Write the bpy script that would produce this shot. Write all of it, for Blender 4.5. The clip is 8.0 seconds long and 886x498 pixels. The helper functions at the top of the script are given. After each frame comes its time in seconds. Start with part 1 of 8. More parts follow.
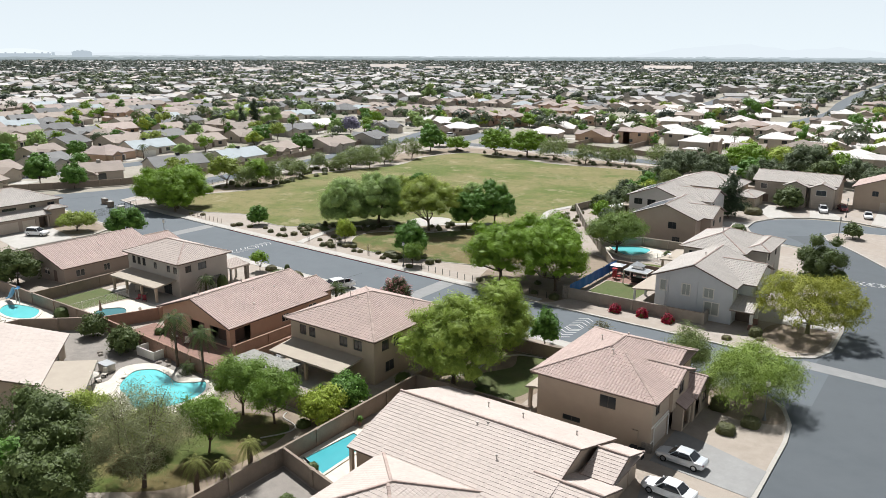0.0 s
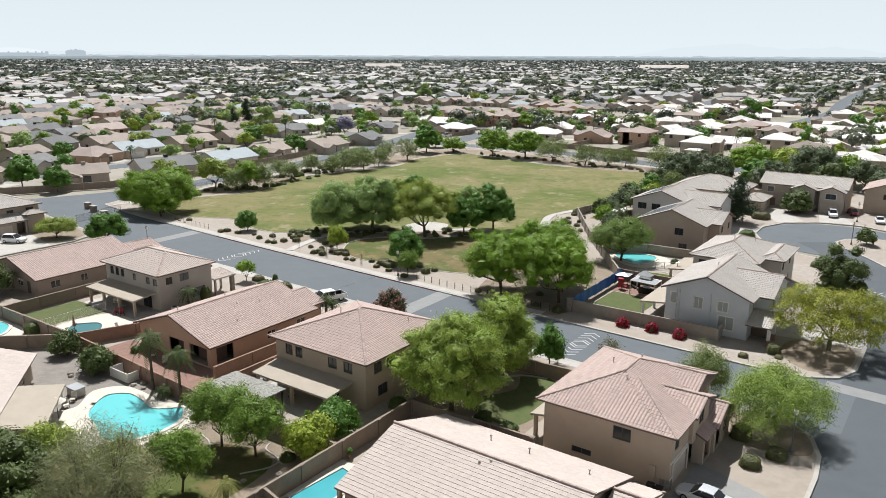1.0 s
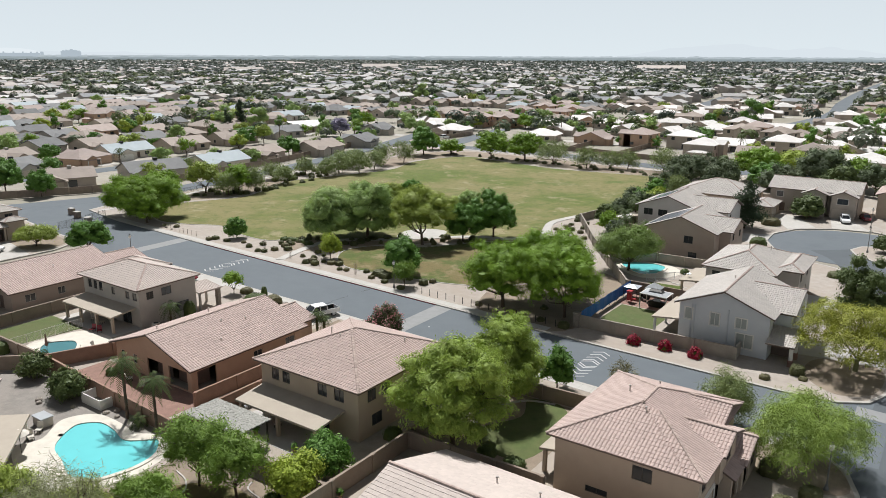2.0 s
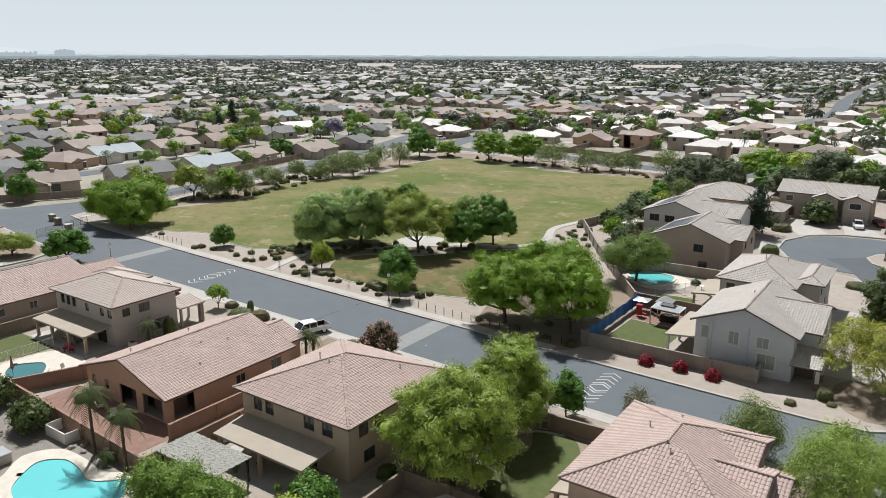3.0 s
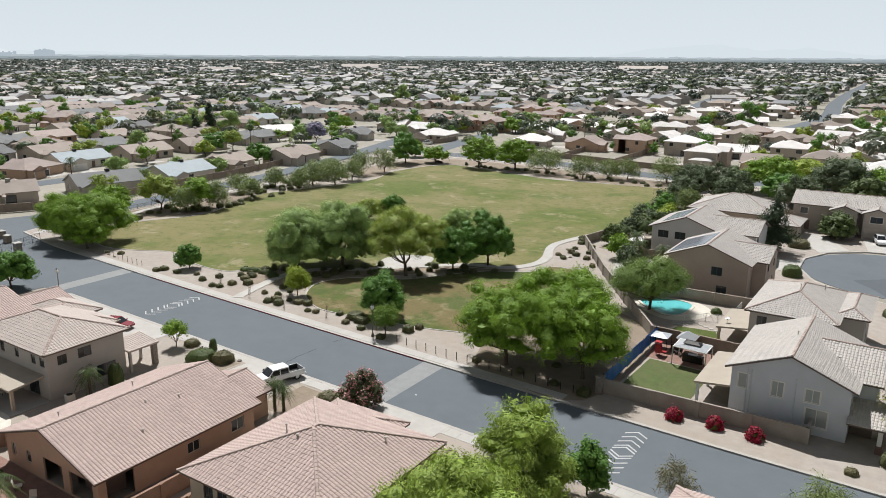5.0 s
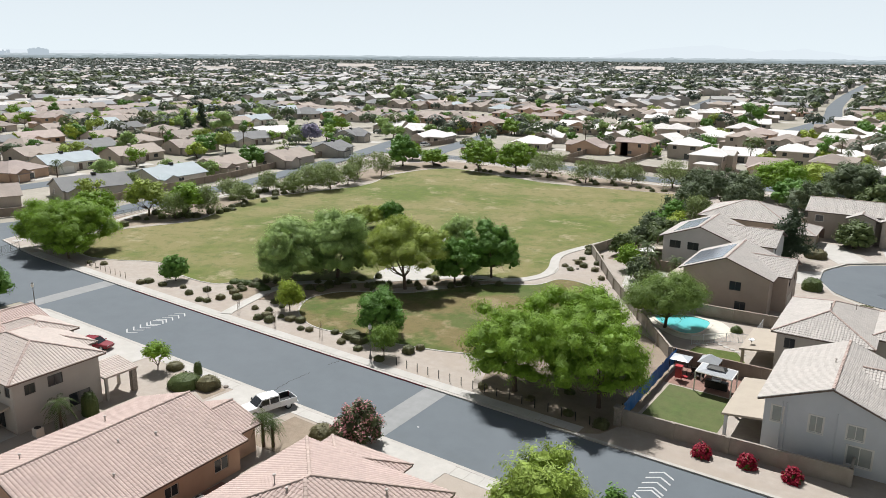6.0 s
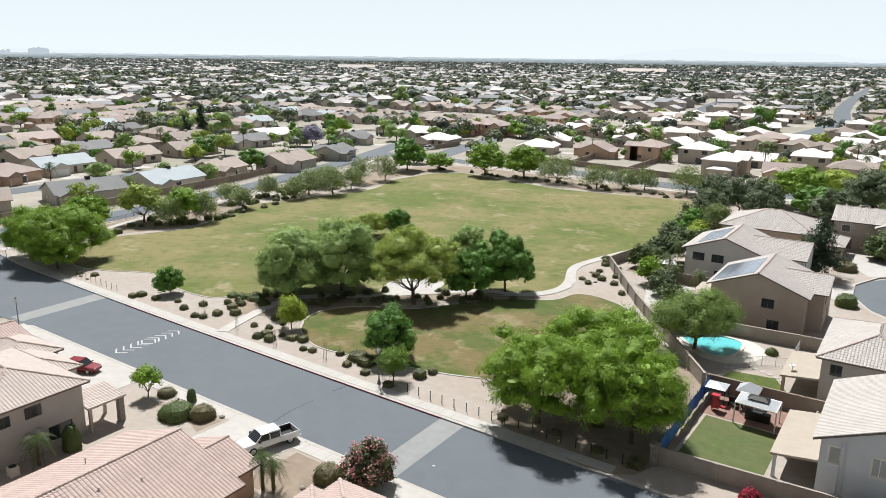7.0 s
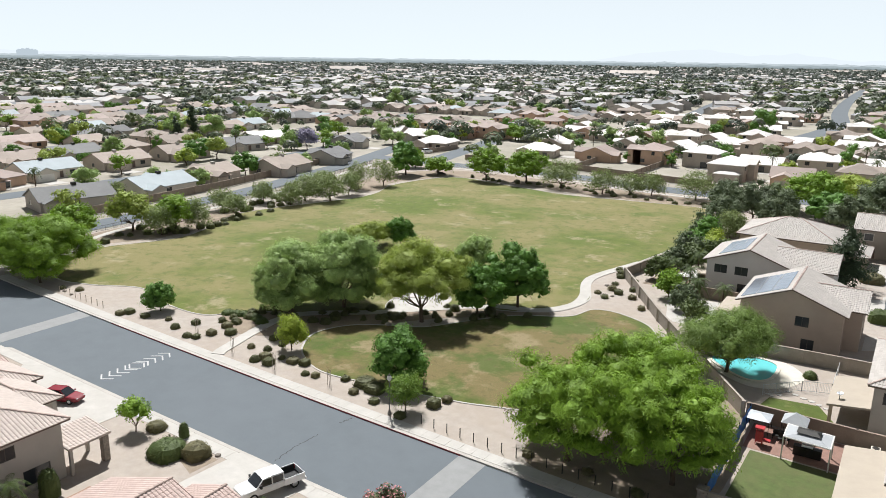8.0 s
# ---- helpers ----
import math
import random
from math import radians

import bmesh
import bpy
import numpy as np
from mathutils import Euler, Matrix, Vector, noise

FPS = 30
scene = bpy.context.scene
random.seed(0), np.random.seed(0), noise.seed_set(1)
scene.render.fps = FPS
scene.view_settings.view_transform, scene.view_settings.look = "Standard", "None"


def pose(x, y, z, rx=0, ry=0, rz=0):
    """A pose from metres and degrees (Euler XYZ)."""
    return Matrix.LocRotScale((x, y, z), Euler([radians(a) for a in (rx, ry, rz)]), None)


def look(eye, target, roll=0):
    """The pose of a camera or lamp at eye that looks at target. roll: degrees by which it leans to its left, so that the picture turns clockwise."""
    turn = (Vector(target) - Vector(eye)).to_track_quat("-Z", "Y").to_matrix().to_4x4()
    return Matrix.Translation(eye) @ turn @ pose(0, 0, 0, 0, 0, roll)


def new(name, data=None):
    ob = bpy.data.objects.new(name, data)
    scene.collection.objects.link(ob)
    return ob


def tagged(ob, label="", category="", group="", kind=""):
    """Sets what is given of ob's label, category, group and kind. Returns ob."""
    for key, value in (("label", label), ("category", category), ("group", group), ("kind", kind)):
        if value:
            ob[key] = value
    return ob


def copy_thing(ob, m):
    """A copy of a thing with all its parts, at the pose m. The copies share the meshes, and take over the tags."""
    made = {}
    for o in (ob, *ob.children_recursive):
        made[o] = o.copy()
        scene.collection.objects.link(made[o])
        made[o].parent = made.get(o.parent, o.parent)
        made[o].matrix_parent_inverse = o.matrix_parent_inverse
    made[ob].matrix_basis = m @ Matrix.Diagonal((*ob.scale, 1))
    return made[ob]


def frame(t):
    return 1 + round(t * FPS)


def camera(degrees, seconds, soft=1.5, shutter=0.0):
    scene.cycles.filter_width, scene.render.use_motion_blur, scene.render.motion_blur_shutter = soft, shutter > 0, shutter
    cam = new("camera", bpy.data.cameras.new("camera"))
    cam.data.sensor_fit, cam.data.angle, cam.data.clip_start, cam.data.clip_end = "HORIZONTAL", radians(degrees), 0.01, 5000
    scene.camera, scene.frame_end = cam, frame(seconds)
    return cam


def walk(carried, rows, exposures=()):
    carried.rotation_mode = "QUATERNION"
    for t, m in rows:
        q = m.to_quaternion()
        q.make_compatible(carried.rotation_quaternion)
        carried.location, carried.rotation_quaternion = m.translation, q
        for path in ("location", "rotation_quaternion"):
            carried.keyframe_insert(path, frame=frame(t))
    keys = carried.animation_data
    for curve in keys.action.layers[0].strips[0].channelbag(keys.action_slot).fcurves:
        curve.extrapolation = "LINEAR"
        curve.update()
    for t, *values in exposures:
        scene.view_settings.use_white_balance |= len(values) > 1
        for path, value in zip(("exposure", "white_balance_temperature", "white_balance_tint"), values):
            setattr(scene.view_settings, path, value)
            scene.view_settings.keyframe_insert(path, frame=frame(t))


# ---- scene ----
cam = camera(61.26, 8.0, soft=0.65)
PATH = [
    (0, (20.07, -9.07, 37.48), (8.776, 6.648, 32.454), 0.18),
    (0.5, (17.98, -6.26, 37.37), (6.732, 9.498, 32.343), 0.21),
    (1, (15.85, -3.49, 37.31), (4.653, 12.289, 32.269), 0.20),
    (1.5, (13.76, -0.79, 37.25), (2.593, 15.027, 32.214), 0.20),
    (3, (7.19, 7.77, 37.12), (-3.847, 23.663, 32.077), 0.19),
    (3.5, (4.99, 10.65, 37.09), (-5.970, 26.606, 32.057), 0.18),
    (4, (2.78, 13.54, 37.11), (-8.105, 29.548, 32.080), 0.19),
    (4.5, (0.56, 16.39, 37.15), (-10.241, 32.452, 32.123), 0.22),
    (6, (-6.64, 24.83, 37.32), (-17.257, 41.017, 32.289), 0.48),
    (6.5, (-9.36, 27.54, 37.29), (-19.991, 43.721, 32.272), 0.59),
    (7, (-12.27, 30.13, 37.20), (-22.886, 46.322, 32.200), 0.70),
    (7.5, (-15.38, 32.60, 37.10), (-25.905, 48.860, 32.118), 0.77),
    (8, (-18.65, 34.99, 37.03), (-29.086, 51.321, 32.071), 0.78),
]
walk(cam, [(t, look(eye, target, roll)) for t, eye, target, roll in PATH],
     exposures=[(0, 0.44, 6300, 9), (1.5, 0.30, 6300, 9), (3.0, 0.18, 6300, 9), (4.7, 0.18, 6300, 9), (6.0, 0.39, 6300, 9), (8.0, 0.50, 6300, 9)])

# ---- world and light ----
SUN_EL, SUN_AZ = radians(56), radians(-44)
world = bpy.data.worlds.new("world")
scene.world = world
world.use_nodes = True
wn = world.node_tree.nodes
sky = wn.new("ShaderNodeTexSky")
sky.sky_type = "NISHITA"
sky.sun_disc = False
sky.sun_elevation, sky.sun_rotation = SUN_EL, SUN_AZ
sky.air_density, sky.dust_density, sky.ozone_density = 1.0, 0.2, 3.0
# a bright haze evens out the clear sky's colours
grey = wn.new("ShaderNodeHueSaturation")
grey.inputs["Saturation"].default_value = 0.30
veil = wn.new("ShaderNodeMix")
veil.data_type = "RGBA"
veil.inputs[0].default_value = 0.20
veil.inputs[7].default_value = (9.9, 10.7, 11.3, 1)
world.node_tree.links.new(sky.outputs[0], grey.inputs["Color"])
world.node_tree.links.new(grey.outputs[0], veil.inputs[6])
world.node_tree.links.new(veil.outputs[2], wn["Background"].inputs[0])
wn["Background"].inputs[1].default_value = 0.039
sun = new("sun", bpy.data.lights.new("sun", "SUN"))
sun.data.energy, sun.data.angle, sun.data.color = 5.0, radians(0.6), (1.0, 0.98, 0.955)
sun_dir = Vector((math.sin(SUN_AZ) * math.cos(SUN_EL), math.cos(SUN_AZ) * math.cos(SUN_EL), math.sin(SUN_EL)))
sun.matrix_world = look((0, 0, 200), Vector((0, 0, 200)) - sun_dir)


# ---- materials ----
def material(name, color, rough=0.8, vary=0.15, size=1.0, fine=0.1, bump=0.2, metal=0.0, island=0.0, obj=0.0,
             second=None, patch=0.0, patch_size=12.0, spec=0.4, transmit=0.0, translucent=0.0, layers=()):
    """A surface with variation at two scales; size and patch_size in metres."""
    m = bpy.data.materials.new(name)
    m.use_nodes = True
    nt = m.node_tree
    N, L = nt.nodes, nt.links
    b = N["Principled BSDF"]
    b.inputs["Roughness"].default_value = rough
    b.inputs["Metallic"].default_value = metal
    b.inputs["Specular IOR Level"].default_value = spec
    b.inputs["Transmission Weight"].default_value = transmit
    geo = N.new("ShaderNodeNewGeometry")

    def noise_at(metres, detail):
        n = N.new("ShaderNodeTexNoise")
        n.inputs["Scale"].default_value = 1.0 / metres
        n.inputs["Detail"].default_value = detail
        n.inputs["Roughness"].default_value = 0.65
        L.new(geo.outputs["Position"], n.inputs["Vector"])
        return n.outputs["Fac"]

    def mixed(fac, a, c2, blend="MIX"):
        x = N.new("ShaderNodeMix")
        x.data_type, x.blend_type = "RGBA", blend
        if isinstance(fac, float):
            x.inputs[0].default_value = fac
        else:
            L.new(fac, x.inputs[0])
        for sock, v in ((x.inputs[6], a), (x.inputs[7], c2)):
            if isinstance(v, tuple):
                sock.default_value = (*v, 1)
            else:
                L.new(v, sock)
        return x.outputs[2]

    def ramped(value, lo, hi, a=0.0, c2=1.0):
        r = N.new("ShaderNodeMapRange")
        r.inputs[1].default_value, r.inputs[2].default_value = lo, hi
        r.inputs[3].default_value, r.inputs[4].default_value = a, c2
        L.new(value, r.inputs[0])
        return r.outputs[0]

    dark = tuple(c * (1 - vary) for c in color)
    lite = tuple(min(1, c * (1 + vary)) for c in color)
    coarse = noise_at(size, 4)
    col = mixed(ramped(coarse, 0.3, 0.7), dark, lite)
    if second:
        col = mixed(ramped(noise_at(patch_size, 5), 0.5 - 0.12, 0.5 + 0.12, 0, patch), col, second)
    for other, amount, metres, lo, hi in layers:
        col = mixed(ramped(noise_at(metres, 5), lo, hi, 0, amount), col, other)
    grain = noise_at(size * fine, 3)
    col = mixed(ramped(grain, 0.3, 0.7, 0, min(1.0, vary * 2.2)), col, tuple(c * 0.72 for c in color))
    for amount, out in ((island, geo.outputs["Random Per Island"]), (obj, None)):
        if amount:
            if out is None:
                out = N.new("ShaderNodeObjectInfo").outputs["Random"]
            hsv = N.new("ShaderNodeHueSaturation")
            L.new(ramped(out, 0, 1, 1 - amount, 1 + amount), hsv.inputs["Value"])
            L.new(col, hsv.inputs["Color"])
            col = hsv.outputs[0]
    L.new(col, b.inputs["Base Color"])
    if bump:
        bn = N.new("ShaderNodeBump")
        bn.inputs["Strength"].default_value = bump
        bn.inputs["Distance"].default_value = size * fine * 0.5
        L.new(grain, bn.inputs["Height"])
        L.new(bn.outputs[0], b.inputs["Normal"])
    if translucent:
        tr = N.new("ShaderNodeBsdfTranslucent")
        L.new(col, tr.inputs["Color"])
        mx = N.new("ShaderNodeMixShader")
        mx.inputs[0].default_value = translucent
        L.new(b.outputs[0], mx.inputs[1])
        L.new(tr.outputs[0], mx.inputs[2])
        L.new(mx.outputs[0], N["Material Output"].inputs[0])
    return m


def plain(name, color, rough=0.5, metal=0.0, spec=0.5, transmit=0.0, ior=1.45):
    return material(name, color, rough, 0.06, 0.6, 0.15, 0.03, metal, spec=spec, transmit=transmit)


ASPHALT_OLD = material("old_asphalt", (0.088, 0.099, 0.108), 0.9, 0.08, 3.0, 0.02, 0.2, second=(0.102, 0.113, 0.122), patch=0.6, patch_size=14)
ASPHALT = material("asphalt", (0.114, 0.129, 0.141), 0.9, 0.07, 3.0, 0.02, 0.2, second=(0.128, 0.143, 0.156), patch=0.6, patch_size=14)
GRAVEL_GREY = material("grey_gravel", (0.245, 0.22, 0.195), 0.95, 0.22, 1.0, 0.07, 0.7, second=(0.30, 0.265, 0.23), patch=0.6, patch_size=6)
CONCRETE = material("concrete", (0.45, 0.425, 0.39), 0.85, 0.10, 1.5, 0.03, 0.15, second=(0.38, 0.35, 0.31), patch=0.5, patch_size=5)
DRIVE_GREY = material("grey_drive_concrete", (0.29, 0.285, 0.275), 0.85, 0.12, 1.5, 0.03, 0.15, second=(0.24, 0.232, 0.22), patch=0.6, patch_size=4)
BAND = material("concrete_band", (0.245, 0.245, 0.24), 0.85, 0.10, 1.5, 0.03, 0.15)
KERB = material("kerb_concrete", (0.42, 0.39, 0.35), 0.85, 0.12, 1.2, 0.05, 0.15)
GRAVEL = material("gravel", (0.335, 0.285, 0.235), 0.95, 0.16, 1.2, 0.06, 0.6, second=(0.40, 0.345, 0.29), patch=0.7, patch_size=9)
GRAVEL_PALE = material("pale_gravel", (0.375, 0.328, 0.285), 0.95, 0.14, 1.2, 0.06, 0.5, second=(0.33, 0.27, 0.215), patch=0.6, patch_size=8)
EARTH = material("bare_earth", (0.24, 0.185, 0.135), 0.95, 0.25, 1.5, 0.06, 0.6, second=(0.33, 0.27, 0.20), patch=0.8, patch_size=5)
DESERT = material("far_ground", (0.36, 0.325, 0.275), 0.95, 0.22, 18.0, 0.08, 0.2, second=(0.22, 0.205, 0.145), patch=0.8, patch_size=60)
LAWN = material("park_grass", (0.100, 0.128, 0.018), 0.95, 0.20, 2.5, 0.05, 0.5, layers=[((0.235, 0.190, 0.085), 0.88, 34, 0.40, 0.56), ((0.088, 0.125, 0.018), 0.75, 14, 0.53, 0.66), ((0.33, 0.27, 0.165), 0.8, 8, 0.57, 0.66), ((0.075, 0.10, 0.022), 0.5, 2.2, 0.53, 0.62)])
LAWN_FRONT = material("worn_grass", (0.078, 0.104, 0.015), 0.95, 0.22, 2.0, 0.05, 0.5, layers=[((0.185, 0.13, 0.058), 0.9, 17, 0.44, 0.53), ((0.285, 0.215, 0.125), 0.85, 7, 0.53, 0.62), ((0.062, 0.095, 0.012), 0.85, 9, 0.52, 0.60), ((0.10, 0.08, 0.03), 0.6, 1.6, 0.55, 0.64)])
TURF = material("yard_turf", (0.085, 0.115, 0.032), 0.95, 0.22, 1.0, 0.08, 0.5, second=(0.125, 0.115, 0.05), patch=0.6, patch_size=3)
TILE = material("roof_tile", (0.47, 0.36, 0.318), 0.8, 0.06, 2.5, 0.06, 0.08, island=0.055)
TILE_GREY = material("grey_roof_tile", (0.465, 0.425, 0.388), 0.8, 0.06, 2.5, 0.06, 0.08, island=0.05)
TILE_TAN = material("tan_roof_tile", (0.50, 0.425, 0.378), 0.8, 0.06, 2.5, 0.06, 0.08, island=0.05)
CAP = material("ridge_tile", (0.42, 0.325, 0.28), 0.8, 0.12, 0.5, 0.1, 0.1, island=0.15)
# roof underlay and doors; also the painted shade of recesses and a porch
UNDER = material("underlay_and_shade_brown", (0.16, 0.12, 0.10), 0.9, 0.1, 1, 0.1, 0.1)
STUCCO = material("tan_stucco", (0.44, 0.355, 0.275), 0.92, 0.06, 2.5, 0.02, 0.25)
STUCCO_PINK = material("peach_stucco", (0.52, 0.355, 0.255), 0.92, 0.06, 2.5, 0.02, 0.25)
STUCCO_GREY = material("grey_stucco", (0.43, 0.395, 0.35), 0.92, 0.06, 2.5, 0.02, 0.25)
STUCCO_BLUE = material("blue_grey_stucco", (0.55, 0.56, 0.575), 0.92, 0.05, 2.5, 0.02, 0.25)
STUCCO_PALE = material("pale_grey_stucco", (0.56, 0.54, 0.52), 0.92, 0.05, 2.5, 0.02, 0.25)
STUCCO_BROWN = material("brown_stucco", (0.38, 0.31, 0.26), 0.92, 0.06, 2.5, 0.02, 0.25)
STUCCO_WHITE = material("cream_stucco", (0.60, 0.55, 0.48), 0.92, 0.05, 2.5, 0.02, 0.2)
STUCCO_FAR = material("light_stucco", (0.46, 0.395, 0.335), 0.92, 0.08, 2.5, 0.05, 0.1, obj=0.12)
BLOCK = material("block_wall", (0.27, 0.215, 0.17), 0.95, 0.14, 1.3, 0.1, 0.4)
BLOCK_PINK = material("red_block_wall", (0.30, 0.19, 0.14), 0.95, 0.14, 1.3, 0.1, 0.4)
BLOCK_GREY = material("grey_block_wall", (0.33, 0.29, 0.245), 0.95, 0.12, 1.3, 0.1, 0.4)
STONE = material("stacked_stone", (0.30, 0.26, 0.22), 0.9, 0.4, 0.35, 0.3, 0.6)
TRIM = material("white_trim", (0.70, 0.67, 0.62), 0.7, 0.05, 1.0, 0.1, 0.05)
FRAME = plain("window_frame", (0.55, 0.50, 0.44), 0.5)
FRAME_DARK = plain("bronze_frame", (0.05, 0.045, 0.04), 0.45)
GLASS = plain("window_glass", (0.035, 0.04, 0.045), 0.06, 0.0, 0.6)
GLASS_PALE = plain("blind_window", (0.34, 0.35, 0.32), 0.12, 0.0, 0.6)
GLASS_CAR = plain("car_glass", (0.02, 0.022, 0.025), 0.05, 0.0, 0.7)
GARAGE = material("garage_door_paint", (0.50, 0.43, 0.36), 0.6, 0.05, 1, 0.1, 0.05)
WHITE = plain("white_car_paint", (0.80, 0.80, 0.80), 0.25)
SILVER = plain("silver_car_paint", (0.62, 0.64, 0.66), 0.28, 0.3)
RED = plain("red_car_paint", (0.20, 0.012, 0.02), 0.25)
CART_RED = plain("red_cart_paint", (0.42, 0.03, 0.035), 0.35)
BLUE_CAR = plain("blue_car_paint", (0.05, 0.09, 0.16), 0.25)
BLACK = plain("black_rubber", (0.018, 0.018, 0.018), 0.8)
DARK = plain("dark_metal", (0.035, 0.033, 0.03), 0.5, 0.6)
CHROME = plain("bright_metal", (0.55, 0.55, 0.56), 0.3, 0.9)
WATER = material("pool_water", (0.145, 0.54, 0.55), 0.05, 0.05, 2.5, 0.25, 0.03, spec=0.5)
WATER_LAP = material("lap_pool_water", (0.075, 0.36, 0.40), 0.05, 0.06, 2.5, 0.25, 0.03, spec=0.5)
WATER_DEEP = material("deep_pool_water", (0.06, 0.185, 0.20), 0.05, 0.06, 2.5, 0.25, 0.03, spec=0.5)
COPING = material("pool_deck", (0.60, 0.55, 0.47), 0.85, 0.10, 1.2, 0.05, 0.1)
PAVER = material("brick_paving", (0.25, 0.148, 0.115), 0.9, 0.18, 0.8, 0.15, 0.3)
TARP = material("blue_tarp", (0.025, 0.14, 0.42), 0.5, 0.10, 1.2, 0.2, 0.3)
PAINT = material("road_paint", (0.46, 0.46, 0.45), 0.8, 0.15, 0.8, 0.1, 0.1)
RED_PAINT = material("red_kerb_paint", (0.24, 0.06, 0.065), 0.8, 0.25, 0.8, 0.1, 0.1)
BARK = material("bark", (0.12, 0.085, 0.06), 0.95, 0.25, 0.4, 0.15, 0.6)
BARK_GREEN = material("green_bark", (0.17, 0.17, 0.08), 0.9, 0.2, 0.5, 0.15, 0.4)
COVER = material("patio_cover", (0.38, 0.325, 0.26), 0.8, 0.06, 1.5, 0.05, 0.1)
SOLAR = material("solar_cell", (0.30, 0.34, 0.40), 0.16, 0.1, 1, 0.1, 0.0, metal=0.65, spec=0.8)
CANOPY = material("canopy_cloth", (0.36, 0.37, 0.38), 0.8, 0.06, 0.8, 0.1, 0.05)
THATCH = material("shade_cloth", (0.34, 0.33, 0.295), 0.95, 0.3, 0.25, 0.2, 0.8)


def leaf(name, color, island=0.18, rough=0.6):
    return material(name, color, rough, 0.16, 2.5, 0.2, 0.0, island=island, spec=0.25, translucent=0.22)


LEAF = {
    "eucalyptus": leaf("eucalyptus_leaf", (0.125, 0.160, 0.078)),
    "mesquite": leaf("mesquite_leaf", (0.205, 0.33, 0.030)),
    "thin_mesquite": leaf("garden_mesquite_leaf", (0.175, 0.275, 0.042)),
    "ash": leaf("ash_leaf", (0.19, 0.275, 0.06)),
    "round": leaf("dark_leaf", (0.125, 0.25, 0.04)),
    "privet": leaf("privet_leaf", (0.105, 0.142, 0.042)),
    "wispy": leaf("wispy_leaf", (0.235, 0.25, 0.12)),
    "grey": leaf("grey_leaf", (0.30, 0.41, 0.125)),
    "acacia": leaf("acacia_leaf", (0.275, 0.365, 0.060)),
    "willow": leaf("willow_leaf", (0.305, 0.375, 0.065)),
    "pale": leaf("pale_leaf", (0.225, 0.28, 0.095)),
    "lime": leaf("lime_leaf", (0.33, 0.41, 0.05)),
    "pine": leaf("pine_needle", (0.05, 0.075, 0.036)),
    "paloverde": leaf("palo_verde_leaf", (0.335, 0.355, 0.055)),
    "feather": leaf("feather_leaf", (0.27, 0.365, 0.07)),
    "palm": leaf("palm_frond", (0.082, 0.118, 0.032)),
    "yucca": leaf("yucca_frond", (0.25, 0.265, 0.075)),
    "oleander": leaf("oleander_leaf", (0.100, 0.115, 0.050)),
    "bare": leaf("twig", (0.190, 0.175, 0.085)),
    "shrub": leaf("shrub_leaf", (0.122, 0.128, 0.052)),
    "olive": leaf("olive_shrub_leaf", (0.17, 0.155, 0.075)),
    "jacaranda": leaf("jacaranda_flower", (0.33, 0.30, 0.40)),
}
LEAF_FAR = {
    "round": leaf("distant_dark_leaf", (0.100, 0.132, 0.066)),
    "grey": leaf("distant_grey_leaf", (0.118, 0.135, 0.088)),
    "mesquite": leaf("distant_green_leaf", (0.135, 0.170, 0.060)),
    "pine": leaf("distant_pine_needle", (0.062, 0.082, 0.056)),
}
# aerial haze put into the leaf colour of trees beyond 1250 m
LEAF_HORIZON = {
    "round": leaf("hazed_dark_leaf", (0.105, 0.128, 0.098)),
    "grey": leaf("hazed_grey_leaf", (0.140, 0.158, 0.132)),
    "pine": leaf("hazed_pine_needle", (0.085, 0.105, 0.088)),
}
BLOOM_PINK = leaf("pink_bloom", (0.55, 0.25, 0.25))
BLOOM_RED = leaf("red_bloom", (0.30, 0.012, 0.035))


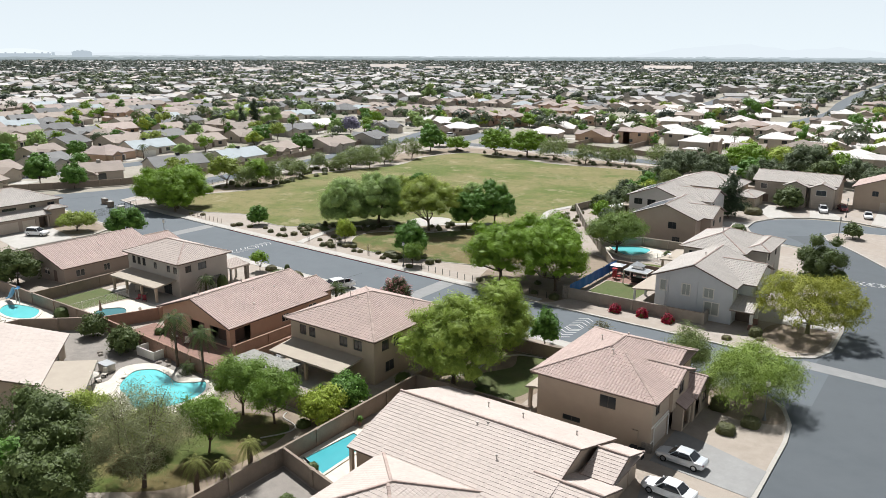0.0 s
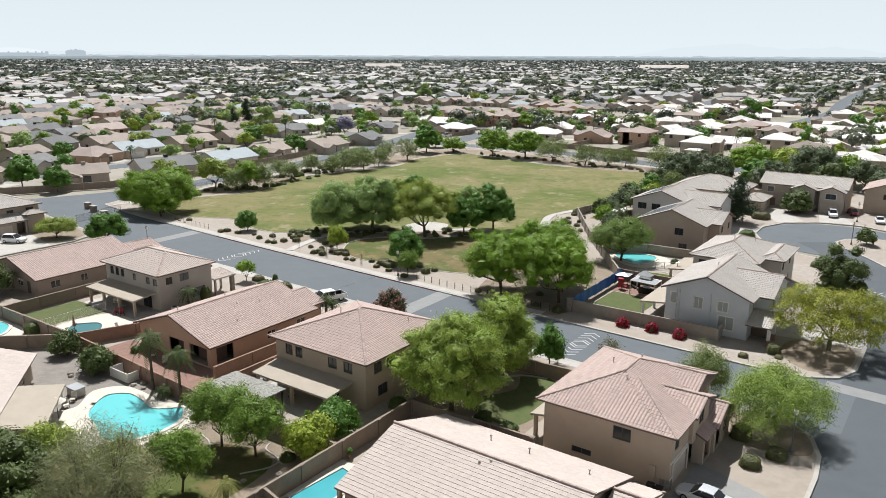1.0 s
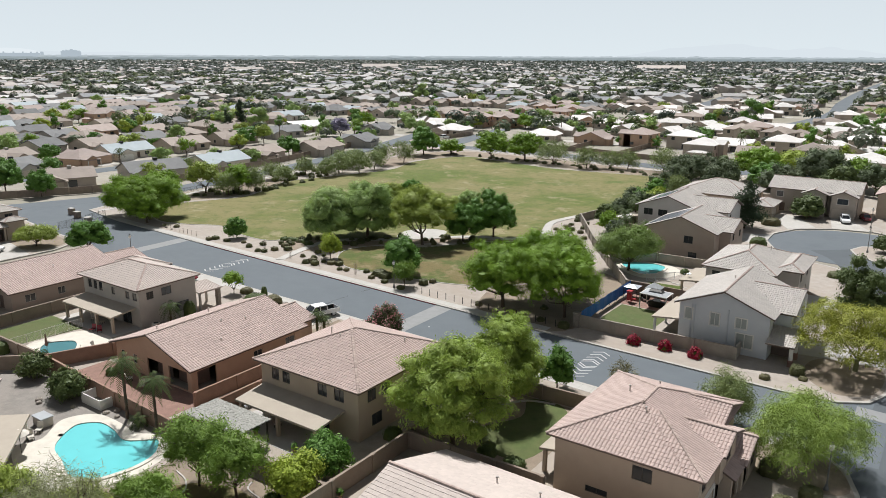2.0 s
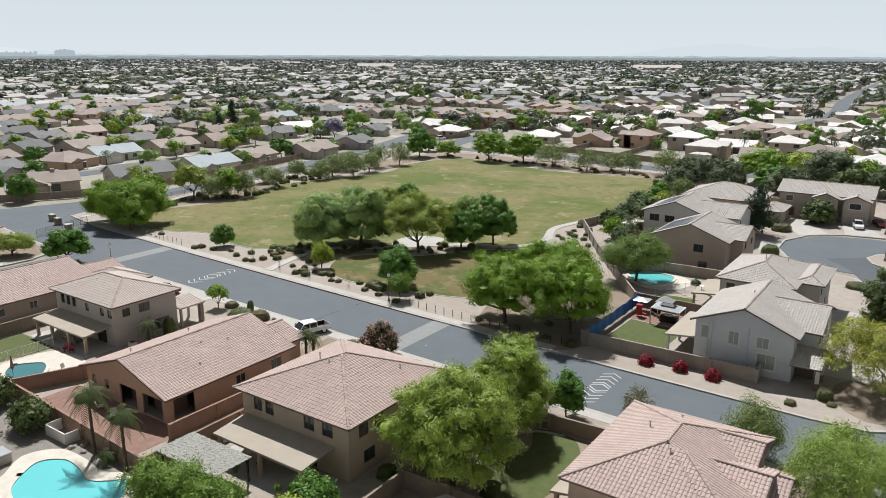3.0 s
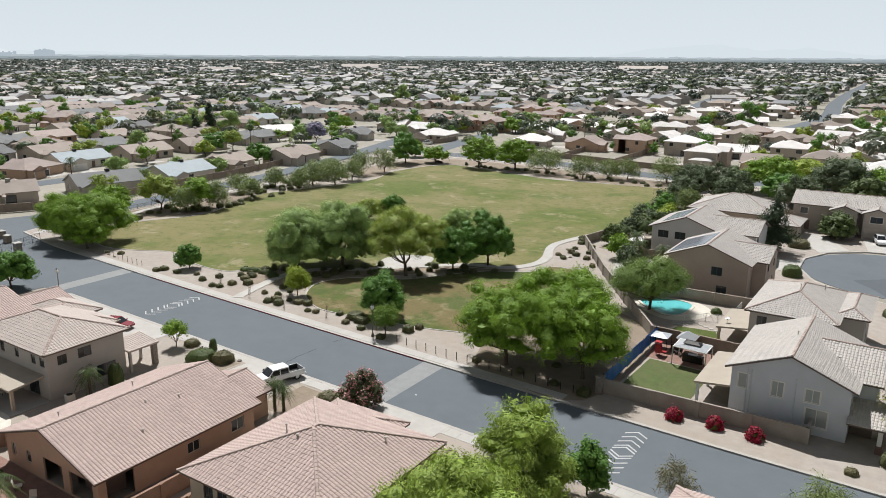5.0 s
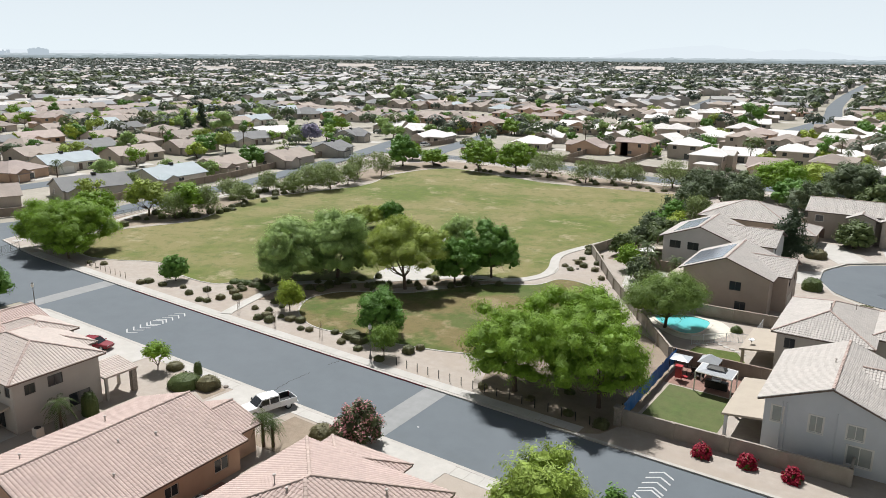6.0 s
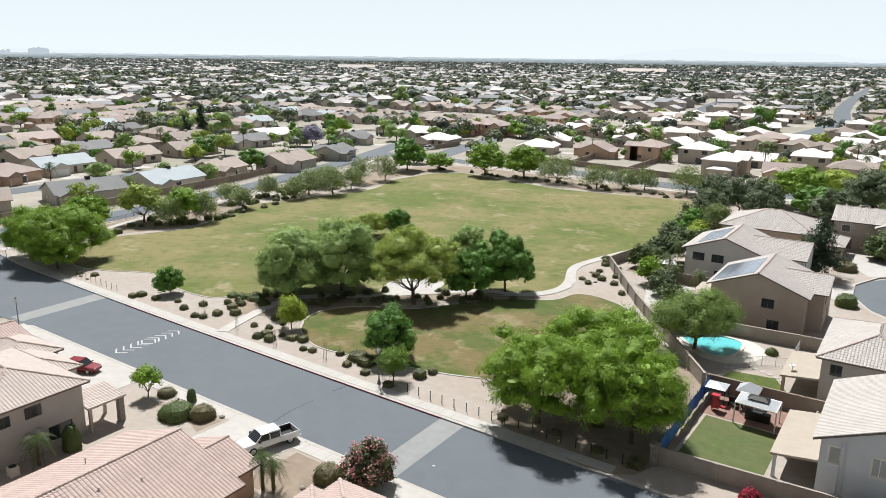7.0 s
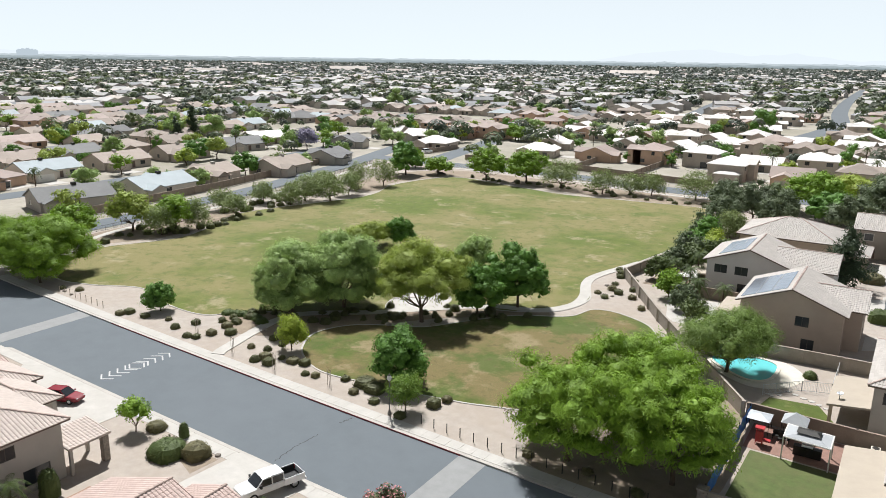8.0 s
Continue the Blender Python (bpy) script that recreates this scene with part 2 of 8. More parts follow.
# ---- mesh helpers ----
class Mesh:
    """Vertices and faces in the world, gathered before they become one object."""

    def __init__(self):
        self.v, self.f = [], []

    def add(self, verts, faces):
        k = len(self.v)
        self.v.extend(tuple(p) for p in verts)
        self.f.extend(tuple(i + k for i in f) for f in faces)
        return self

    def box(self, x0, x1, y0, y1, z0, z1, bevel=0.0):
        if bevel:
            b = bevel
            ring = [(x0 + b, y0), (x1 - b, y0), (x1, y0 + b), (x1, y1 - b), (x1 - b, y1), (x0 + b, y1), (x0, y1 - b), (x0, y0 + b)]
            inner = [(x0 + b, y0 + b), (x1 - b, y0 + b), (x1 - b, y0 + b), (x1 - b, y1 - b), (x1 - b, y1 - b), (x0 + b, y1 - b), (x0 + b, y1 - b), (x0 + b, y0 + b)]
            vs = [(*p, z0) for p in ring] + [(*p, z1 - b) for p in ring] + [(*p, z1) for p in inner]
            fs = [(i, (i + 1) % 8, 8 + (i + 1) % 8, 8 + i) for i in range(8)]
            fs += [(8 + i, 8 + (i + 1) % 8, 16 + (i + 1) % 8, 16 + i) for i in range(8)]
            fs += [tuple(range(7, -1, -1)), (16, 17, 19, 21)]
            return self.add(vs, fs)
        vs = [(x, y, z) for z in (z0, z1) for x, y in ((x0, y0), (x1, y0), (x1, y1), (x0, y1))]
        return self.add(vs, [(3, 2, 1, 0), (4, 5, 6, 7), (0, 1, 5, 4), (1, 2, 6, 5), (2, 3, 7, 6), (3, 0, 4, 7)])

    def prism(self, outline, z0, z1):
        """A slab over an outline that runs anticlockwise."""
        n = len(outline)
        vs = [(*p[:2], z0) for p in outline] + [(*p[:2], z1) for p in outline]
        return self.add(vs, [tuple(range(n - 1, -1, -1)), tuple(range(n, 2 * n))] + [(i, (i + 1) % n, n + (i + 1) % n, n + i) for i in range(n)])

    def tube(self, points, radii, sides=6, cap=True):
        vs, fs = [], []
        pts = [Vector(p) for p in points]
        for i, p in enumerate(pts):
            d = (pts[min(i + 1, len(pts) - 1)] - pts[max(i - 1, 0)]).normalized()
            a = d.cross(Vector((0, 0, 1)) if abs(d.z) < 0.95 else Vector((1, 0, 0))).normalized()
            c = d.cross(a)
            for k in range(sides):
                t = 2 * math.pi * k / sides
                vs.append(tuple(p + (a * math.cos(t) + c * math.sin(t)) * radii[i]))
        for i in range(len(pts) - 1):
            for k in range(sides):
                fs.append((i * sides + k, (i + 1) * sides + k, (i + 1) * sides + (k + 1) % sides, i * sides + (k + 1) % sides))
        if cap:
            fs.append(tuple(range(sides)))
            fs.append(tuple(range(len(pts) * sides - 1, (len(pts) - 1) * sides - 1, -1)))
        return self.add(vs, fs)

    def lathe(self, x, y, profile, sides=12):
        """Rings of (radius, z) round an upright axis."""
        vs = [(x + r * math.cos(2 * math.pi * k / sides), y + r * math.sin(2 * math.pi * k / sides), z) for r, z in profile for k in range(sides)]
        fs = [(i * sides + k, i * sides + (k + 1) % sides, (i + 1) * sides + (k + 1) % sides, (i + 1) * sides + k) for i in range(len(profile) - 1) for k in range(sides)]
        n = len(profile) - 1
        fs += [tuple(range(sides - 1, -1, -1)), tuple(range(n * sides, (n + 1) * sides))]
        return self.add(vs, fs)


ORIGIN = {}


def thing(name, x, y, z=0.0, label="", category="", group="", kind=""):
    ob = new(name)
    ob.empty_display_size = 0.3
    ob.location = (x, y, z)
    ORIGIN[ob] = Vector((x, y, z))
    return tagged(ob, label, category, group, kind)


def to_data(name, mesh, mat, off=(0, 0, 0), smooth=False, weld=True):
    data = bpy.data.meshes.new(name)
    v, f = mesh.v, mesh.f
    if weld:
        seen, new_v, index = {}, [], []
        for p in v:
            key = (round(p[0], 3), round(p[1], 3), round(p[2], 3))
            if key not in seen:
                seen[key] = len(new_v)
                new_v.append(p)
            index.append(seen[key])
        v, f = new_v, [tuple(dict.fromkeys(index[i] for i in face)) for face in f]
        f = [face for face in f if len(face) > 2]
    v = np.array(v, float).reshape(-1, 3) - np.array(off)
    data.from_pydata(v.tolist(), [], f)
    data.materials.append(mat)
    if smooth:
        data.shade_smooth()
    data.update()
    return data


def part(name, mesh, mat, parent, label="", smooth=False, weld=True):
    """One mesh object under a thing or a part; the mesh is given in the world."""
    off = ORIGIN[parent]
    ob = new(name, to_data(name, mesh, mat, off, smooth, weld))
    ob.parent = parent
    ORIGIN[ob] = off
    return tagged(ob, label)


def single(name, mesh, mat, label="", category="", group="", kind="", smooth=False):
    """A thing or a piece of the setting that is one mesh."""
    ob = new(name, to_data(name, mesh, mat, (0, 0, 0), smooth))
    ORIGIN[ob] = Vector((0, 0, 0))
    return tagged(ob, label, category, group, kind)


def smooth_line(points, steps=8, closed=False):
    """A Catmull-Rom curve through points."""
    p = [Vector((*q[:2], 0)) for q in points]
    n, out = len(p), []
    for i in range(n if closed else n - 1):
        a, b = p[i], p[(i + 1) % n]
        before = p[i - 1] if closed or i else a
        after = p[(i + 2) % n] if closed or i + 2 < n else b
        for k in range(steps):
            t = k / steps
            q = 0.5 * (2 * a + (b - before) * t + (2 * before - 5 * a + 4 * b - after) * t * t + (3 * a - before - 3 * b + after) * t ** 3)
            out.append((q.x, q.y))
    if not closed:
        out.append((p[-1].x, p[-1].y))
    return out


def strip(line, width, z0, z1, shift=0.0):
    """A slab that follows a line."""
    m, n = Mesh(), len(line)
    left, right = [], []
    for i, q in enumerate(line):
        a, b = Vector(line[max(i - 1, 0)]), Vector(line[min(i + 1, n - 1)])
        d = (b - a).normalized()
        nrm = Vector((-d.y, d.x))
        c = Vector(q) + nrm * shift
        left.append(c + nrm * width / 2)
        right.append(c - nrm * width / 2)
    vs = [(p.x, p.y, z) for z in (z0, z1) for side in (left, right) for p in side]
    fs = []
    for i in range(n - 1):
        l0, l1, r0, r1 = i, i + 1, n + i, n + i + 1
        L0, L1, R0, R1 = 2 * n + i, 2 * n + i + 1, 3 * n + i, 3 * n + i + 1
        fs += [(L0, R0, R1, L1), (l0, L0, L1, l1), (r1, R1, R0, r0), (r0, l0, l1, r1)]
    fs += [(0, n, 3 * n, 2 * n), (n - 1, 3 * n - 1, 4 * n - 1, 2 * n - 1)]
    return m.add(vs, fs)

# ---- ground, roads and park ----
ROAD_Z = -0.15
m = Mesh()
G = [-5000, -1500, -500, -200, 0, 200, 500, 1500, 5000]
m.add([(x - 60, y + 100, -0.22) for y in G for x in G], [(j * 9 + i, j * 9 + i + 1, j * 9 + i + 10, j * 9 + i + 9) for j in range(8) for i in range(8)])
single("ground", m, DESERT, "dry tan desert ground with scattered scrub reaching the horizon", "ground", kind="structure")


def near_kerb(x):
    return 77.0 - 0.0375 * min(x + 8, 0) if x > -140 else 81.9


def far_kerb(x):
    return 89.1 + 0.027 * max(0, -x - 0) + 0.00017 * max(0, -x) ** 2


# main street
xs = [9 - 4 * i for i in range(43)]
m = Mesh()
edge = [(x, near_kerb(x) - 0.5) for x in xs] + [(x, far_kerb(x) + 0.5) for x in reversed(xs)]
n = len(xs)
m.add([(*p, ROAD_Z) for p in edge], [(i + 1, i, 2 * n - 1 - i, 2 * n - 2 - i) for i in range(n - 1)])
single("main_road", m, ASPHALT, "smooth grey asphalt residential street", "road", kind="structure")

# side streets
side = smooth_line([(14.0, -70), (14.0, 60), (14.0, 83), (14.0, 105), (12.0, 122), (7, 140), (0, 158), (-6, 166)], 6)
single("side_road", strip(side, 14.0, -0.21, ROAD_Z - 0.006), ASPHALT_OLD, "grey asphalt side street leading to a round end", "road", kind="structure")
m = Mesh()
m.prism([(-5 + 15.5 * math.cos(a * math.pi / 18), 168.5 + 15.5 * math.sin(a * math.pi / 18)) for a in range(36)], -0.21, ROAD_Z - 0.01)
single("round_road_end", m, ASPHALT, "round grey asphalt road end", "road", kind="structure")
single("bend_road", strip(smooth_line([(-6, 175.5), (10, 179), (30, 183.5), (60, 189.5), (92, 194)], 5), 9.6, -0.21, ROAD_Z - 0.003), ASPHALT, "grey asphalt street beyond the bend", "road", kind="structure")
flat_corner = Mesh().prism([(-4, 70), (12, 70), (12, 100), (-4, 100)], -0.215, ROAD_Z - 0.018)
single("corner_asphalt", flat_corner, ASPHALT, "grey asphalt where two streets meet", "road", kind="structure")
west = smooth_line([(-205, 40), (-186, 80), (-174, 112), (-171.5, 130), (-175, 158), (-177, 180), (-187, 225), (-196, 258), (-215, 315), (-240, 380)], 6)
single("west_road", strip(west, 8.2, -0.21, ROAD_Z - 0.008), ASPHALT, "grey asphalt road along the park", "road", kind="structure")
back = smooth_line([(-198, 262), (-160, 262), (-120, 264), (-76, 256), (-30, 262), (40, 268), (120, 280)], 6)
single("back_road", strip(back, 9.5, -0.21, ROAD_Z - 0.012), ASPHALT, "grey asphalt road behind the park", "road", kind="structure")
single("north_road", strip(smooth_line([(-170, 260), (-176.5, 290), (-183, 322), (-188, 340)], 5), 9, -0.21, ROAD_Z - 0.014), ASPHALT, "grey asphalt road between pale houses", "road", kind="structure")
single("far_road", strip(smooth_line([(-86, 415), (-72, 454), (-65.5, 560), (-78, 700), (-90, 910), (-104, 1294)], 5), 11, -0.21, ROAD_Z - 0.016), ASPHALT, "grey asphalt road leading to the distance", "road", kind="structure")
single("cross_road", strip(smooth_line([(-163, 535), (-160, 568), (-168, 640), (-179, 720), (-186, 790)], 5), 11, -0.21, ROAD_Z - 0.015), ASPHALT, "grey asphalt street between far houses", "road", kind="structure")
single("inner_road", strip(smooth_line([(-224, 100), (-221.5, 150), (-221, 200), (-224, 250), (-236, 300)], 5), 9, -0.21, ROAD_Z - 0.013), ASPHALT, "grey asphalt street between ranch houses", "road", kind="structure")
single("gate_road", Mesh().prism([(-192, 78), (-149, 81), (-149, 98), (-163, 101), (-170, 113), (-180, 106)], -0.212, ROAD_Z - 0.02), ASPHALT, "grey asphalt apron at the street gate", "road", kind="structure")
single("corner_road", strip(smooth_line([(-126, 82), (-126, 40), (-126, -20)], 4), 9, -0.21, ROAD_Z - 0.018), ASPHALT, "grey asphalt side street", "road", kind="structure")

# raised ground on either side of the main street
SOUTH = [(-119, -70), (8.4, -70), (8.4, 66), (8.0, 70.2), (6.6, 74), (3.8, 76.6)] + [(x, near_kerb(x)) for x in range(0, -117, -6)] + [(-118.5, 79)]
SOUTH_W = [(-230, 0), (-132, 0), (-132, 74), (-134, 78.5), (-138, 81), (-150, 82), (-166, 84.5), (-182, 75), (-198, 40)]
NORTH = [(x, far_kerb(x)) for x in range(-146, -5, 6)] + [(-2, far_kerb(-2)), (3.5, 89.6), (6.5, 91.5), (7.9, 95), (7.9, 104), (6.2, 119), (2.5, 133), (-1.5, 144.5), (-5, 149.5), (-11.5, 152), (-17, 157), (-20.6, 165), (-20.6, 172), (-17.5, 179.5), (-11, 184.5), (-3, 186), (6, 182), (16, 184), (40, 190), (44, 258), (-30, 255), (-76, 248.5), (-120, 257), (-160, 256), (-188, 256), (-180, 222), (-170.5, 180), (-168.5, 158), (-165.2, 130), (-167, 112), (-163, 99.5), (-152, 97.5)]
EAST = [(20.4, -70), (90, -70), (90, 188), (60, 184), (30, 178.5), (12, 175), (2, 173.4), (-3.4, 170), (-4.8, 166), (-3.4, 162), (-0.6, 159.5), (3.6, 153.7), (10.5, 143), (16.6, 125), (20.4, 105)]
for name, outline, mat, text in (("lot_ground_1", SOUTH, GRAVEL, "tan gravel ground of the house lots"), ("lot_ground_2", SOUTH_W, GRAVEL, "tan gravel corner lot"),
                                 ("lot_ground_3", NORTH, GRAVEL_PALE, "pale decomposed granite ground of the park"), ("lot_ground_4", EAST, GRAVEL_PALE, "pale gravel lots")):
    single(name, Mesh().prism(outline, -0.21, 0.0), mat, text, "ground", kind="structure")
    loop = outline + outline[:1]
    single("kerb", strip(loop, 0.42, -0.2, 0.012, shift=0.0), KERB, "worn pale concrete kerb with gutter", "kerb", kind="structure")


def flat(name, outline, z, mat, label, category="ground", kind="structure", thick=0.03):
    return single(name, Mesh().prism(outline, z - thick, z), mat, label, category, kind=kind)


# red paint on the park kerb
single("red_kerb_paint", strip([(x, far_kerb(x) - 0.225) for x in range(-112, -50, 6)], 0.05, -0.15, 0.005), RED_PAINT, "faded red paint on the park kerb", "kerb paint", kind="structure")

# crossings, painted arrows, cracks
for x0, w in ((-50.6, 3.0), (-119.0, 3.2)):
    y0, y1 = near_kerb(x0) + 0.2, far_kerb(x0) - 0.2
    flat("crossing_band", [(x0 - w / 2, y0), (x0 + w / 2, y0), (x0 + w / 2, y1), (x0 - w / 2, y1)], ROAD_Z + 0.012, BAND, "pale concrete crossing band in the road", "crossing", thick=0.02)

flat("crossing_band", [(5.6, 87.4), (20.6, 86.4), (20.6, 88.9), (5.6, 90.0)], ROAD_Z + 0.012, BAND, "pale concrete crossing band in the road", "crossing", thick=0.02)


def arrows(x, y0, y1, name):
    """Painted chevrons across a raised crossing, pointing outwards from the middle."""
    t = thing(name, x, (y0 + y1) / 2, ROAD_Z, "white painted speed hump chevrons on asphalt", "road marking")
    n, mid = 9, (y0 + y1) / 2
    for i in range(n):
        y = y0 + (y1 - y0) * (i + 0.5) / n
        s = 1 if y > mid else -1
        w, a, h = 1.15, 0.17, 0.40
        z = ROAD_Z + 0.02
        mm = Mesh()
        for s in ((1, -1) if i == n // 2 else (s,)):
            o = y + (0.5 * s if i == n // 2 else 0)
            mm.prism([(x - w, o - s * h), (x, o + s * h), (x, o + s * (h + a * 1.3)), (x - w, o - s * (h - a * 1.3))][::s], z - 0.03, z)
            mm.prism([(x, o + s * h), (x + w, o - s * h), (x + w, o - s * (h - a * 1.3)), (x, o + s * (h + a * 1.3))][::s], z - 0.03, z)
        part("chevron", mm, PAINT, t)
    return t


arrows(-96.2, 82.0, 91.6, "speed_hump_marking")
arrows(-23.4, 79.0, 88.2, "speed_hump_marking")
hump = arrows(0.0, -4.4, 4.4, "speed_hump_marking")
hump.location, hump.rotation_euler = (9.0, 132.2, ROAD_Z), (0, 0, radians(-78))
random.seed(4)
for pts in ([(-66.0, 80.2), (-66.2, 81.6), (-66.4, 83.5), (-66.1, 86.3)], [(-65.6, 91.0), (-65.7, 90.4), (-65.9, 89.4)]):
    line = [(x + random.uniform(-0.15, 0.15), y + random.uniform(-0.15, 0.15)) for x, y in smooth_line(pts, 8)]
    single("road_crack", strip(line, 0.07, ROAD_Z - 0.02, ROAD_Z + 0.006), BLACK, "dark sealed crack in the asphalt", "road crack", kind="structure")

# grass, beds and paths of the park
FIELD = smooth_line([(-139, 102), (-131, 103), (-122.5, 106.6), (-113, 103.8), (-104, 103.6), (-100, 108), (-88, 116), (-74, 128), (-66.5, 131.5), (-61.5, 135.5), (-60, 143), (-63.5, 154), (-61, 170), (-57, 200), (-62, 230), (-79.5, 231.4), (-100.5, 229), (-122, 233), (-144, 236.5), (-150.5, 214), (-145.5, 193), (-155, 160), (-149, 143), (-146.5, 132), (-152, 118), (-150, 108)], 6, True)
flat("park_field", FIELD, 0.03, LAWN, "wide mown park lawn with worn yellow patches", "lawn")
FRONT = smooth_line([(-85.6, 107.5), (-83.8, 103), (-81, 100.2), (-76.3, 98.0), (-70.4, 98.3), (-62.6, 99.4), (-55, 101.2), (-48, 105), (-43, 118), (-46.5, 134), (-52.5, 139), (-57.5, 139), (-59.5, 133.8), (-66, 129.8), (-70.8, 123.5), (-74.5, 118), (-79, 115.6), (-83.6, 112.4)], 6, True)
flat("park_front_lawn", FRONT, 0.034, LAWN_FRONT, "small worn park lawn with bare brown patches", "lawn")
for loop in (FRONT, FIELD):
    single("lawn_edging", strip(loop + loop[:1], 0.22, 0.0, 0.075), CONCRETE, "thin pale concrete lawn edging", "edging", kind="structure")
flat("tree_bed", smooth_line([(-103, 108.5), (-97, 101.5), (-90, 103), (-84, 110), (-75, 122), (-66, 129), (-62, 133), (-70, 137), (-84, 131), (-96, 120)], 5, True), 0.022, EARTH, "brown mulch bed under park trees", "bed")
flat("tree_bed", smooth_line([(-47.6, 96), (-44, 92.3), (-31, 91.6), (-30.2, 112), (-38, 122), (-46, 118), (-50, 108)], 5, True), 0.026, EARTH, "brown leaf litter under mesquite trees", "bed")
flat("tree_bed", smooth_line([(-163, 122), (-157, 118), (-150, 129), (-150, 142), (-157, 158), (-163, 150), (-164, 135)], 5, True), 0.022, EARTH, "brown mulch bed beside the lawn", "bed")
flat("tree_bed", smooth_line([(-152, 240), (-120, 237), (-96, 232.5), (-62, 234), (-56, 246), (-90, 246), (-120, 250), (-150, 250)], 5, True), 0.022, EARTH, "brown mulch bed behind the lawn", "bed")
flat("tree_bed", smooth_line([(-150.5, 200), (-148, 206), (-153, 216), (-148, 238), (-158, 244), (-164, 225), (-160, 205)], 5, True), 0.022, EARTH, "brown mulch bed beside the lawn", "bed")
PATHS = [([(-90.6, 94.6), (-91.4, 96.8), (-93.5, 107), (-92, 112.5), (-84, 119), (-76, 127), (-70.5, 131.6), (-64.5, 133.6), (-61.2, 138.5), (-61.3, 144), (-64, 152), (-63.8, 158), (-60.5, 170)], 1.7)]
for pts, w in PATHS:
    single("park_path", strip(smooth_line(pts, 8), w, 0.0, 0.085), CONCRETE, "pale curved concrete footpath", "path", kind="structure")
flat("ramada_slab", smooth_line([(-84.2, 121.4), (-80.7, 121.6), (-77.4, 126.6), (-78.6, 131.6), (-83.1, 131.4), (-86.0, 127)], 5, True), 0.09, CONCRETE, "pale concrete slab under the trees", "slab", thick=0.08)
single("west_path", strip(smooth_line([(-160, 100), (-159, 118), (-162.5, 131), (-165.5, 158), (-167.5, 180), (-177, 222), (-185, 252)], 8), 1.6, 0.0, 0.05), CONCRETE, "pale concrete footpath along the road", "path", kind="structure")
single("back_path", strip(smooth_line([(-185, 253.5), (-160, 253.5), (-120, 254.5), (-76, 246), (-35, 251.5)], 8), 1.6, 0.0, 0.05), CONCRETE, "pale concrete footpath along the road", "path", kind="structure")

# footpath slabs along the kerbs
def slabs(name, x0, x1, edge_y, depth, label):
    base = thing(name, (x0 + x1) / 2, edge_y((x0 + x1) / 2), 0, label, "pavement", kind="structure")
    n = int(round((x1 - x0) / 1.52))
    step = (x1 - x0) / n
    first = None
    for i in range(n):
        x = x0 + (i + 0.5) * step
        y = edge_y(x)
        if first is None:
            first = Mesh().box(-step / 2 + 0.007, step / 2 - 0.007, 0.0, depth, -0.05, 0.03, 0.008)
            data = to_data("slab", first, CONCRETE)
        ob = new("slab", data)
        ob.parent = base
        ob.location = Vector((x, y, 0.0)) - ORIGIN[base]
        ob.rotation_euler = (0, 0, math.atan2(edge_y(x + step) - edge_y(x - step), 2 * step))


slabs("pavement_north", -148, -33, lambda x: far_kerb(x) + 0.25, 1.5, "pale concrete footpath slabs along the park kerb")
slabs("pavement_south", -116, 0, lambda x: near_kerb(x) - 1.75, 1.5, "pale concrete footpath slabs along the house lots")

# ---- houses ----
def wall_face(m, a, b, z0, z1, holes, nrm, deep=0.16):
    """An upright wall from a to b, with holes (u0, u1, v0, v1) whose reveals go inwards."""
    a, b = Vector((*a, 0)), Vector((*b, 0))
    d = (b - a).normalized()
    length = (b - a).length
    nrm = Vector(nrm)
    us = sorted({0.0, length, *[h[0] for h in holes], *[h[1] for h in holes]})
    vs = sorted({z0, z1, *[h[2] for h in holes], *[h[3] for h in holes]})

    def at(u, v, k=0.0):
        p = a + d * u - nrm * k
        return (p.x, p.y, v)

    for u0, u1 in zip(us, us[1:]):
        for v0, v1 in zip(vs, vs[1:]):
            if not any(h[0] - 1e-6 <= u0 and u1 <= h[1] + 1e-6 and h[2] - 1e-6 <= v0 and v1 <= h[3] + 1e-6 for h in holes):
                m.add([at(u0, v0), at(u1, v0), at(u1, v1), at(u0, v1)], [(0, 1, 2, 3)])
    for u0, u1, v0, v1 in (h[:4] for h in holes):
        o = [at(u0, v0), at(u1, v0), at(u1, v1), at(u0, v1)]
        i = [at(u0, v0, deep), at(u1, v0, deep), at(u1, v1, deep), at(u0, v1, deep)]
        m.add(o + i, [(0, 1, 5, 4), (1, 2, 6, 5), (2, 3, 7, 6), (3, 0, 4, 7)])
    return at, d


SIDES = {"S": (0, -1, 0), "E": (1, 0, 0), "N": (0, 1, 0), "W": (-1, 0, 0)}


def corners(rect, side):
    x0, x1, y0, y1 = rect
    return {"S": ((x0, y0), (x1, y0)), "E": ((x1, y0), (x1, y1)), "N": ((x1, y1), (x0, y1)), "W": ((x0, y1), (x0, y0))}[side]


def oriented_box(at, u0, u1, v0, v1, k0, k1):
    """A box on a wall: along u, up v, from depth k0 to k1 (inwards)."""
    vs = [at(u, v, k) for k in (k0, k1) for u, v in ((u0, v0), (u1, v0), (u1, v1), (u0, v1))]
    return vs, [(0, 1, 2, 3), (7, 6, 5, 4), (4, 5, 1, 0), (5, 6, 2, 1), (6, 7, 3, 2), (7, 4, 0, 3)]


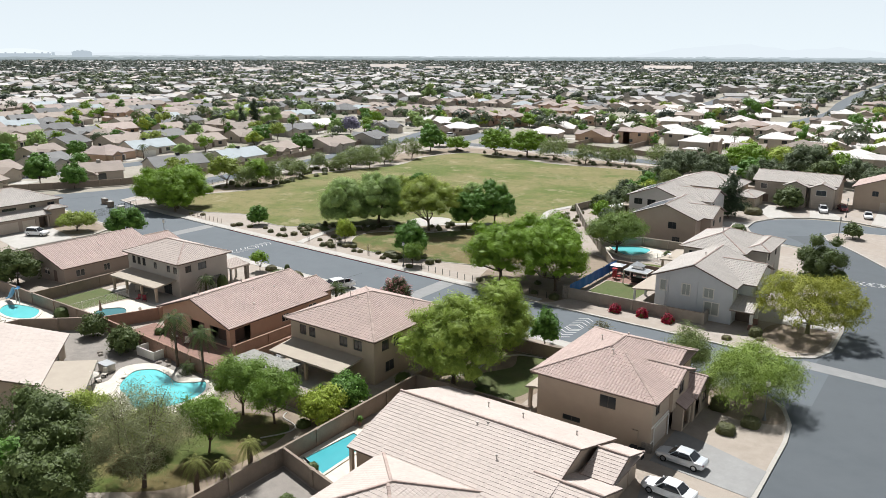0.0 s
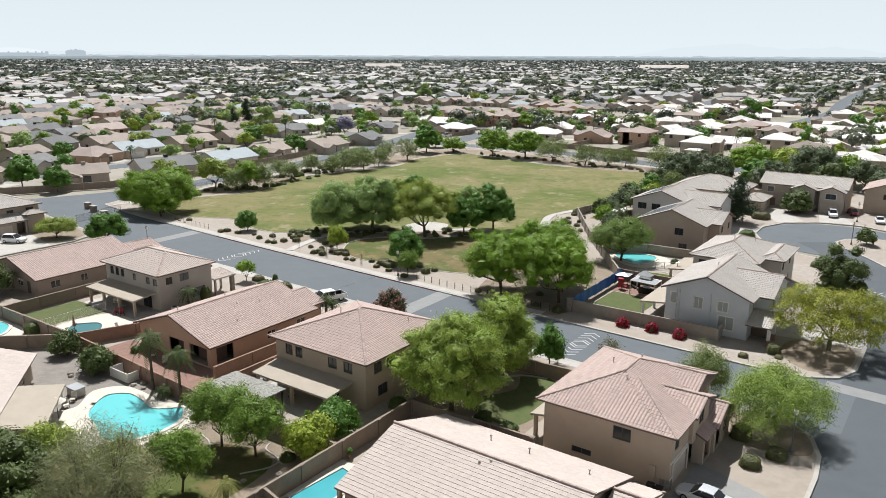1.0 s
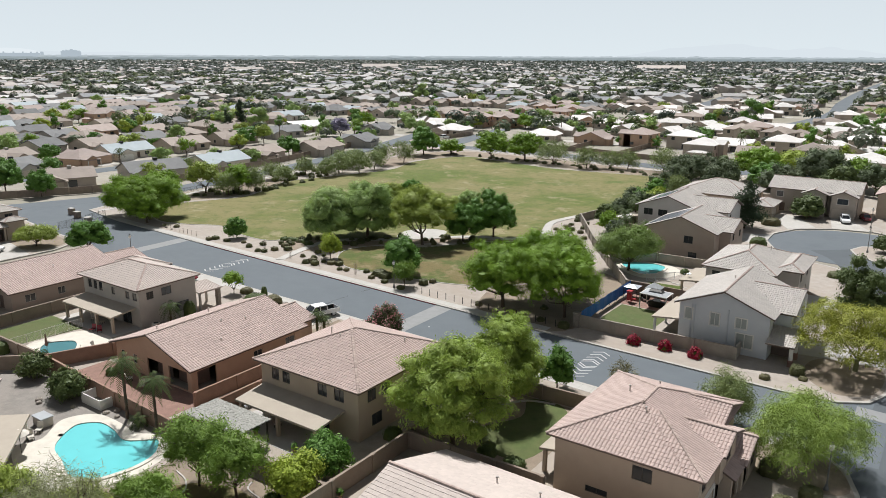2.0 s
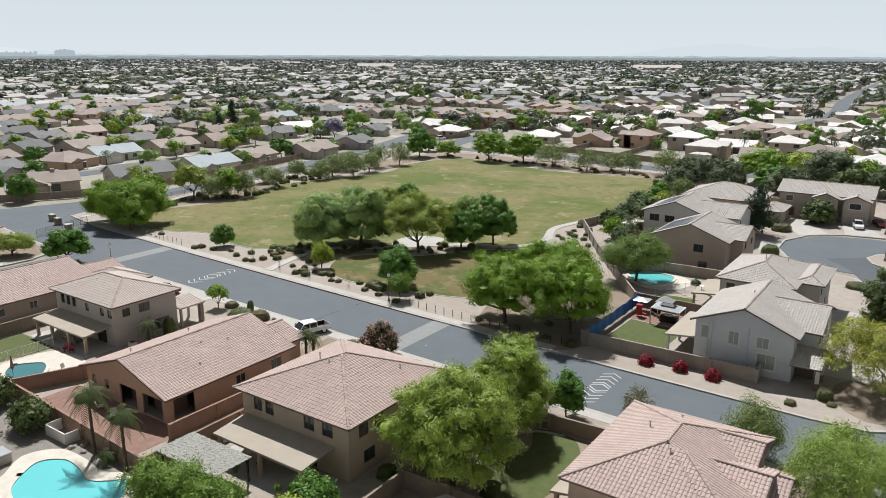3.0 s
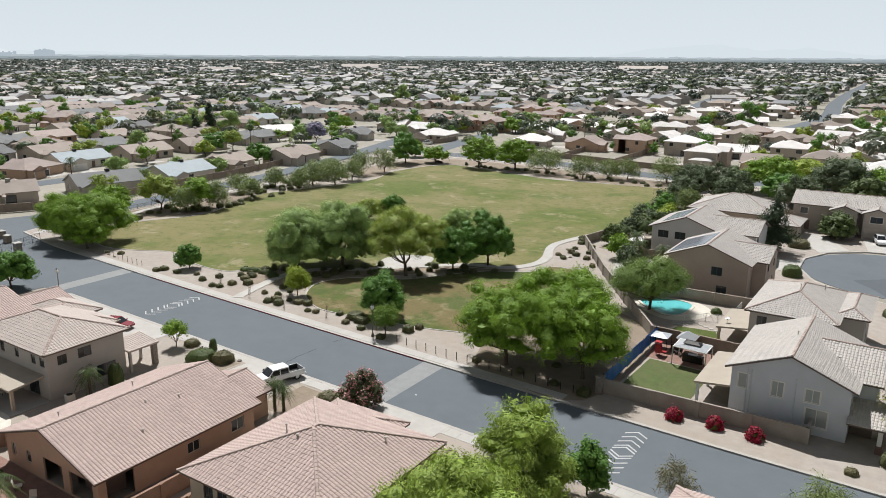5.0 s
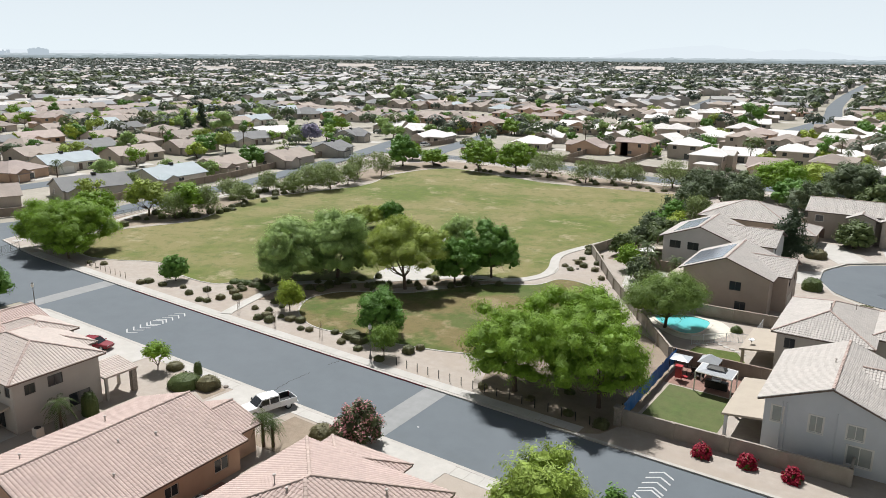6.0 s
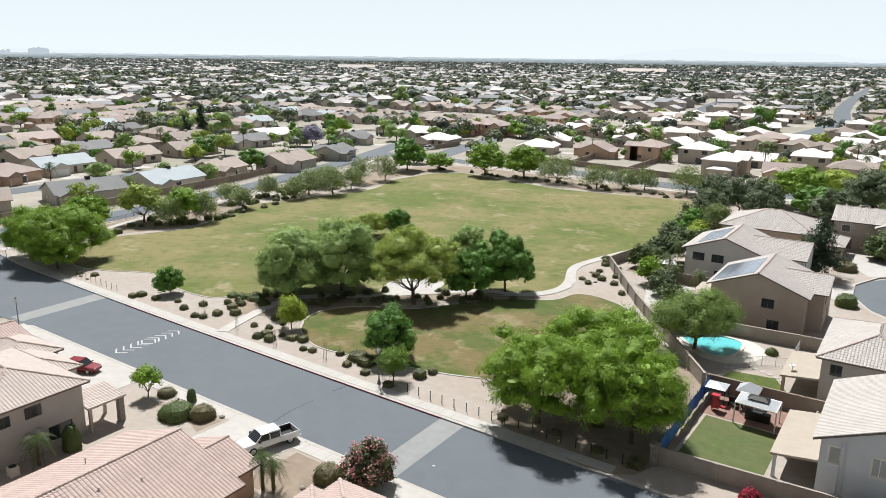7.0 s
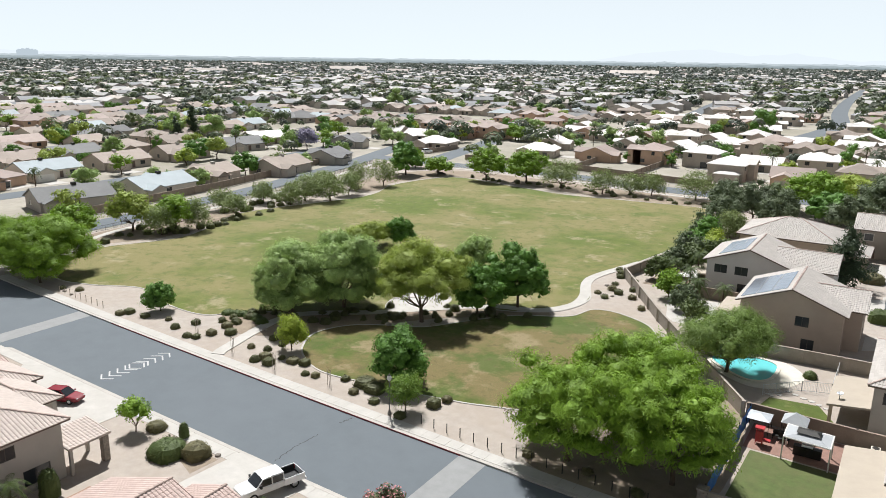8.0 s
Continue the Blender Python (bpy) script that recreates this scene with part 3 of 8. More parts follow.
def opening(house, at, hole, frame_mat, trim_mat, glass=GLASS):
    u0, u1, v0, v1 = hole[:4]
    kind = hole[4]
    if kind == "garage":
        m = Mesh()
        rows, line = 4, []
        for r in range(rows):
            a, b = v0 + (v1 - v0) * r / rows, v0 + (v1 - v0) * (r + 1) / rows
            line += [(a, 0.135), (a + 0.03, 0.10), (b - 0.03, 0.10)]
        line.append((v1, 0.135))
        vs = [at(u, v, k) for v, k in line for u in (u0, u1)]
        m.add(vs, [(2 * i, 2 * i + 1, 2 * i + 3, 2 * i + 2) for i in range(len(line) - 1)])
        part("garage_door", m, GARAGE, house, "tan sectional garage door")
        return
    if kind == "void":
        # a dark sheet at the back stands for the shade inside
        m = Mesh()
        m.add(*oriented_box(at, u0 + 0.01, u1 - 0.01, v0, v1, 1.3, 1.35))
        part("recess", m, UNDER, house, "deep entry recess backed in a shade-dark colour")
        return
    m = Mesh()
    t = 0.07
    for a in ((u0, u1, v0, v0 + t), (u0, u1, v1 - t, v1), (u0, u0 + t, v0, v1), (u1 - t, u1, v0, v1)):
        m.add(*oriented_box(at, *a, 0.06, 0.13))
    mid = (u0 + u1) / 2
    if kind == "door":
        m.add(*oriented_box(at, u0 + t, u1 - t, v0 + t, v1 - t, 0.09, 0.13))
        part("door", m, UNDER, house, "dark brown house door")
        return
    if u1 - u0 > 1.0:
        m.add(*oriented_box(at, mid - 0.035, mid + 0.035, v0, v1, 0.065, 0.125))
    win = part("window", m, frame_mat, house)
    part("pane", Mesh().add(*oriented_box(at, u0 + t / 2, u1 - t / 2, v0 + t / 2, v1 - t / 2, 0.09, 0.10)), glass, win, "reflecting window glass")
    if trim_mat:
        m = Mesh()
        w = 0.11
        for a in ((u0 - w, u1 + w, v0 - w, v0), (u0 - w, u1 + w, v1, v1 + w), (u0 - w, u0, v0, v1), (u1, u1 + w, v0, v1)):
            m.add(*oriented_box(at, *a, -0.035, 0.0))
        part("window_trim", m, trim_mat, win, "raised pale window surround")


def roof_planes(rect, z, shape, pitch):
    """Slopes as outlines that start with the eave, and the ridge and hip lines."""
    x0, x1, y0, y1 = rect
    w, l = x1 - x0, y1 - y0
    xm, ym = (x0 + x1) / 2, (y0 + y1) / 2
    c = [(x0, y0, z), (x1, y0, z), (x1, y1, z), (x0, y1, z)]
    if shape == "hip":
        h = pitch * min(w, l) / 2
        if w >= l:
            a, b = (x0 + l / 2, ym, z + h), (x1 - l / 2, ym, z + h)
            return [[c[0], c[1], b, a], [c[1], c[2], b], [c[2], c[3], a, b], [c[3], c[0], a]], [(a, b), (c[0], a), (c[1], b), (c[2], b), (c[3], a)]
        a, b = (xm, y0 + w / 2, z + h), (xm, y1 - w / 2, z + h)
        return [[c[0], c[1], a], [c[1], c[2], b, a], [c[2], c[3], b], [c[3], c[0], a, b]], [(a, b), (c[0], a), (c[1], a), (c[2], b), (c[3], b)]
    if shape == "gable_x":
        h = pitch * l / 2
        a, b = (x0, ym, z + h), (x1, ym, z + h)
        return [[c[0], c[1], b, a], [c[2], c[3], a, b]], [(a, b)]
    if shape == "gable_y":
        h = pitch * w / 2
        a, b = (xm, y0, z + h), (xm, y1, z + h)
        return [[c[1], c[2], b, a], [c[3], c[0], a, b]], [(a, b)]
    low = {"shed_s": 0, "shed_e": 1, "shed_n": 2, "shed_w": 3}[shape]
    k = [list(p) for p in c]
    for i in ((low + 2) % 4, (low + 3) % 4):
        k[i][2] += pitch * (l if low in (0, 2) else w)
    k = [tuple(p) for p in k]
    return [[k[low], k[(low + 1) % 4], k[(low + 2) % 4], k[(low + 3) % 4]]], []


def lay_tiles(m, poly, width=0.33, course=0.42, barrel=0.058):
    """Curved tiles, each a piece of its own, in overlapping courses up a slope."""
    p = np.array(poly, float)
    e = p[1] - p[0]
    e /= np.linalg.norm(e)
    nrm = np.cross(e, p[2] - p[0])
    nrm /= np.linalg.norm(nrm)
    s = np.cross(nrm, e)
    q = np.stack([(p - p[0]) @ e, (p - p[0]) @ s], 1)
    top = q[:, 1].max()
    n = len(q)
    prof = np.array([[0, 0.0], [0.28, barrel], [0.72, barrel], [1, 0.0]])
    verts, faces = [], []
    rng = np.random.RandomState(7)
    for k in range(int(top / course) + 1):
        mid = (k + 0.45) * course
        if mid > top:
            break
        xs_ = []
        for i in range(n):
            a, b = q[i], q[(i + 1) % n]
            if (a[1] - mid) * (b[1] - mid) < 0:
                xs_.append(a[0] + (b[0] - a[0]) * (mid - a[1]) / (b[1] - a[1]))
        if len(xs_) < 2:
            continue
        lo, hi = min(xs_), max(xs_)
        cells = np.arange(math.floor(lo / width), math.ceil(hi / width))
        s0, s1 = k * course - 0.03, min((k + 1) * course, top)
        for c in cells:
            a, b = max(lo, c * width), min(hi, (c + 1) * width)
            if b - a < 0.04:
                continue
            lift = 0.042 + rng.uniform(0, 0.006)
            x = a + (b - a) * prof[:, 0]
            base = len(verts)
            low = [p[0] + e * xx + s * s0 + nrm * (lift + hh) for xx, hh in zip(x, prof[:, 1])]
            high = [p[0] + e * xx + s * s1 + nrm * (0.015 + hh) for xx, hh in zip(x, prof[:, 1])]
            foot = [p[0] + e * xx + s * (s0 + 0.004) for xx in x]
            verts += low + high + foot
            for i in range(3):
                faces.append((base + i, base + i + 1, base + 5 + i, base + 4 + i))
                faces.append((base + 8 + i, base + 9 + i, base + 1 + i, base + i))
    m.add(verts, faces)


def lay_caps(m, a, b, lift=0.05):
    """A row of half-round cap tiles along a ridge or hip."""
    a, b = Vector(a), Vector(b)
    d = b - a
    n = max(1, int(d.length / 0.4))
    d.normalize()
    across = d.cross(Vector((0, 0, 1))).normalized()
    up = across.cross(d)
    step = (b - a).length / n
    for i in range(n):
        p0, p1 = a + d * (i * step - 0.03), a + d * ((i + 1) * step)
        vs = []
        for p, rise in ((p0, lift + 0.03), (p1, lift)):
            for k in range(5):
                t = math.pi * k / 4
                vs.append(tuple(p + across * (0.15 * math.cos(t)) + up * (rise + 0.10 * math.sin(t))))
        m.add(vs, [(k, k + 1, k + 6, k + 5) for k in range(4)] + [(0, 5 - 1, 3, 2, 1)])


def thick_roof(m, poly, thick=0.16):
    n = len(poly)
    m.add([(x, y, z) for x, y, z in poly] + [(x, y, z - thick) for x, y, z in poly], [tuple(range(n)), tuple(range(2 * n - 1, n - 1, -1))] + [(i, n + i, n + (i + 1) % n, (i + 1) % n) for i in range(n)])


def house(name, label, wings, wall_mat, roof_mat, frame_mat=FRAME, trim_mat=None, tiles=True, group="", vents=(), glass=GLASS, open_hips=(), barrel=0.058):
    """Wings of (rect, eave, shape, pitch, overhang, holes, base); holes are (side, u0, u1, v0, v1, kind)."""
    r = wings[0][0]
    h = thing(name, (r[0] + r[1]) / 2, (r[2] + r[3]) / 2, 0, label, "house", group)
    for rect, eave, shape, pitch, over, holes, base in wings:
        x0, x1, y0, y1 = rect
        m = Mesh()
        wall_top = eave + over * pitch * 0.6
        made = []
        for side, nrm in SIDES.items():
            a, b = corners(rect, side)
            own = [hh[1:] for hh in holes if hh[0] == side]
            at, _ = wall_face(m, a, b, base, wall_top, [o[:4] for o in own], nrm)
            made += [(at, o) for o in own]
        if shape in ("gable_x", "gable_y"):
            half = ((y1 - y0) if shape == "gable_x" else (x1 - x0)) / 2
            top = wall_top + half * pitch - 0.05
            if shape == "gable_y":
                for y, f in ((y0, (0, 1, 2)), (y1, (2, 1, 0))):
                    m.add([(x0, y, wall_top), (x1, y, wall_top), ((x0 + x1) / 2, y, top)], [f])
            else:
                for x, f in ((x0, (2, 1, 0)), (x1, (0, 1, 2))):
                    m.add([(x, y0, wall_top), (x, y1, wall_top), (x, (y0 + y1) / 2, top)], [f])
        if base == 0 or base < 0.1:
            part("wall", m, wall_mat, h)
        else:
            part("upper_wall", m, wall_mat, h)
        for at, o in made:
            opening(h, at, o, frame_mat, trim_mat, glass)
        if shape == "flat":
            part("roof", Mesh().box(x0 - over, x1 + over, y0 - over, y1 + over, eave, eave + 0.2), roof_mat, h)
            continue
        planes, lines = roof_planes((x0 - over, x1 + over, y0 - over, y1 + over), eave, shape, pitch)
        deck = Mesh()
        for p in planes:
            thick_roof(deck, p)
        deck_ob = part("roof", deck, UNDER if tiles else roof_mat, h, "sloped roof deck with stucco eaves" if tiles else "")
        if tiles:
            tm = Mesh()
            for p in planes:
                lay_tiles(tm, p, barrel=barrel)
            t = part("tiling", tm, roof_mat, deck_ob, "rows of curved concrete roof tiles", weld=False)
            t["kind"] = "stuff"
            cm = Mesh()
            for a, b in lines:
                if (round(a[0], 2), round(a[1], 2)) not in open_hips:
                    lay_caps(cm, a, b)
            if lines:
                part("ridge_capping", cm, CAP, deck_ob, "half-round ridge and hip tiles", weld=False)["kind"] = "stuff"
    for x, y, z in vents:
        part("roof_vent", Mesh().lathe(x, y, [(0.06, z - 0.5), (0.06, z + 0.12), (0.12, z + 0.14), (0.12, z + 0.24), (0.02, z + 0.28)], 8), TILE_GREY, h, "tan metal roof vent pipe")
    return h


def posts(h, spots, z1, size=0.35, mat=STUCCO):
    for x, y in spots:
        part("post", Mesh().box(x - size / 2, x + size / 2, y - size / 2, y + size / 2, 0, z1, 0.02), mat, h)


def cover(h, rect, z0, z1, low, mat=COVER, label="flat tan patio cover roof"):
    """A sloping patio roof, lower on the side named."""
    x0, x1, y0, y1 = rect
    zs = {"S": (z0, z0, z1, z1), "E": (z1, z0, z0, z1), "W": (z0, z1, z1, z0), "N": (z1, z1, z0, z0)}[low]
    c = [(x0, y0), (x1, y0), (x1, y1), (x0, y1)]
    m = Mesh()
    thick_roof(m, [(x, y, z) for (x, y), z in zip(c, zs)], 0.22)
    part("patio_roof", m, mat, h, label)


W = "window"
# two-storey tan house beside the street, with a rear patio
b2 = house("house", "two-storey tan stucco house with pinkish tiled hip roof", [
    ((-47.3, -33.5, 51.9, 66.2), 5.6, "hip", 0.36, 0.6, [
        ("S", 1.6, 2.7, 3.7, 5.0, W), ("S", 3.2, 4.3, 3.7, 5.0, W), ("S", 8.3, 9.6, 3.7, 5.0, W), ("S", 10.6, 11.9, 3.7, 5.0, W),
        ("S", 7.6, 9.8, 0.1, 2.2, W), ("S", 2.0, 3.6, 0.9, 2.1, W), ("E", 1.4, 2.7, 3.7, 5.0, W), ("E", 3.6, 4.9, 3.7, 5.0, W), ("E", 2.0, 3.6, 0.9, 2.2, W), ("E", 9, 10.2, 3.8, 4.9, W), ("W", 3, 4.2, 3.8, 4.9, W)], 0),
    ((-49.2, -41.0, 66.2, 71.5), 2.9, "hip", 0.36, 0.5, [("N", 1.5, 6.5, 0.05, 2.2, "garage")], 0),
    ((-40.9, -34.5, 66.2, 69.5), 2.9, "hip", 0.36, 0.5, [("N", 2, 3.1, 0.05, 2.15, "door")], 0)],
    STUCCO, TILE, FRAME_DARK, vents=[(-42.6, 58.0, 8.1), (-40.9, 57.5, 7.9), (-36.0, 62.5, 6.9)])
cover(b2, (-46.9, -35.3, 47.8, 51.88), 2.55, 3.0, "S", mat=COVER)
posts(b2, [(-46.4, 48.2), (-41.0, 48.2), (-35.8, 48.2)], 2.45)

# single-storey peach house with a long gable roof
b3 = house("house", "single-storey peach stucco house with long tiled gable roof", [
    ((-70.7, -56.1, 49.3, 66.4), 2.95, "gable_y", 0.335, 0.6, [
        ("S", 0.9, 1.7, 1.0, 2.2, W), ("S", 3.4, 4.2, 1.0, 2.2, W), ("S", 6.3, 9.3, 0.1, 2.4, "void"), ("S", 10.4, 13.8, 0.1, 2.4, "void"),
        ("E", 0.8, 3.4, 0.1, 2.4, "void"), ("E", 9, 10.4, 1.0, 2.1, W), ("E", 14.2, 15.8, 0.9, 2.2, W)], 0),
    ((-64.5, -57.5, 66.4, 69.6), 2.9, "gable_y", 0.335, 0.5, [("N", 1.0, 6.0, 0.05, 2.2, "garage")], 0)],
    STUCCO_PINK, TILE, FRAME, vents=[(-61.5, 58, 5.0), (-60.5, 61, 4.7), (-58.5, 55.5, 4.0), (-66.5, 60.0, 4.9), (-66, 52, 5.0)])

# two-storey grey-tan house with patio and porch
b4 = house("house", "two-storey grey-tan stucco house with tiled hip roof and patio", [
    ((-93.2, -79.4, 58.3, 67.6), 5.65, "hip", 0.36, 0.6, [
        ("S", 1.2, 2.1, 3.8, 5.1, W), ("S", 2.6, 3.5, 3.8, 5.1, W), ("S", 4.0, 4.9, 3.8, 5.1, W), ("S", 7.2, 8.0, 3.8, 4.9, W), ("S", 10.6, 11.5, 3.8, 4.9, W), ("S", 12.3, 13.3, 3.8, 4.9, W),
        ("S", 9.4, 11.6, 0.1, 2.2, W), ("S", 3, 5.2, 0.1, 2.2, W), ("E", 1.2, 2.3, 3.8, 4.9, W), ("E", 3.6, 5.2, 3.8, 5.0, W), ("E", 5.6, 8.0, 0.7, 2.2, W)], 0),
    ((-98.5, -89.5, 67.6, 72.9), 2.95, "hip", 0.36, 0.5, [("E", 0.5, 4.8, 0.05, 2.2, "garage")], 0),
    ((-104.0, -95.8, 68.5, 74.4), 2.95, "hip", 0.36, 0.5, [("N", 1.0, 6.5, 0.05, 2.2, "garage")], 0)],
    STUCCO_GREY, TILE_TAN, FRAME_DARK, vents=[(-85.2, 62.2, 7.2), (-83, 64.5, 6.8), (-88, 61.5, 7.0)])
cover(b4, (-92.6, -80.2, 54.4, 58.28), 2.5, 2.9, "S", COVER)
posts(b4, [(-92.2, 54.8), (-88.5, 54.8), (-84.5, 54.8), (-80.6, 54.8)], 2.42)
m = Mesh()
thick_roof(m, [(-82.4, 67.62, 3.35), (-78.7, 67.62, 2.8), (-78.7, 71.8, 2.8), (-82.4, 71.8, 3.35)])
t = part("porch_roof", m, TILE_TAN, b4, "tiled porch roof")
tm = Mesh()
lay_tiles(tm, [(-78.7, 67.62, 2.8), (-78.7, 71.8, 2.8), (-82.4, 71.8, 3.35), (-82.4, 67.62, 3.35)])
part("tiling", tm, TILE_TAN, t, weld=False)["kind"] = "stuff"
posts(b4, [(-79.1, 71.3)], 2.72, 0.6, STONE)
posts(b4, [(-82.0, 71.3), (-79.1, 68.0)], 2.8, 0.3, STUCCO_GREY)

# long single-storey house further along the street
b5 = house("house", "single-storey tan stucco house with pink tiled gable roof", [
    ((-117.0, -100.9, 51.2, 68.5), 2.9, "gable_y", 0.28, 0.6, [("E", 2.0, 3.6, 0.9, 2.1, W), ("E", 7, 8.2, 0.9, 2.1, W), ("E", 13, 14.5, 0.9, 2.1, W), ("S", 9.5, 11.2, 0.9, 2.1, W), ("S", 12.5, 13.7, 0.1, 2.1, "door")], 0),
    ((-110, -102.5, 68.5, 74.5), 2.9, "gable_y", 0.30, 0.5, [("E", 1.0, 5.0, 0.05, 2.2, "garage")], 0)],
    STUCCO_BROWN, TILE, FRAME, vents=[(-105, 60, 4.4)])

# two-storey corner house with its garages to the side street
b6 = house("house", "two-storey dark tan stucco house with three garage doors", [
    ((-163, -149.2, 60.5, 76.2), 5.6, "hip", 0.34, 0.6, [("E", 3.2, 6.2, 3.7, 4.9, W), ("E", 9.0, 10.4, 3.8, 4.9, W), ("E", 13.0, 14.6, 3.6, 5.0, W), ("S", 5, 6.5, 3.7, 5, W)], 0),
    ((-149.2, -146.2, 60.0, 72.0), 3.0, "shed_e", 0.34, 0.5, [("E", 0.6, 5.4, 0.05, 2.3, "garage"), ("E", 6.2, 9.0, 0.05, 2.3, "garage"), ("E", 9.8, 11.6, 0.05, 2.6, "void")], 0),
    ((-149.2, -146.6, 72.3, 76.0), 3.9, "hip", 0.34, 0.5, [], 0)],
    STUCCO_BROWN, TILE_GREY, FRAME_DARK)

# house whose roof corner shows beside the large pool
b7 = house("house", "single-storey house with pale pinkish tiled roof beside a pool", [
    ((-15.2, -0.6, 0.6, 15.6), 2.9, "gable_y", 0.30, 0.6, [("E", 3, 4.6, 0.9, 2.2, W), ("E", 10.4, 11.6, 0.9, 2.2, W), ("S", 8.6, 10.6, 0.8, 2.2, W), ("S", 3.6, 5.4, 0.9, 2.2, W)], 0)],
    STUCCO, TILE_TAN, FRAME, barrel=0.012)
cover(b7, (-0.58, 4.6, -3.0, 7.2), 2.45, 2.85, "E", COVER)
posts(b7, [(4.2, -2.6), (4.2, 6.8)], 2.4, 0.25, TRIM)
b7.location, b7.rotation_euler = (-69.5, 24.7, 0), (0, 0, radians(51.5))

# long single-storey house beside the lap pool
b0 = house("house", "long single-storey tan house with pale tiled gable roof", [
    ((-22.3, -4.1, 36.4, 51.0), 2.9, "gable_x", 0.315, 0.6, [("S", 2, 4, 0.9, 2.1, W), ("S", 6, 8.2, 0.1, 2.1, W), ("W", 2.0, 4.0, 0.1, 2.2, W), ("W", 8, 9.6, 0.9, 2.1, W), ("N", 8, 9.4, 1.0, 2.0, W)], 0),
    ((-19.0, -9.0, 26.0, 36.4), 2.9, "hip", 0.33, 0.6, [("W", 4, 5.6, 0.9, 2.1, W), ("S", 3, 5, 0.9, 2.1, W)], 0),
    ((-5.4, -0.3, 36.6, 43.6), 2.85, "gable_x", 0.34, 0.5, [("E", 0.8, 5.8, 0.05, 2.3, "garage")], 0),
    ((-4.1, -1.25, 43.4, 50.9), 2.5, "hip", 0.30, 0.5, [], 0),
    ((-2.9, -1.2, 44.6, 49.9), 2.98, "gable_x", 0.33, 0.6, [("E", 0.8, 4.4, 0.05, 2.3, "garage")], 0)],
    STUCCO, TILE_TAN, FRAME, vents=[(-15.5, 48.2, 4.3), (-11.6, 48.2, 4.3), (-6.0, 48.2, 4.2), (-12.5, 43.3, 5.2), (-13.3, 42.8, 5.1), (-9.5, 40.0, 4.4)], barrel=0.012)
posts(b0, [(-22.6, 36.1), (-18.6, 32.4)], 2.85)

# two-storey house at the street corner
b1 = house("house", "two-storey tan stucco corner house with pink tiled roofs and garage", [
    ((-14.2, -3.0, 55.8, 70.6), 5.5, "hip", 0.36, 0.6, [
        ("S", 7.0, 8.7, 3.5, 4.8, W), ("S", 3.0, 5.0, 0.9, 1.5, W), ("E", 11.0, 12.2, 3.6, 4.9, W), ("N", 4, 5.5, 3.6, 4.9, W)], 0),
    ((-3.0, -1.75, 55.79, 60.95), 5.25, "flat", 0.0, 0.0, [("E", 0.9, 2.1, 3.5, 5.0, W), ("E", 0.8, 4.7, 0.05, 2.3, "garage")], 0),
    ((-8.0, -1.4, 60.5, 65.3), 5.5, "gable_x", 0.36, 0.5, [("E", 1.9, 3.3, 3.7, 5.0, W)], 2.6),
    ((-8.0, -2.9, 63.8, 70.55), 5.48, "gable_x", 0.36, 0.55, [("E", 3.6, 4.8, 3.7, 4.9, W), ("E", 1.0, 2.2, 0.1, 2.4, "void")], 0),
    ((-1.75, -0.7, 61.9, 64.6), 2.8, "shed_e", 0.5, 0.4, [("E", 0.5, 2.2, 0.1, 2.3, "void")], 0),
    ((-2.9, -0.5, 64.7, 70.2), 2.95, "gable_x", 0.42, 0.45, [("E", 0.7, 2.4, 0.1, 2.4, "void"), ("E", 3.2, 4.6, 0.9, 2.2, W)], 0)],
    STUCCO, TILE, FRAME_DARK, None, open_hips=((-2.4, 55.2),), vents=[(-8.0, 60.5, 7.6), (-9.5, 68.5, 6.6), (-11.0, 64.5, 7.3)])
# the roof carried on over the garage
dm, tm, cm = Mesh(), Mesh(), Mesh()
for p in ([(-2.4, 55.2, 5.503), (-1.15, 55.2, 5.503), (-6.95, 61.0, 7.591), (-8.2, 61.0, 7.591)], [(-1.15, 55.2, 5.503), (-1.15, 61.0, 5.503), (-6.95, 61.0, 7.591)]):
    thick_roof(dm, p)
    lay_tiles(tm, p)
lay_caps(cm, (-1.15, 55.2, 5.5), (-6.95, 61.0, 7.59))
t = part("roof", dm, UNDER, b1, "sloped roof deck with stucco eaves")
part("tiling", tm, TILE, t, "rows of curved concrete roof tiles", weld=False)["kind"] = "stuff"
part("ridge_capping", cm, CAP, t, "half-round hip tiles", weld=False)["kind"] = "stuff"
for y0, y1, z0, z1 in ((55.75, 62.0, 2.62, 2.78), (55.75, 56.5, 1.05, 1.15)):
    part("band", Mesh().box(-1.75, -1.69, y0, y1, z0, z1), TRIM, b1, "white raised trim band")
for y0, y1 in ((56.42, 56.58), (60.52, 60.68)):
    part("garage_trim", Mesh().box(-1.75, -1.68, y0, y1, 0.0, 2.45), TRIM, b1, "white garage surround")
part("garage_trim", Mesh().box(-1.75, -1.68, 56.42, 60.68, 2.32, 2.5), TRIM, b1, "white garage surround")
part("stone_foot", Mesh().box(-2.6, -1.66, 55.70, 56.40, 0.0, 1.05, 0.03), STONE, b1, "stacked stone wall base")
part("meter_box", Mesh().box(-3.6, -3.0, 55.62, 55.78, 0.9, 2.1, 0.02), STUCCO, b1, "painted electric meter box")
cover(b1, (-16.6, -14.22, 57.5, 63.5), 2.5, 2.9, "W", COVER)
posts(b1, [(-16.2, 58.0), (-16.2, 63.0)], 2.45)

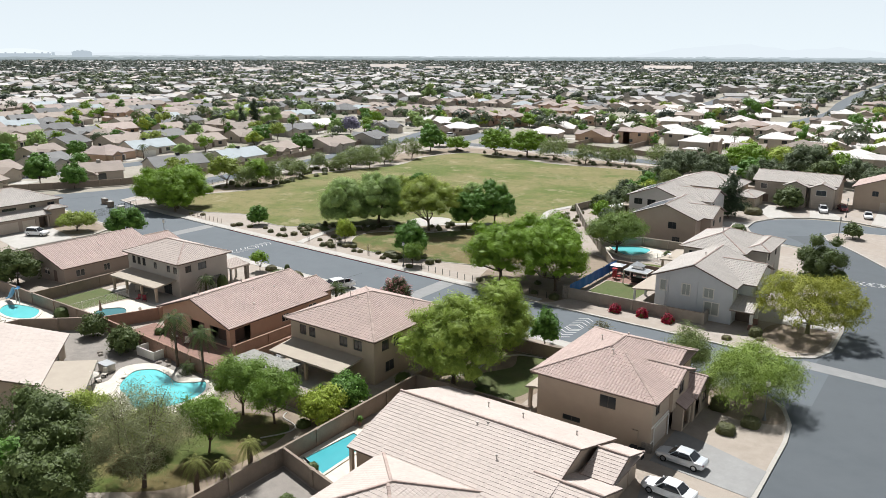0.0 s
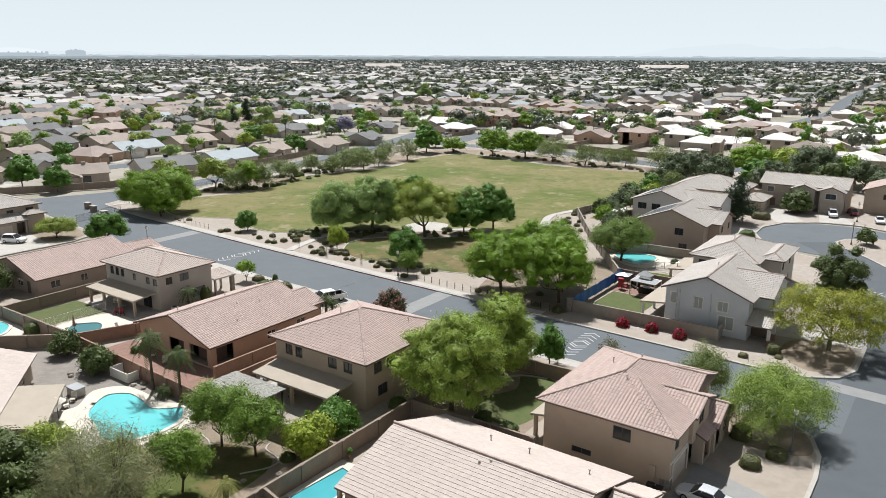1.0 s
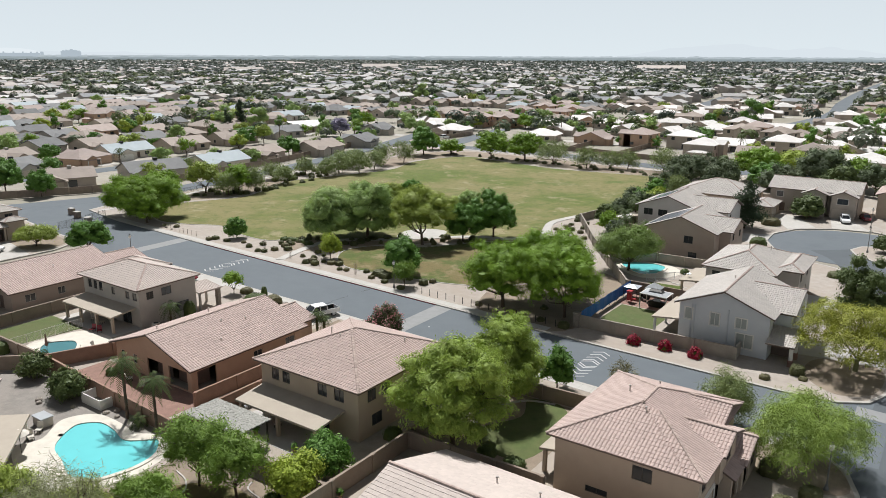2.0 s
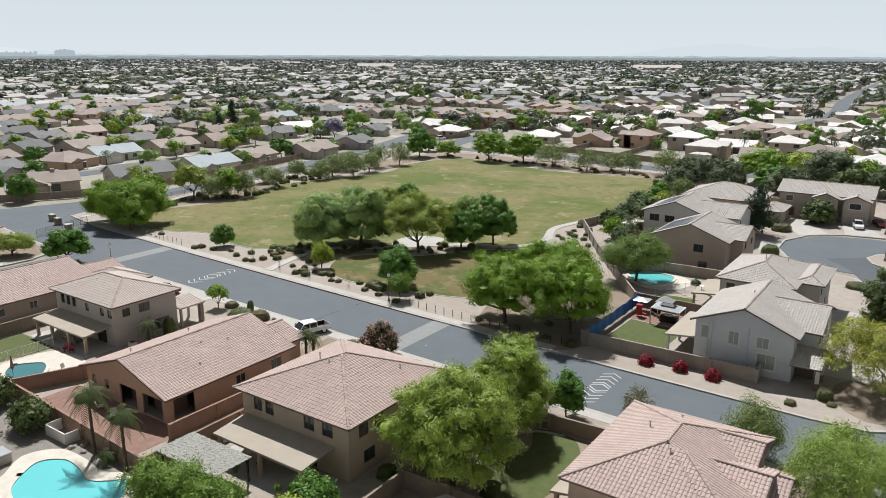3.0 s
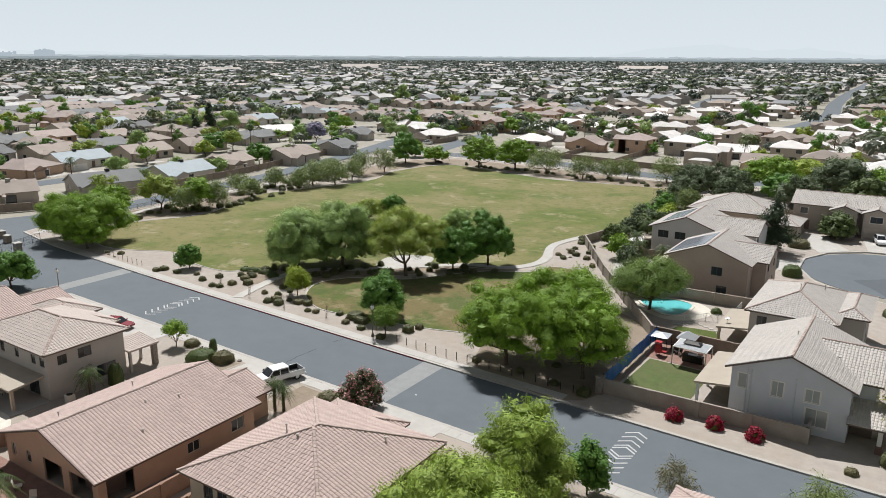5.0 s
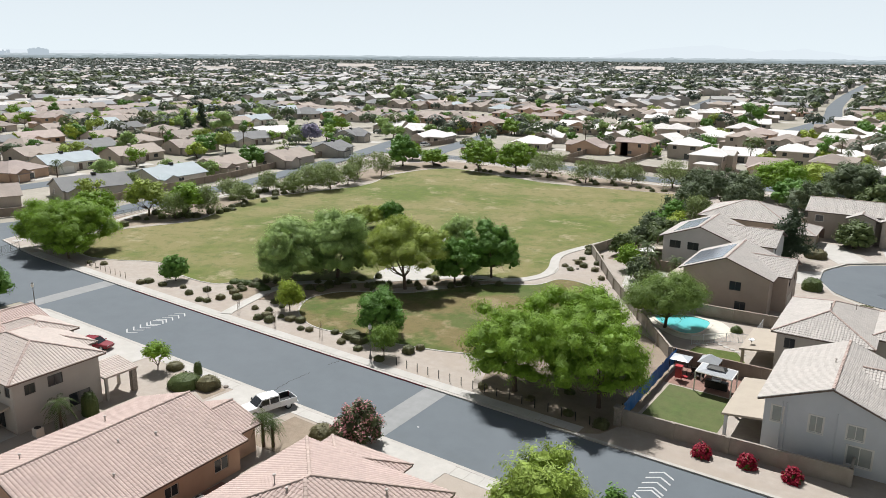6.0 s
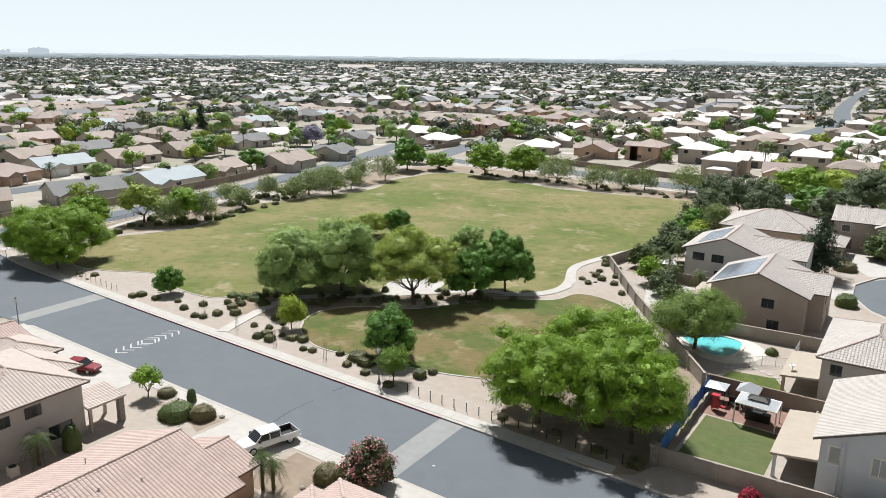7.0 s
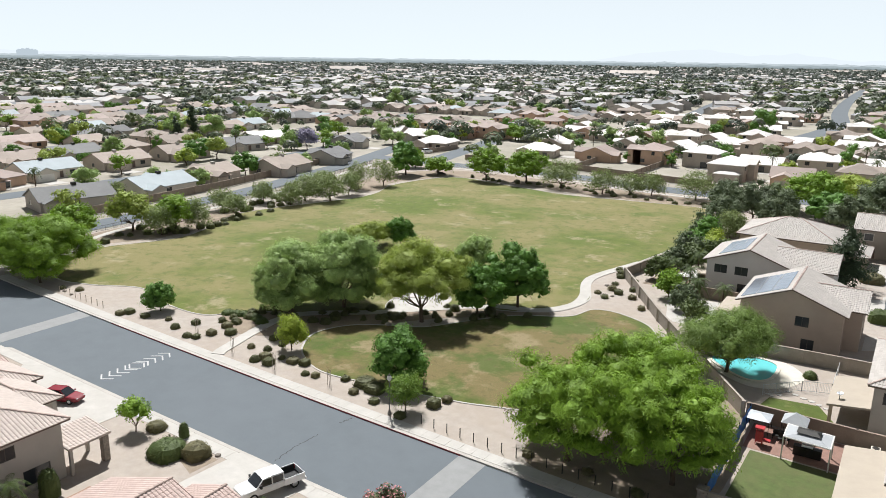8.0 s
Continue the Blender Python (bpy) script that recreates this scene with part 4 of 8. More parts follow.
# blue-grey house across the street
gh = house("house", "two-storey blue-grey stucco house with white window surrounds", [
    ((-16.9, -5.6, 97.4, 110.8), 5.6, "gable_y", 0.40, 0.6, [
        ("S", 0.7, 1.7, 3.4, 5.0, W), ("S", 4.0, 5.2, 3.2, 4.9, W), ("S", 7.2, 8.6, 3.4, 4.8, W), ("S", 7.4, 9.5, 0.9, 2.8, W), ("W", 3, 4.3, 3.5, 4.8, W), ("E", 2, 3, 3.6, 4.9, W)], 0),
    ((-9.0, -3.6, 100.5, 110.5), 5.6, "gable_x", 0.36, 0.55, [("E", 1.5, 2.7, 3.6, 4.9, W), ("E", 6, 7.4, 3.6, 4.9, W), ("E", 2, 6.5, 0.05, 2.2, "garage")], 0)],
    STUCCO_BLUE, TILE_GREY, TRIM, TRIM, glass=GLASS_PALE, vents=[(-11.9, 104.5, 8.1), (-11.2, 106.5, 8.0), (-7.5, 103.0, 6.6)])
cover(gh, (-20.9, -16.92, 98.2, 108.6), 2.5, 2.95, "W", COVER)
posts(gh, [(-20.5, 98.6), (-20.5, 103.4), (-20.5, 108.2)], 2.45, 0.3, STUCCO_BLUE)
m = Mesh()
thick_roof(m, [(-5.7, 96.4, 2.6), (-2.3, 96.4, 2.6), (-2.3, 100.4, 3.8), (-5.7, 100.4, 3.8)])
t = part("porch_roof", m, UNDER, gh)
tm = Mesh()
lay_tiles(tm, [(-5.7, 96.4, 2.6), (-2.3, 96.4, 2.6), (-2.3, 100.4, 3.8), (-5.7, 100.4, 3.8)])
part("tiling", tm, TILE_GREY, t, weld=False)["kind"] = "stuff"
# the porch's inner shade is put into this wall's dark colour
part("porch_wall", Mesh().box(-5.58, -3.5, 99.9, 100.2, 0.0, 3.5), UNDER, gh, "porch wall coloured dark brown as shade")
posts(gh, [(-2.7, 96.9), (-2.7, 99.9)], 2.55, 0.42, TRIM)
for y in (96.9, 99.9):
    part("pillar_base", Mesh().box(-3.0, -2.4, y - 0.3, y + 0.3, 0, 0.85, 0.03), PAVER, gh, "red brick pillar base")
for x in (-15.3, -14.9, -10.6):
    part("downpipe", Mesh().tube([(x, 97.33, 0.1), (x, 97.33, 5.6)], [0.05, 0.05], 6), STUCCO_BLUE, gh, "painted downpipe")

h2 = house("house", "two-storey grey stucco house with pale tiled hip roof", [
    ((-19.4, -9.6, 117.6, 132.0), 5.6, "hip", 0.36, 0.6, [("S", 0.9, 2.1, 3.6, 4.9, W), ("S", 5.5, 7, 3.6, 4.9, W), ("W", 3, 4.4, 3.6, 4.9, W), ("W", 9, 10.4, 3.6, 4.9, W), ("S", 2, 4, 0.1, 2.2, W)], 0),
    ((-9.6, -6.6, 121.5, 131.8), 5.6, "hip", 0.36, 0.6, [("E", 1.0, 2.3, 3.6, 4.9, W), ("E", 6, 7.3, 3.6, 4.9, W), ("E", 2, 6.6, 0.05, 2.2, "garage")], 0)],
    STUCCO_GREY, TILE_GREY, FRAME_DARK, vents=[(-14.5, 123, 8.3), (-12.0, 126.5, 7.6)])
cover(h2, (-23.4, -19.42, 117.4, 126.0), 2.5, 2.95, "W", COVER)
posts(h2, [(-23.0, 117.8), (-23.0, 125.6)], 2.45)

h3 = house("house", "two-storey brown stucco house with solar panels on its roof", [
    ((-36.8, -24.2, 139.2, 151.5), 5.6, "gable_y", 0.38, 0.6, [("S", 7.0, 8.7, 3.2, 4.6, W), ("W", 4, 5.5, 3.6, 4.9, W), ("S", 8.0, 9.6, 0.1, 1.6, W)], 0),
    ((-28.5, -22.2, 142.5, 151.3), 5.6, "gable_x", 0.36, 0.55, [("E", 1.5, 2.7, 3.6, 4.9, W), ("E", 6, 7.2, 3.6, 4.9, W), ("E", 1.4, 5.9, 0.05, 2.2, "garage")], 0)],
    STUCCO_BROWN, TILE_GREY, FRAME_DARK)
cover(h3, (-40.6, -36.82, 142.0, 149.6), 2.5, 2.95, "W", COVER)
posts(h3, [(-40.2, 142.4), (-40.2, 149.2)], 2.45)
h4 = house("house", "two-storey grey stucco house with dark windows and solar panels", [
    ((-46.0, -33.0, 158.5, 171.0), 5.6, "gable_y", 0.36, 0.6, [("S", 1.2, 3.2, 3.6, 5.0, W), ("S", 4.4, 6.4, 3.6, 5.0, W), ("S", 5, 7, 0.6, 2.2, W), ("W", 4, 5.5, 3.6, 4.9, W)], 0),
    ((-36, -27.5, 160.5, 170.5), 5.6, "gable_x", 0.36, 0.55, [("E", 1.5, 2.7, 3.6, 4.9, W), ("E", 1.4, 5.9, 0.05, 2.2, "garage")], 0)],
    STUCCO_PALE, TILE_GREY, FRAME_DARK)
cover(h4, (-49.6, -46.02, 159.0, 167.0), 2.5, 2.95, "W", COVER)
posts(h4, [(-49.2, 159.4), (-49.2, 166.6)], 2.45)
h5 = house("house", "single-storey tan house with pale tiled hip roof", [
    ((-46.6, -29.6, 186.6, 201.0), 4.6, "hip", 0.36, 0.6, [("S", 3, 5, 2.6, 3.9, W), ("S", 9, 11, 0.1, 2.1, W)], 0),
    ((-29.6, -24.5, 187, 196), 2.9, "hip", 0.34, 0.5, [("E", 1.5, 6.5, 0.05, 2.2, "garage")], 0)], STUCCO, TILE_GREY, FRAME_DARK)
h6 = house("house", "two-storey tan stucco house with white garage door", [
    ((-27.5, -8.0, 199.2, 210.0), 5.7, "gable_x", 0.36, 0.6, [("S", 1.5, 3.0, 3.6, 4.9, W), ("S", 8.5, 10.4, 3.6, 4.9, W), ("S", 15.2, 17.2, 3.6, 4.9, W), ("W", 4, 5.2, 3.4, 5.2, W), ("S", 2.2, 3.6, 0.1, 2.1, "door")], 0),
    ((-19.6, -14.6, 197.0, 199.2), 5.3, "gable_y", 0.40, 0.5, [("S", 1.5, 3.5, 3.6, 4.8, W)], 0),
    ((-13.4, -8.2, 196.4, 199.2), 5.3, "gable_y", 0.40, 0.5, [("S", 1.3, 3.6, 3.5, 4.8, W), ("S", 0.4, 4.6, 0.05, 2.3, "garage")], 0)], STUCCO_FAR, TILE_GREY, FRAME_DARK, TRIM)
h7 = house("house", "two-storey tan house with a brown tiled roof near the road end", [
    ((-4.5, 9.0, 203.0, 216.0), 5.6, "gable_y", 0.36, 0.6, [("S", 4.0, 5.4, 3.6, 4.9, W), ("S", 8, 9.6, 3.6, 4.9, W), ("W", 4, 5, 3.6, 4.9, W), ("S", 6, 11, 0.05, 2.2, "garage")], 0)], STUCCO, TILE, FRAME_DARK)


def solar(h, rect, z, pitch, side, name="solar_panel"):
    """Panels on a slope that rises to +x from its low edge."""
    x0, x1, y0, y1 = rect
    nx, ny = 3, 5
    for i in range(nx):
        for j in range(ny):
            a, b = x0 + (x1 - x0) * i / nx + 0.04, x0 + (x1 - x0) * (i + 1) / nx - 0.04
            c, d = y0 + (y1 - y0) * j / ny + 0.04, y0 + (y1 - y0) * (j + 1) / ny - 0.04
            za, zb = z + (a - x0) * pitch, z + (b - x0) * pitch
            m = Mesh()
            thick_roof(m, [(a, c, za), (b, c, zb), (b, d, zb), (a, d, za)], 0.06)
            part(name, m, SOLAR, h, "dark blue framed solar panel")


solar(h3, (-36.9, -31.2, 139.4, 149.4), 5.6 + 0.5 * 0.38 + 0.16, 0.38, "W")
solar(h4, (-44.5, -40.4, 159.4, 169.0), 5.6 + 2.1 * 0.36 + 0.16, 0.36, "W")

# ---- plants ----
def leaf_arrays(rng, centres, normals, per, spread, length, width, droop=0.0, twist=1.0):
    """Bent leaf blades in sprays round each centre; returns vertices and quads."""
    n = len(centres) * per
    c = np.repeat(centres, per, 0) + rng.normal(0, 1, (n, 3)) * spread
    nr = np.repeat(normals, per, 0) + rng.normal(0, 0.38 * twist, (n, 3))
    nr[:, 2] += 0.30
    nr /= np.linalg.norm(nr, axis=1)[:, None] + 1e-9
    d = rng.normal(0, 1 if droop < 0.35 else 0.55, (n, 3)) + np.repeat(normals, per, 0) * (0.9 if droop >= 0.35 else 0.0)
    d[:, 2] -= droop
    d -= nr * (d * nr).sum(1)[:, None]
    d /= np.linalg.norm(d, axis=1)[:, None] + 1e-9
    s = np.cross(nr, d)
    ln = length * rng.uniform(0.6, 1.4, n)[:, None]
    wd = width * rng.uniform(0.6, 1.4, n)[:, None]
    a, b = c - d * ln / 2, c + d * ln / 2
    v = np.stack([a - s * wd * 0.3, a + s * wd * 0.3, b + s * wd * 0.5, b - s * wd * 0.5], 1).reshape(-1, 3)
    return v, np.arange(4 * n).reshape(-1, 4)


def leaf_object(name, v, f, mat, parent, label=""):
    off = ORIGIN[parent]
    data = bpy.data.meshes.new(name)
    data.from_pydata((v - np.array(off)).tolist(), [], f if isinstance(f, list) else f.tolist())
    data.materials.append(mat)
    ob = new(name, data)
    ob.parent = parent
    ORIGIN[ob] = off
    return tagged(ob, label)


STYLE = {
    "eucalyptus": (1.2, 22, 0.28, 0.30, 0.11, 0.5, 0.90, 0.10, 0.7),
    # clumps per unit, leaves per clump, spray, length, width, droop, flat, trunk share, twist
    "mesquite": (1.15, 24, 0.27, 0.27, 0.072, 0.5, 0.70, 0.15, 0.5),
    "willow": (1.15, 26, 0.28, 0.30, 0.08, 0.6, 0.66, 0.30, 0.55),
    "acacia": (1.2, 24, 0.25, 0.26, 0.085, 0.5, 0.70, 0.14, 0.55),
    "round": (1.35, 16, 0.20, 0.23, 0.155, 0.2, 0.80, 0.10, 0.55),
    "grey": (1.25, 20, 0.26, 0.28, 0.11, 0.45, 0.80, 0.06, 0.6),
    "pale": (0.8, 34, 0.40, 0.34, 0.05, 0.3, 0.70, 0.06, 0.8),
    "lime": (1.0, 28, 0.26, 0.22, 0.11, 0.3, 0.80, 0.18, 0.8),
    "paloverde": (0.58, 30, 0.30, 0.40, 0.07, 0.5, 0.60, 0.20, 1.1),
    "thin_mesquite": (0.62, 40, 0.34, 0.30, 0.062, 0.4, 0.65, 0.36, 0.9),
    "ash": (0.85, 40, 0.36, 0.30, 0.055, 0.45, 0.6, 0.26, 0.7),
    "feather": (0.75, 44, 0.42, 0.40, 0.045, 0.5, 0.62, 0.20, 1.0),
    "privet": (1.1, 16, 0.24, 0.24, 0.13, 0.3, 0.85, 0.05, 0.9),
    "wispy": (0.50, 30, 0.50, 0.55, 0.030, 0.2, 0.9, 0.22, 1.2),
    "pine": (1.8, 20, 0.26, 0.40, 0.10, 0.2, 1.10, 0.08, 0.9),
    "oleander": (1.5, 16, 0.18, 0.26, 0.13, 0.0, 0.95, 0.03, 0.8),
    "bare": (0.42, 14, 0.30, 0.45, 0.05, 0.3, 0.90, 0.20, 1.2),
    "sapling": (0.8, 16, 0.16, 0.20, 0.10, 0.4, 0.60, 0.45, 0.9),
    "jacaranda": (0.8, 16, 0.3, 0.4, 0.2, 0.2, 0.7, 0.2, 0.9),
}
# clump radius as a share of the crown's
CLUMP = {"round": 0.24, "privet": 0.26, "grey": 0.22, "mesquite": 0.22, "willow": 0.24, "acacia": 0.24, "oleander": 0.3, "pale": 0.26, "sapling": 0.4}
SOLID = {"eucalyptus": 0.66, "mesquite": 0.64, "acacia": 0.66, "willow": 0.60, "grey": 0.80, "round": 0.84, "privet": 0.82, "lime": 0.76, "oleander": 0.85, "sapling": 0.6, "ash": 0.55, "thin_mesquite": 0.58, "pine": 0.6, "jacaranda": 0.7}
ball = bmesh.new()
bmesh.ops.create_icosphere(ball, subdivisions=2, radius=1.0)
BALL_V = np.array([q.co[:] for q in ball.verts])
BALL_F = np.array([[q.index for q in face.verts] for face in ball.faces])
ball.free()
TREE_NAMES = {
    "eucalyptus": ("eucalyptus_tree", "tall dark grey-green tree with ragged hanging foliage"),
    "mesquite": ("mesquite_tree", "spreading bright green mesquite tree with feathery drooping foliage"),
    "acacia": ("acacia_tree", "dense light green acacia tree in a side yard"),
    "willow": ("acacia_tree", "light yellow-green acacia tree with hanging fine foliage"),
    "round": ("shade_tree", "dense dark green rounded shade tree"),
    "grey": ("ironwood_tree", "dense grey-green tree with fine dull foliage"),
    "pale": ("desert_tree", "sparse pale green desert tree with see-through crown"),
    "lime": ("citrus_tree", "small yellow-green leafy tree"),
    "paloverde": ("palo_verde_tree", "airy yellow-green palo verde tree with spreading limbs"),
    "thin_mesquite": ("mesquite_tree", "young bright green mesquite tree with bare leaning trunk"),
    "ash": ("ash_tree", "airy olive-green tree with slender trunk beside a pool"),
    "feather": ("feathery_tree", "airy fresh green feathery tree with thin trunk"),
    "privet": ("olive_tree", "dense dark olive-green rounded yard tree"),
    "wispy": ("wispy_tree", "tall half-bare tree with fine pale twigs"),
    "pine": ("pine_tree", "tall dark green pine tree with ragged outline"),
    "oleander": ("oleander_bush", "large oleander bush with faded pink flowers"),
    "bare": ("thin_tree", "nearly leafless pale twiggy tree"),
    "sapling": ("sapling", "small young street tree with thin trunk"),
    "jacaranda": ("jacaranda_tree", "jacaranda tree in pale violet flower"),
}


def tree(kind, x, y, height, radius, seed, detail=1.0, base=0.0):
    rng = np.random.RandomState(seed)
    dens, per, spray, ln, wd, droop, flat_, clear, twist = STYLE[kind]
    name, label = TREE_NAMES[kind]
    t = thing(name, x, y, base, label, "bush" if kind == "oleander" else "tree")
    z0 = base + height * clear
    mid = (z0 + base + height) / 2
    hz = (height * (1 - clear)) / 2
    lobes = []
    if kind == "pine":
        n = 12
        for i in range(n):
            k = (i + 0.5) / n
            r = radius * (1.05 - 0.85 * k) * rng.uniform(0.65, 0.95)
            a = rng.uniform(0, 6.28)
            lobes.append((np.array([x + math.cos(a) * r * 0.45, y + math.sin(a) * r * 0.45, z0 + 2 * hz * k]), np.array([r, r, hz * 0.24])))
    else:
        # small clumps spread over an uneven umbrella, the outer ones first, with a few in the heart
        centre = np.array([x, y, z0 + 2 * hz * 0.36])
        size = radius * (0.40 if detail < 0.5 else CLUMP.get(kind, 0.27))
        if detail >= 0.5:
            size = min(max(size, 0.55), 1.75)
        want = int((8 if detail < 0.5 else 3.6 * (radius / size) ** 2 + 4))
        ph = rng.uniform(0, 6.28, 4)
        tries = 0
        while len(lobes) < want and tries < 1200:
            tries += 1
            u = rng.normal(0, 1, 3)
            u /= np.linalg.norm(u)
            if u[2] < -0.42:
                continue
            az = math.atan2(u[1], u[0])
            bulge = 1 + 0.13 * math.sin(2 * az + ph[0]) + 0.10 * math.sin(3 * az + ph[1]) + 0.09 * math.sin(5 * az + ph[2] + 3 * u[2])
            depth = rng.uniform(0.86, 1.0) if rng.rand() < 0.76 else rng.uniform(0.35, 0.75)
            r = size * rng.uniform(0.72, 1.25)
            reach = np.array([radius - r * 0.75, radius - r * 0.75, 2 * hz * (0.64 if u[2] > 0 else 0.42) - r * 0.4]) * bulge * depth
            c = centre + u * np.maximum(reach, 0.1)
            c[2] = min(max(c[2], z0 + r * 0.3), base + height - r * 0.45)
            if any(((c - q) ** 2).sum() < (0.66 * min(r, rq[0])) ** 2 * (1 if tries < 600 else 0.4) for q, rq in lobes):
                continue
            lobes.append((c, np.array([r, r, r * (0.62 if flat_ < 0.75 else 0.8)])))
    cs, ns = [], []
    for c, r in lobes:
        k = int(dens * detail * 4.2 * (r[0] * r[1] + 2 * r[0] * r[2]) + 4)
        u = rng.normal(0, 1, (k, 3))
        u[:, 2] = np.abs(u[:, 2]) * np.where(rng.rand(k) < 0.86, 1, -0.6)
        u /= np.linalg.norm(u, axis=1)[:, None]
        wob = 1 + 0.20 * np.sin(u[:, 0] * 5 + seed) * np.cos(u[:, 1] * 4 + seed) + rng.normal(0, 0.13, k)
        cs.append(c + u * r * wob[:, None])
        ns.append(u)
    cs, ns = np.concatenate(cs), np.concatenate(ns)
    # leave out what lies deep inside another lobe
    keep = np.ones(len(cs), bool)
    for c, r in lobes:
        keep &= (((cs - c) / (r * 0.74)) ** 2).sum(1) > 1
    cs, ns = cs[keep], ns[keep]
    if detail < 0.5:
        # far crowns: fewer, broader sprays that lie along the crown
        v, f = leaf_arrays(rng, cs, ns, 12, 0.30, 0.40, 0.27, 0.1, 0.7)
    else:
        per = max(4, int(per * (1 if detail >= 0.8 else 0.30)))
        if detail >= 1 and kind != "pine":
            per = int(per * 1.1)
        v, f = leaf_arrays(rng, cs, ns, per, spray * (1.1 if detail < 0.8 else 1.0), ln * (1 if detail >= 0.8 else 1.45), wd * (1 if detail >= 0.8 else 2.7 if wd < 0.1 else 1.6), droop, twist)
    f = f.tolist()
    if kind in SOLID:
        # the shaded inner mass of each clump
        for c, r in lobes:
            wob = 1 + 0.18 * np.sin(BALL_V @ rng.uniform(-5, 5, 3) + rng.uniform(0, 6)) + rng.normal(0, 0.05, len(BALL_V))
            k = len(v)
            v = np.concatenate([v, c + BALL_V * r * SOLID[kind] * wob[:, None]])
            f += (BALL_F + k).tolist()
    leaf_object("crown", v, f, LEAF["mesquite" if kind == "sapling" else kind], t)
    if kind == "oleander":
        pick = rng.rand(len(cs)) < 0.9
        v, f = leaf_arrays(rng, cs[pick] + ns[pick] * 0.12, ns[pick], 9, 0.18, 0.17, 0.15)
        leaf_object("blossom", v, f, BLOOM_PINK, t, "faded pink flowers")
    m = Mesh()
    thick = max(0.06, radius * 0.045)
    fork = base + max(0.3, height * 0.2)
    lean = rng.uniform(-0.06, 0.06, 2) * height
    top = Vector((x + lean[0] * 0.4, y + lean[1] * 0.4, fork))
    m.tube([(x, y, base - 0.15), (x + lean[0] * 0.1, y + lean[1] * 0.1, base + 0.12), tuple(top)], [thick * 1.5, thick * 1.05, thick * 0.85], 8)
    limbs = lobes if kind == "pine" else lobes[:10 if detail >= 0.8 else 6]
    for c, r in limbs:
        e = Vector(c)
        if kind == "pine":
            m.tube([(x, y, c[2] - 0.3), tuple(e)], [thick * 0.4, 0.02], 5)
            continue
        bend = top.lerp(e, 0.5) + Vector((rng.uniform(-0.2, 0.2) * radius, rng.uniform(-0.2, 0.2) * radius, -0.05 * height))
        m.tube([tuple(top - Vector((0, 0, 0.1))), tuple(bend), tuple(e)], [thick * 0.5, thick * 0.28, thick * 0.10], 6)
        for _ in range(4 if detail >= 0.8 else 2):
            q = e + Vector(rng.normal(0, 0.8, 3) * r)
            m.tube([tuple(bend.lerp(e, rng.uniform(0.2, 0.9))), tuple(q)], [thick * 0.2, 0.015], 4)
    if kind == "pine":
        m.tube([(x, y, base), (x, y, base + height * 0.96)], [thick, 0.03], 8)
    part("trunk", m, BARK_GREEN if kind == "paloverde" else BARK, t)
    return t


def palm(x, y, height, radius, seed, kind="palm", name="palm_tree", label="feathery palm tree with slender trunk"):
    rng = np.random.RandomState(seed)
    t = thing(name, x, y, 0, label, "tree")
    m = Mesh()
    rad = 0.125 if kind == "palm" else 0.2
    rings = 9
    m.lathe(x, y, [(rad * (1.25 if i % 2 else 1.0) * (1.2 - 0.25 * i / rings), height * i / rings) for i in range(rings + 1)], 8)
    part("trunk", m, BARK, t)
    n = 20 if kind == "palm" else 26
    for i in range(n):
        a = 2.4 * i
        lift = 1.1 - 1.7 * i / n
        v, f = [], []
        steps = 8
        for k in range(steps + 1):
            s = k / steps
            d = radius * s
            z = height + radius * (lift * s - (1.15 if kind == "palm" else 1.25) * s * s)
            w = (0.36 if kind == "palm" else 0.30) * radius * 0.5 * math.sin(math.pi * min(1, s * 0.9 + 0.12))
            cx, cy = x + d * math.cos(a), y + d * math.sin(a)
            px, py = -math.sin(a), math.cos(a)
            dip = 0.5 * w
            v += [(cx + px * w, cy + py * w, z - dip), (cx, cy, z), (cx - px * w, cy - py * w, z - dip)]
        fl = Mesh()
        for k in range(steps):
            b = 3 * k
            # split leaflets on both sides of the rib
            for q in range(3):
                s0, s1 = q / 3 + 0.07, (q + 1) / 3 - 0.10
                for side_ in (0, 2):
                    r0, r1 = Vector(v[b + 1]).lerp(Vector(v[b + 4]), s0), Vector(v[b + 1]).lerp(Vector(v[b + 4]), s1)
                    o0, o1 = Vector(v[b + side_]).lerp(Vector(v[b + 3 + side_]), s0 + 0.25), Vector(v[b + side_]).lerp(Vector(v[b + 3 + side_]), s1 + 0.2)
                    fl.add([r0, r1, o1, o0], [(0, 1, 2, 3)])
        part("frond", fl, LEAF[kind], t, weld=False)
    return t


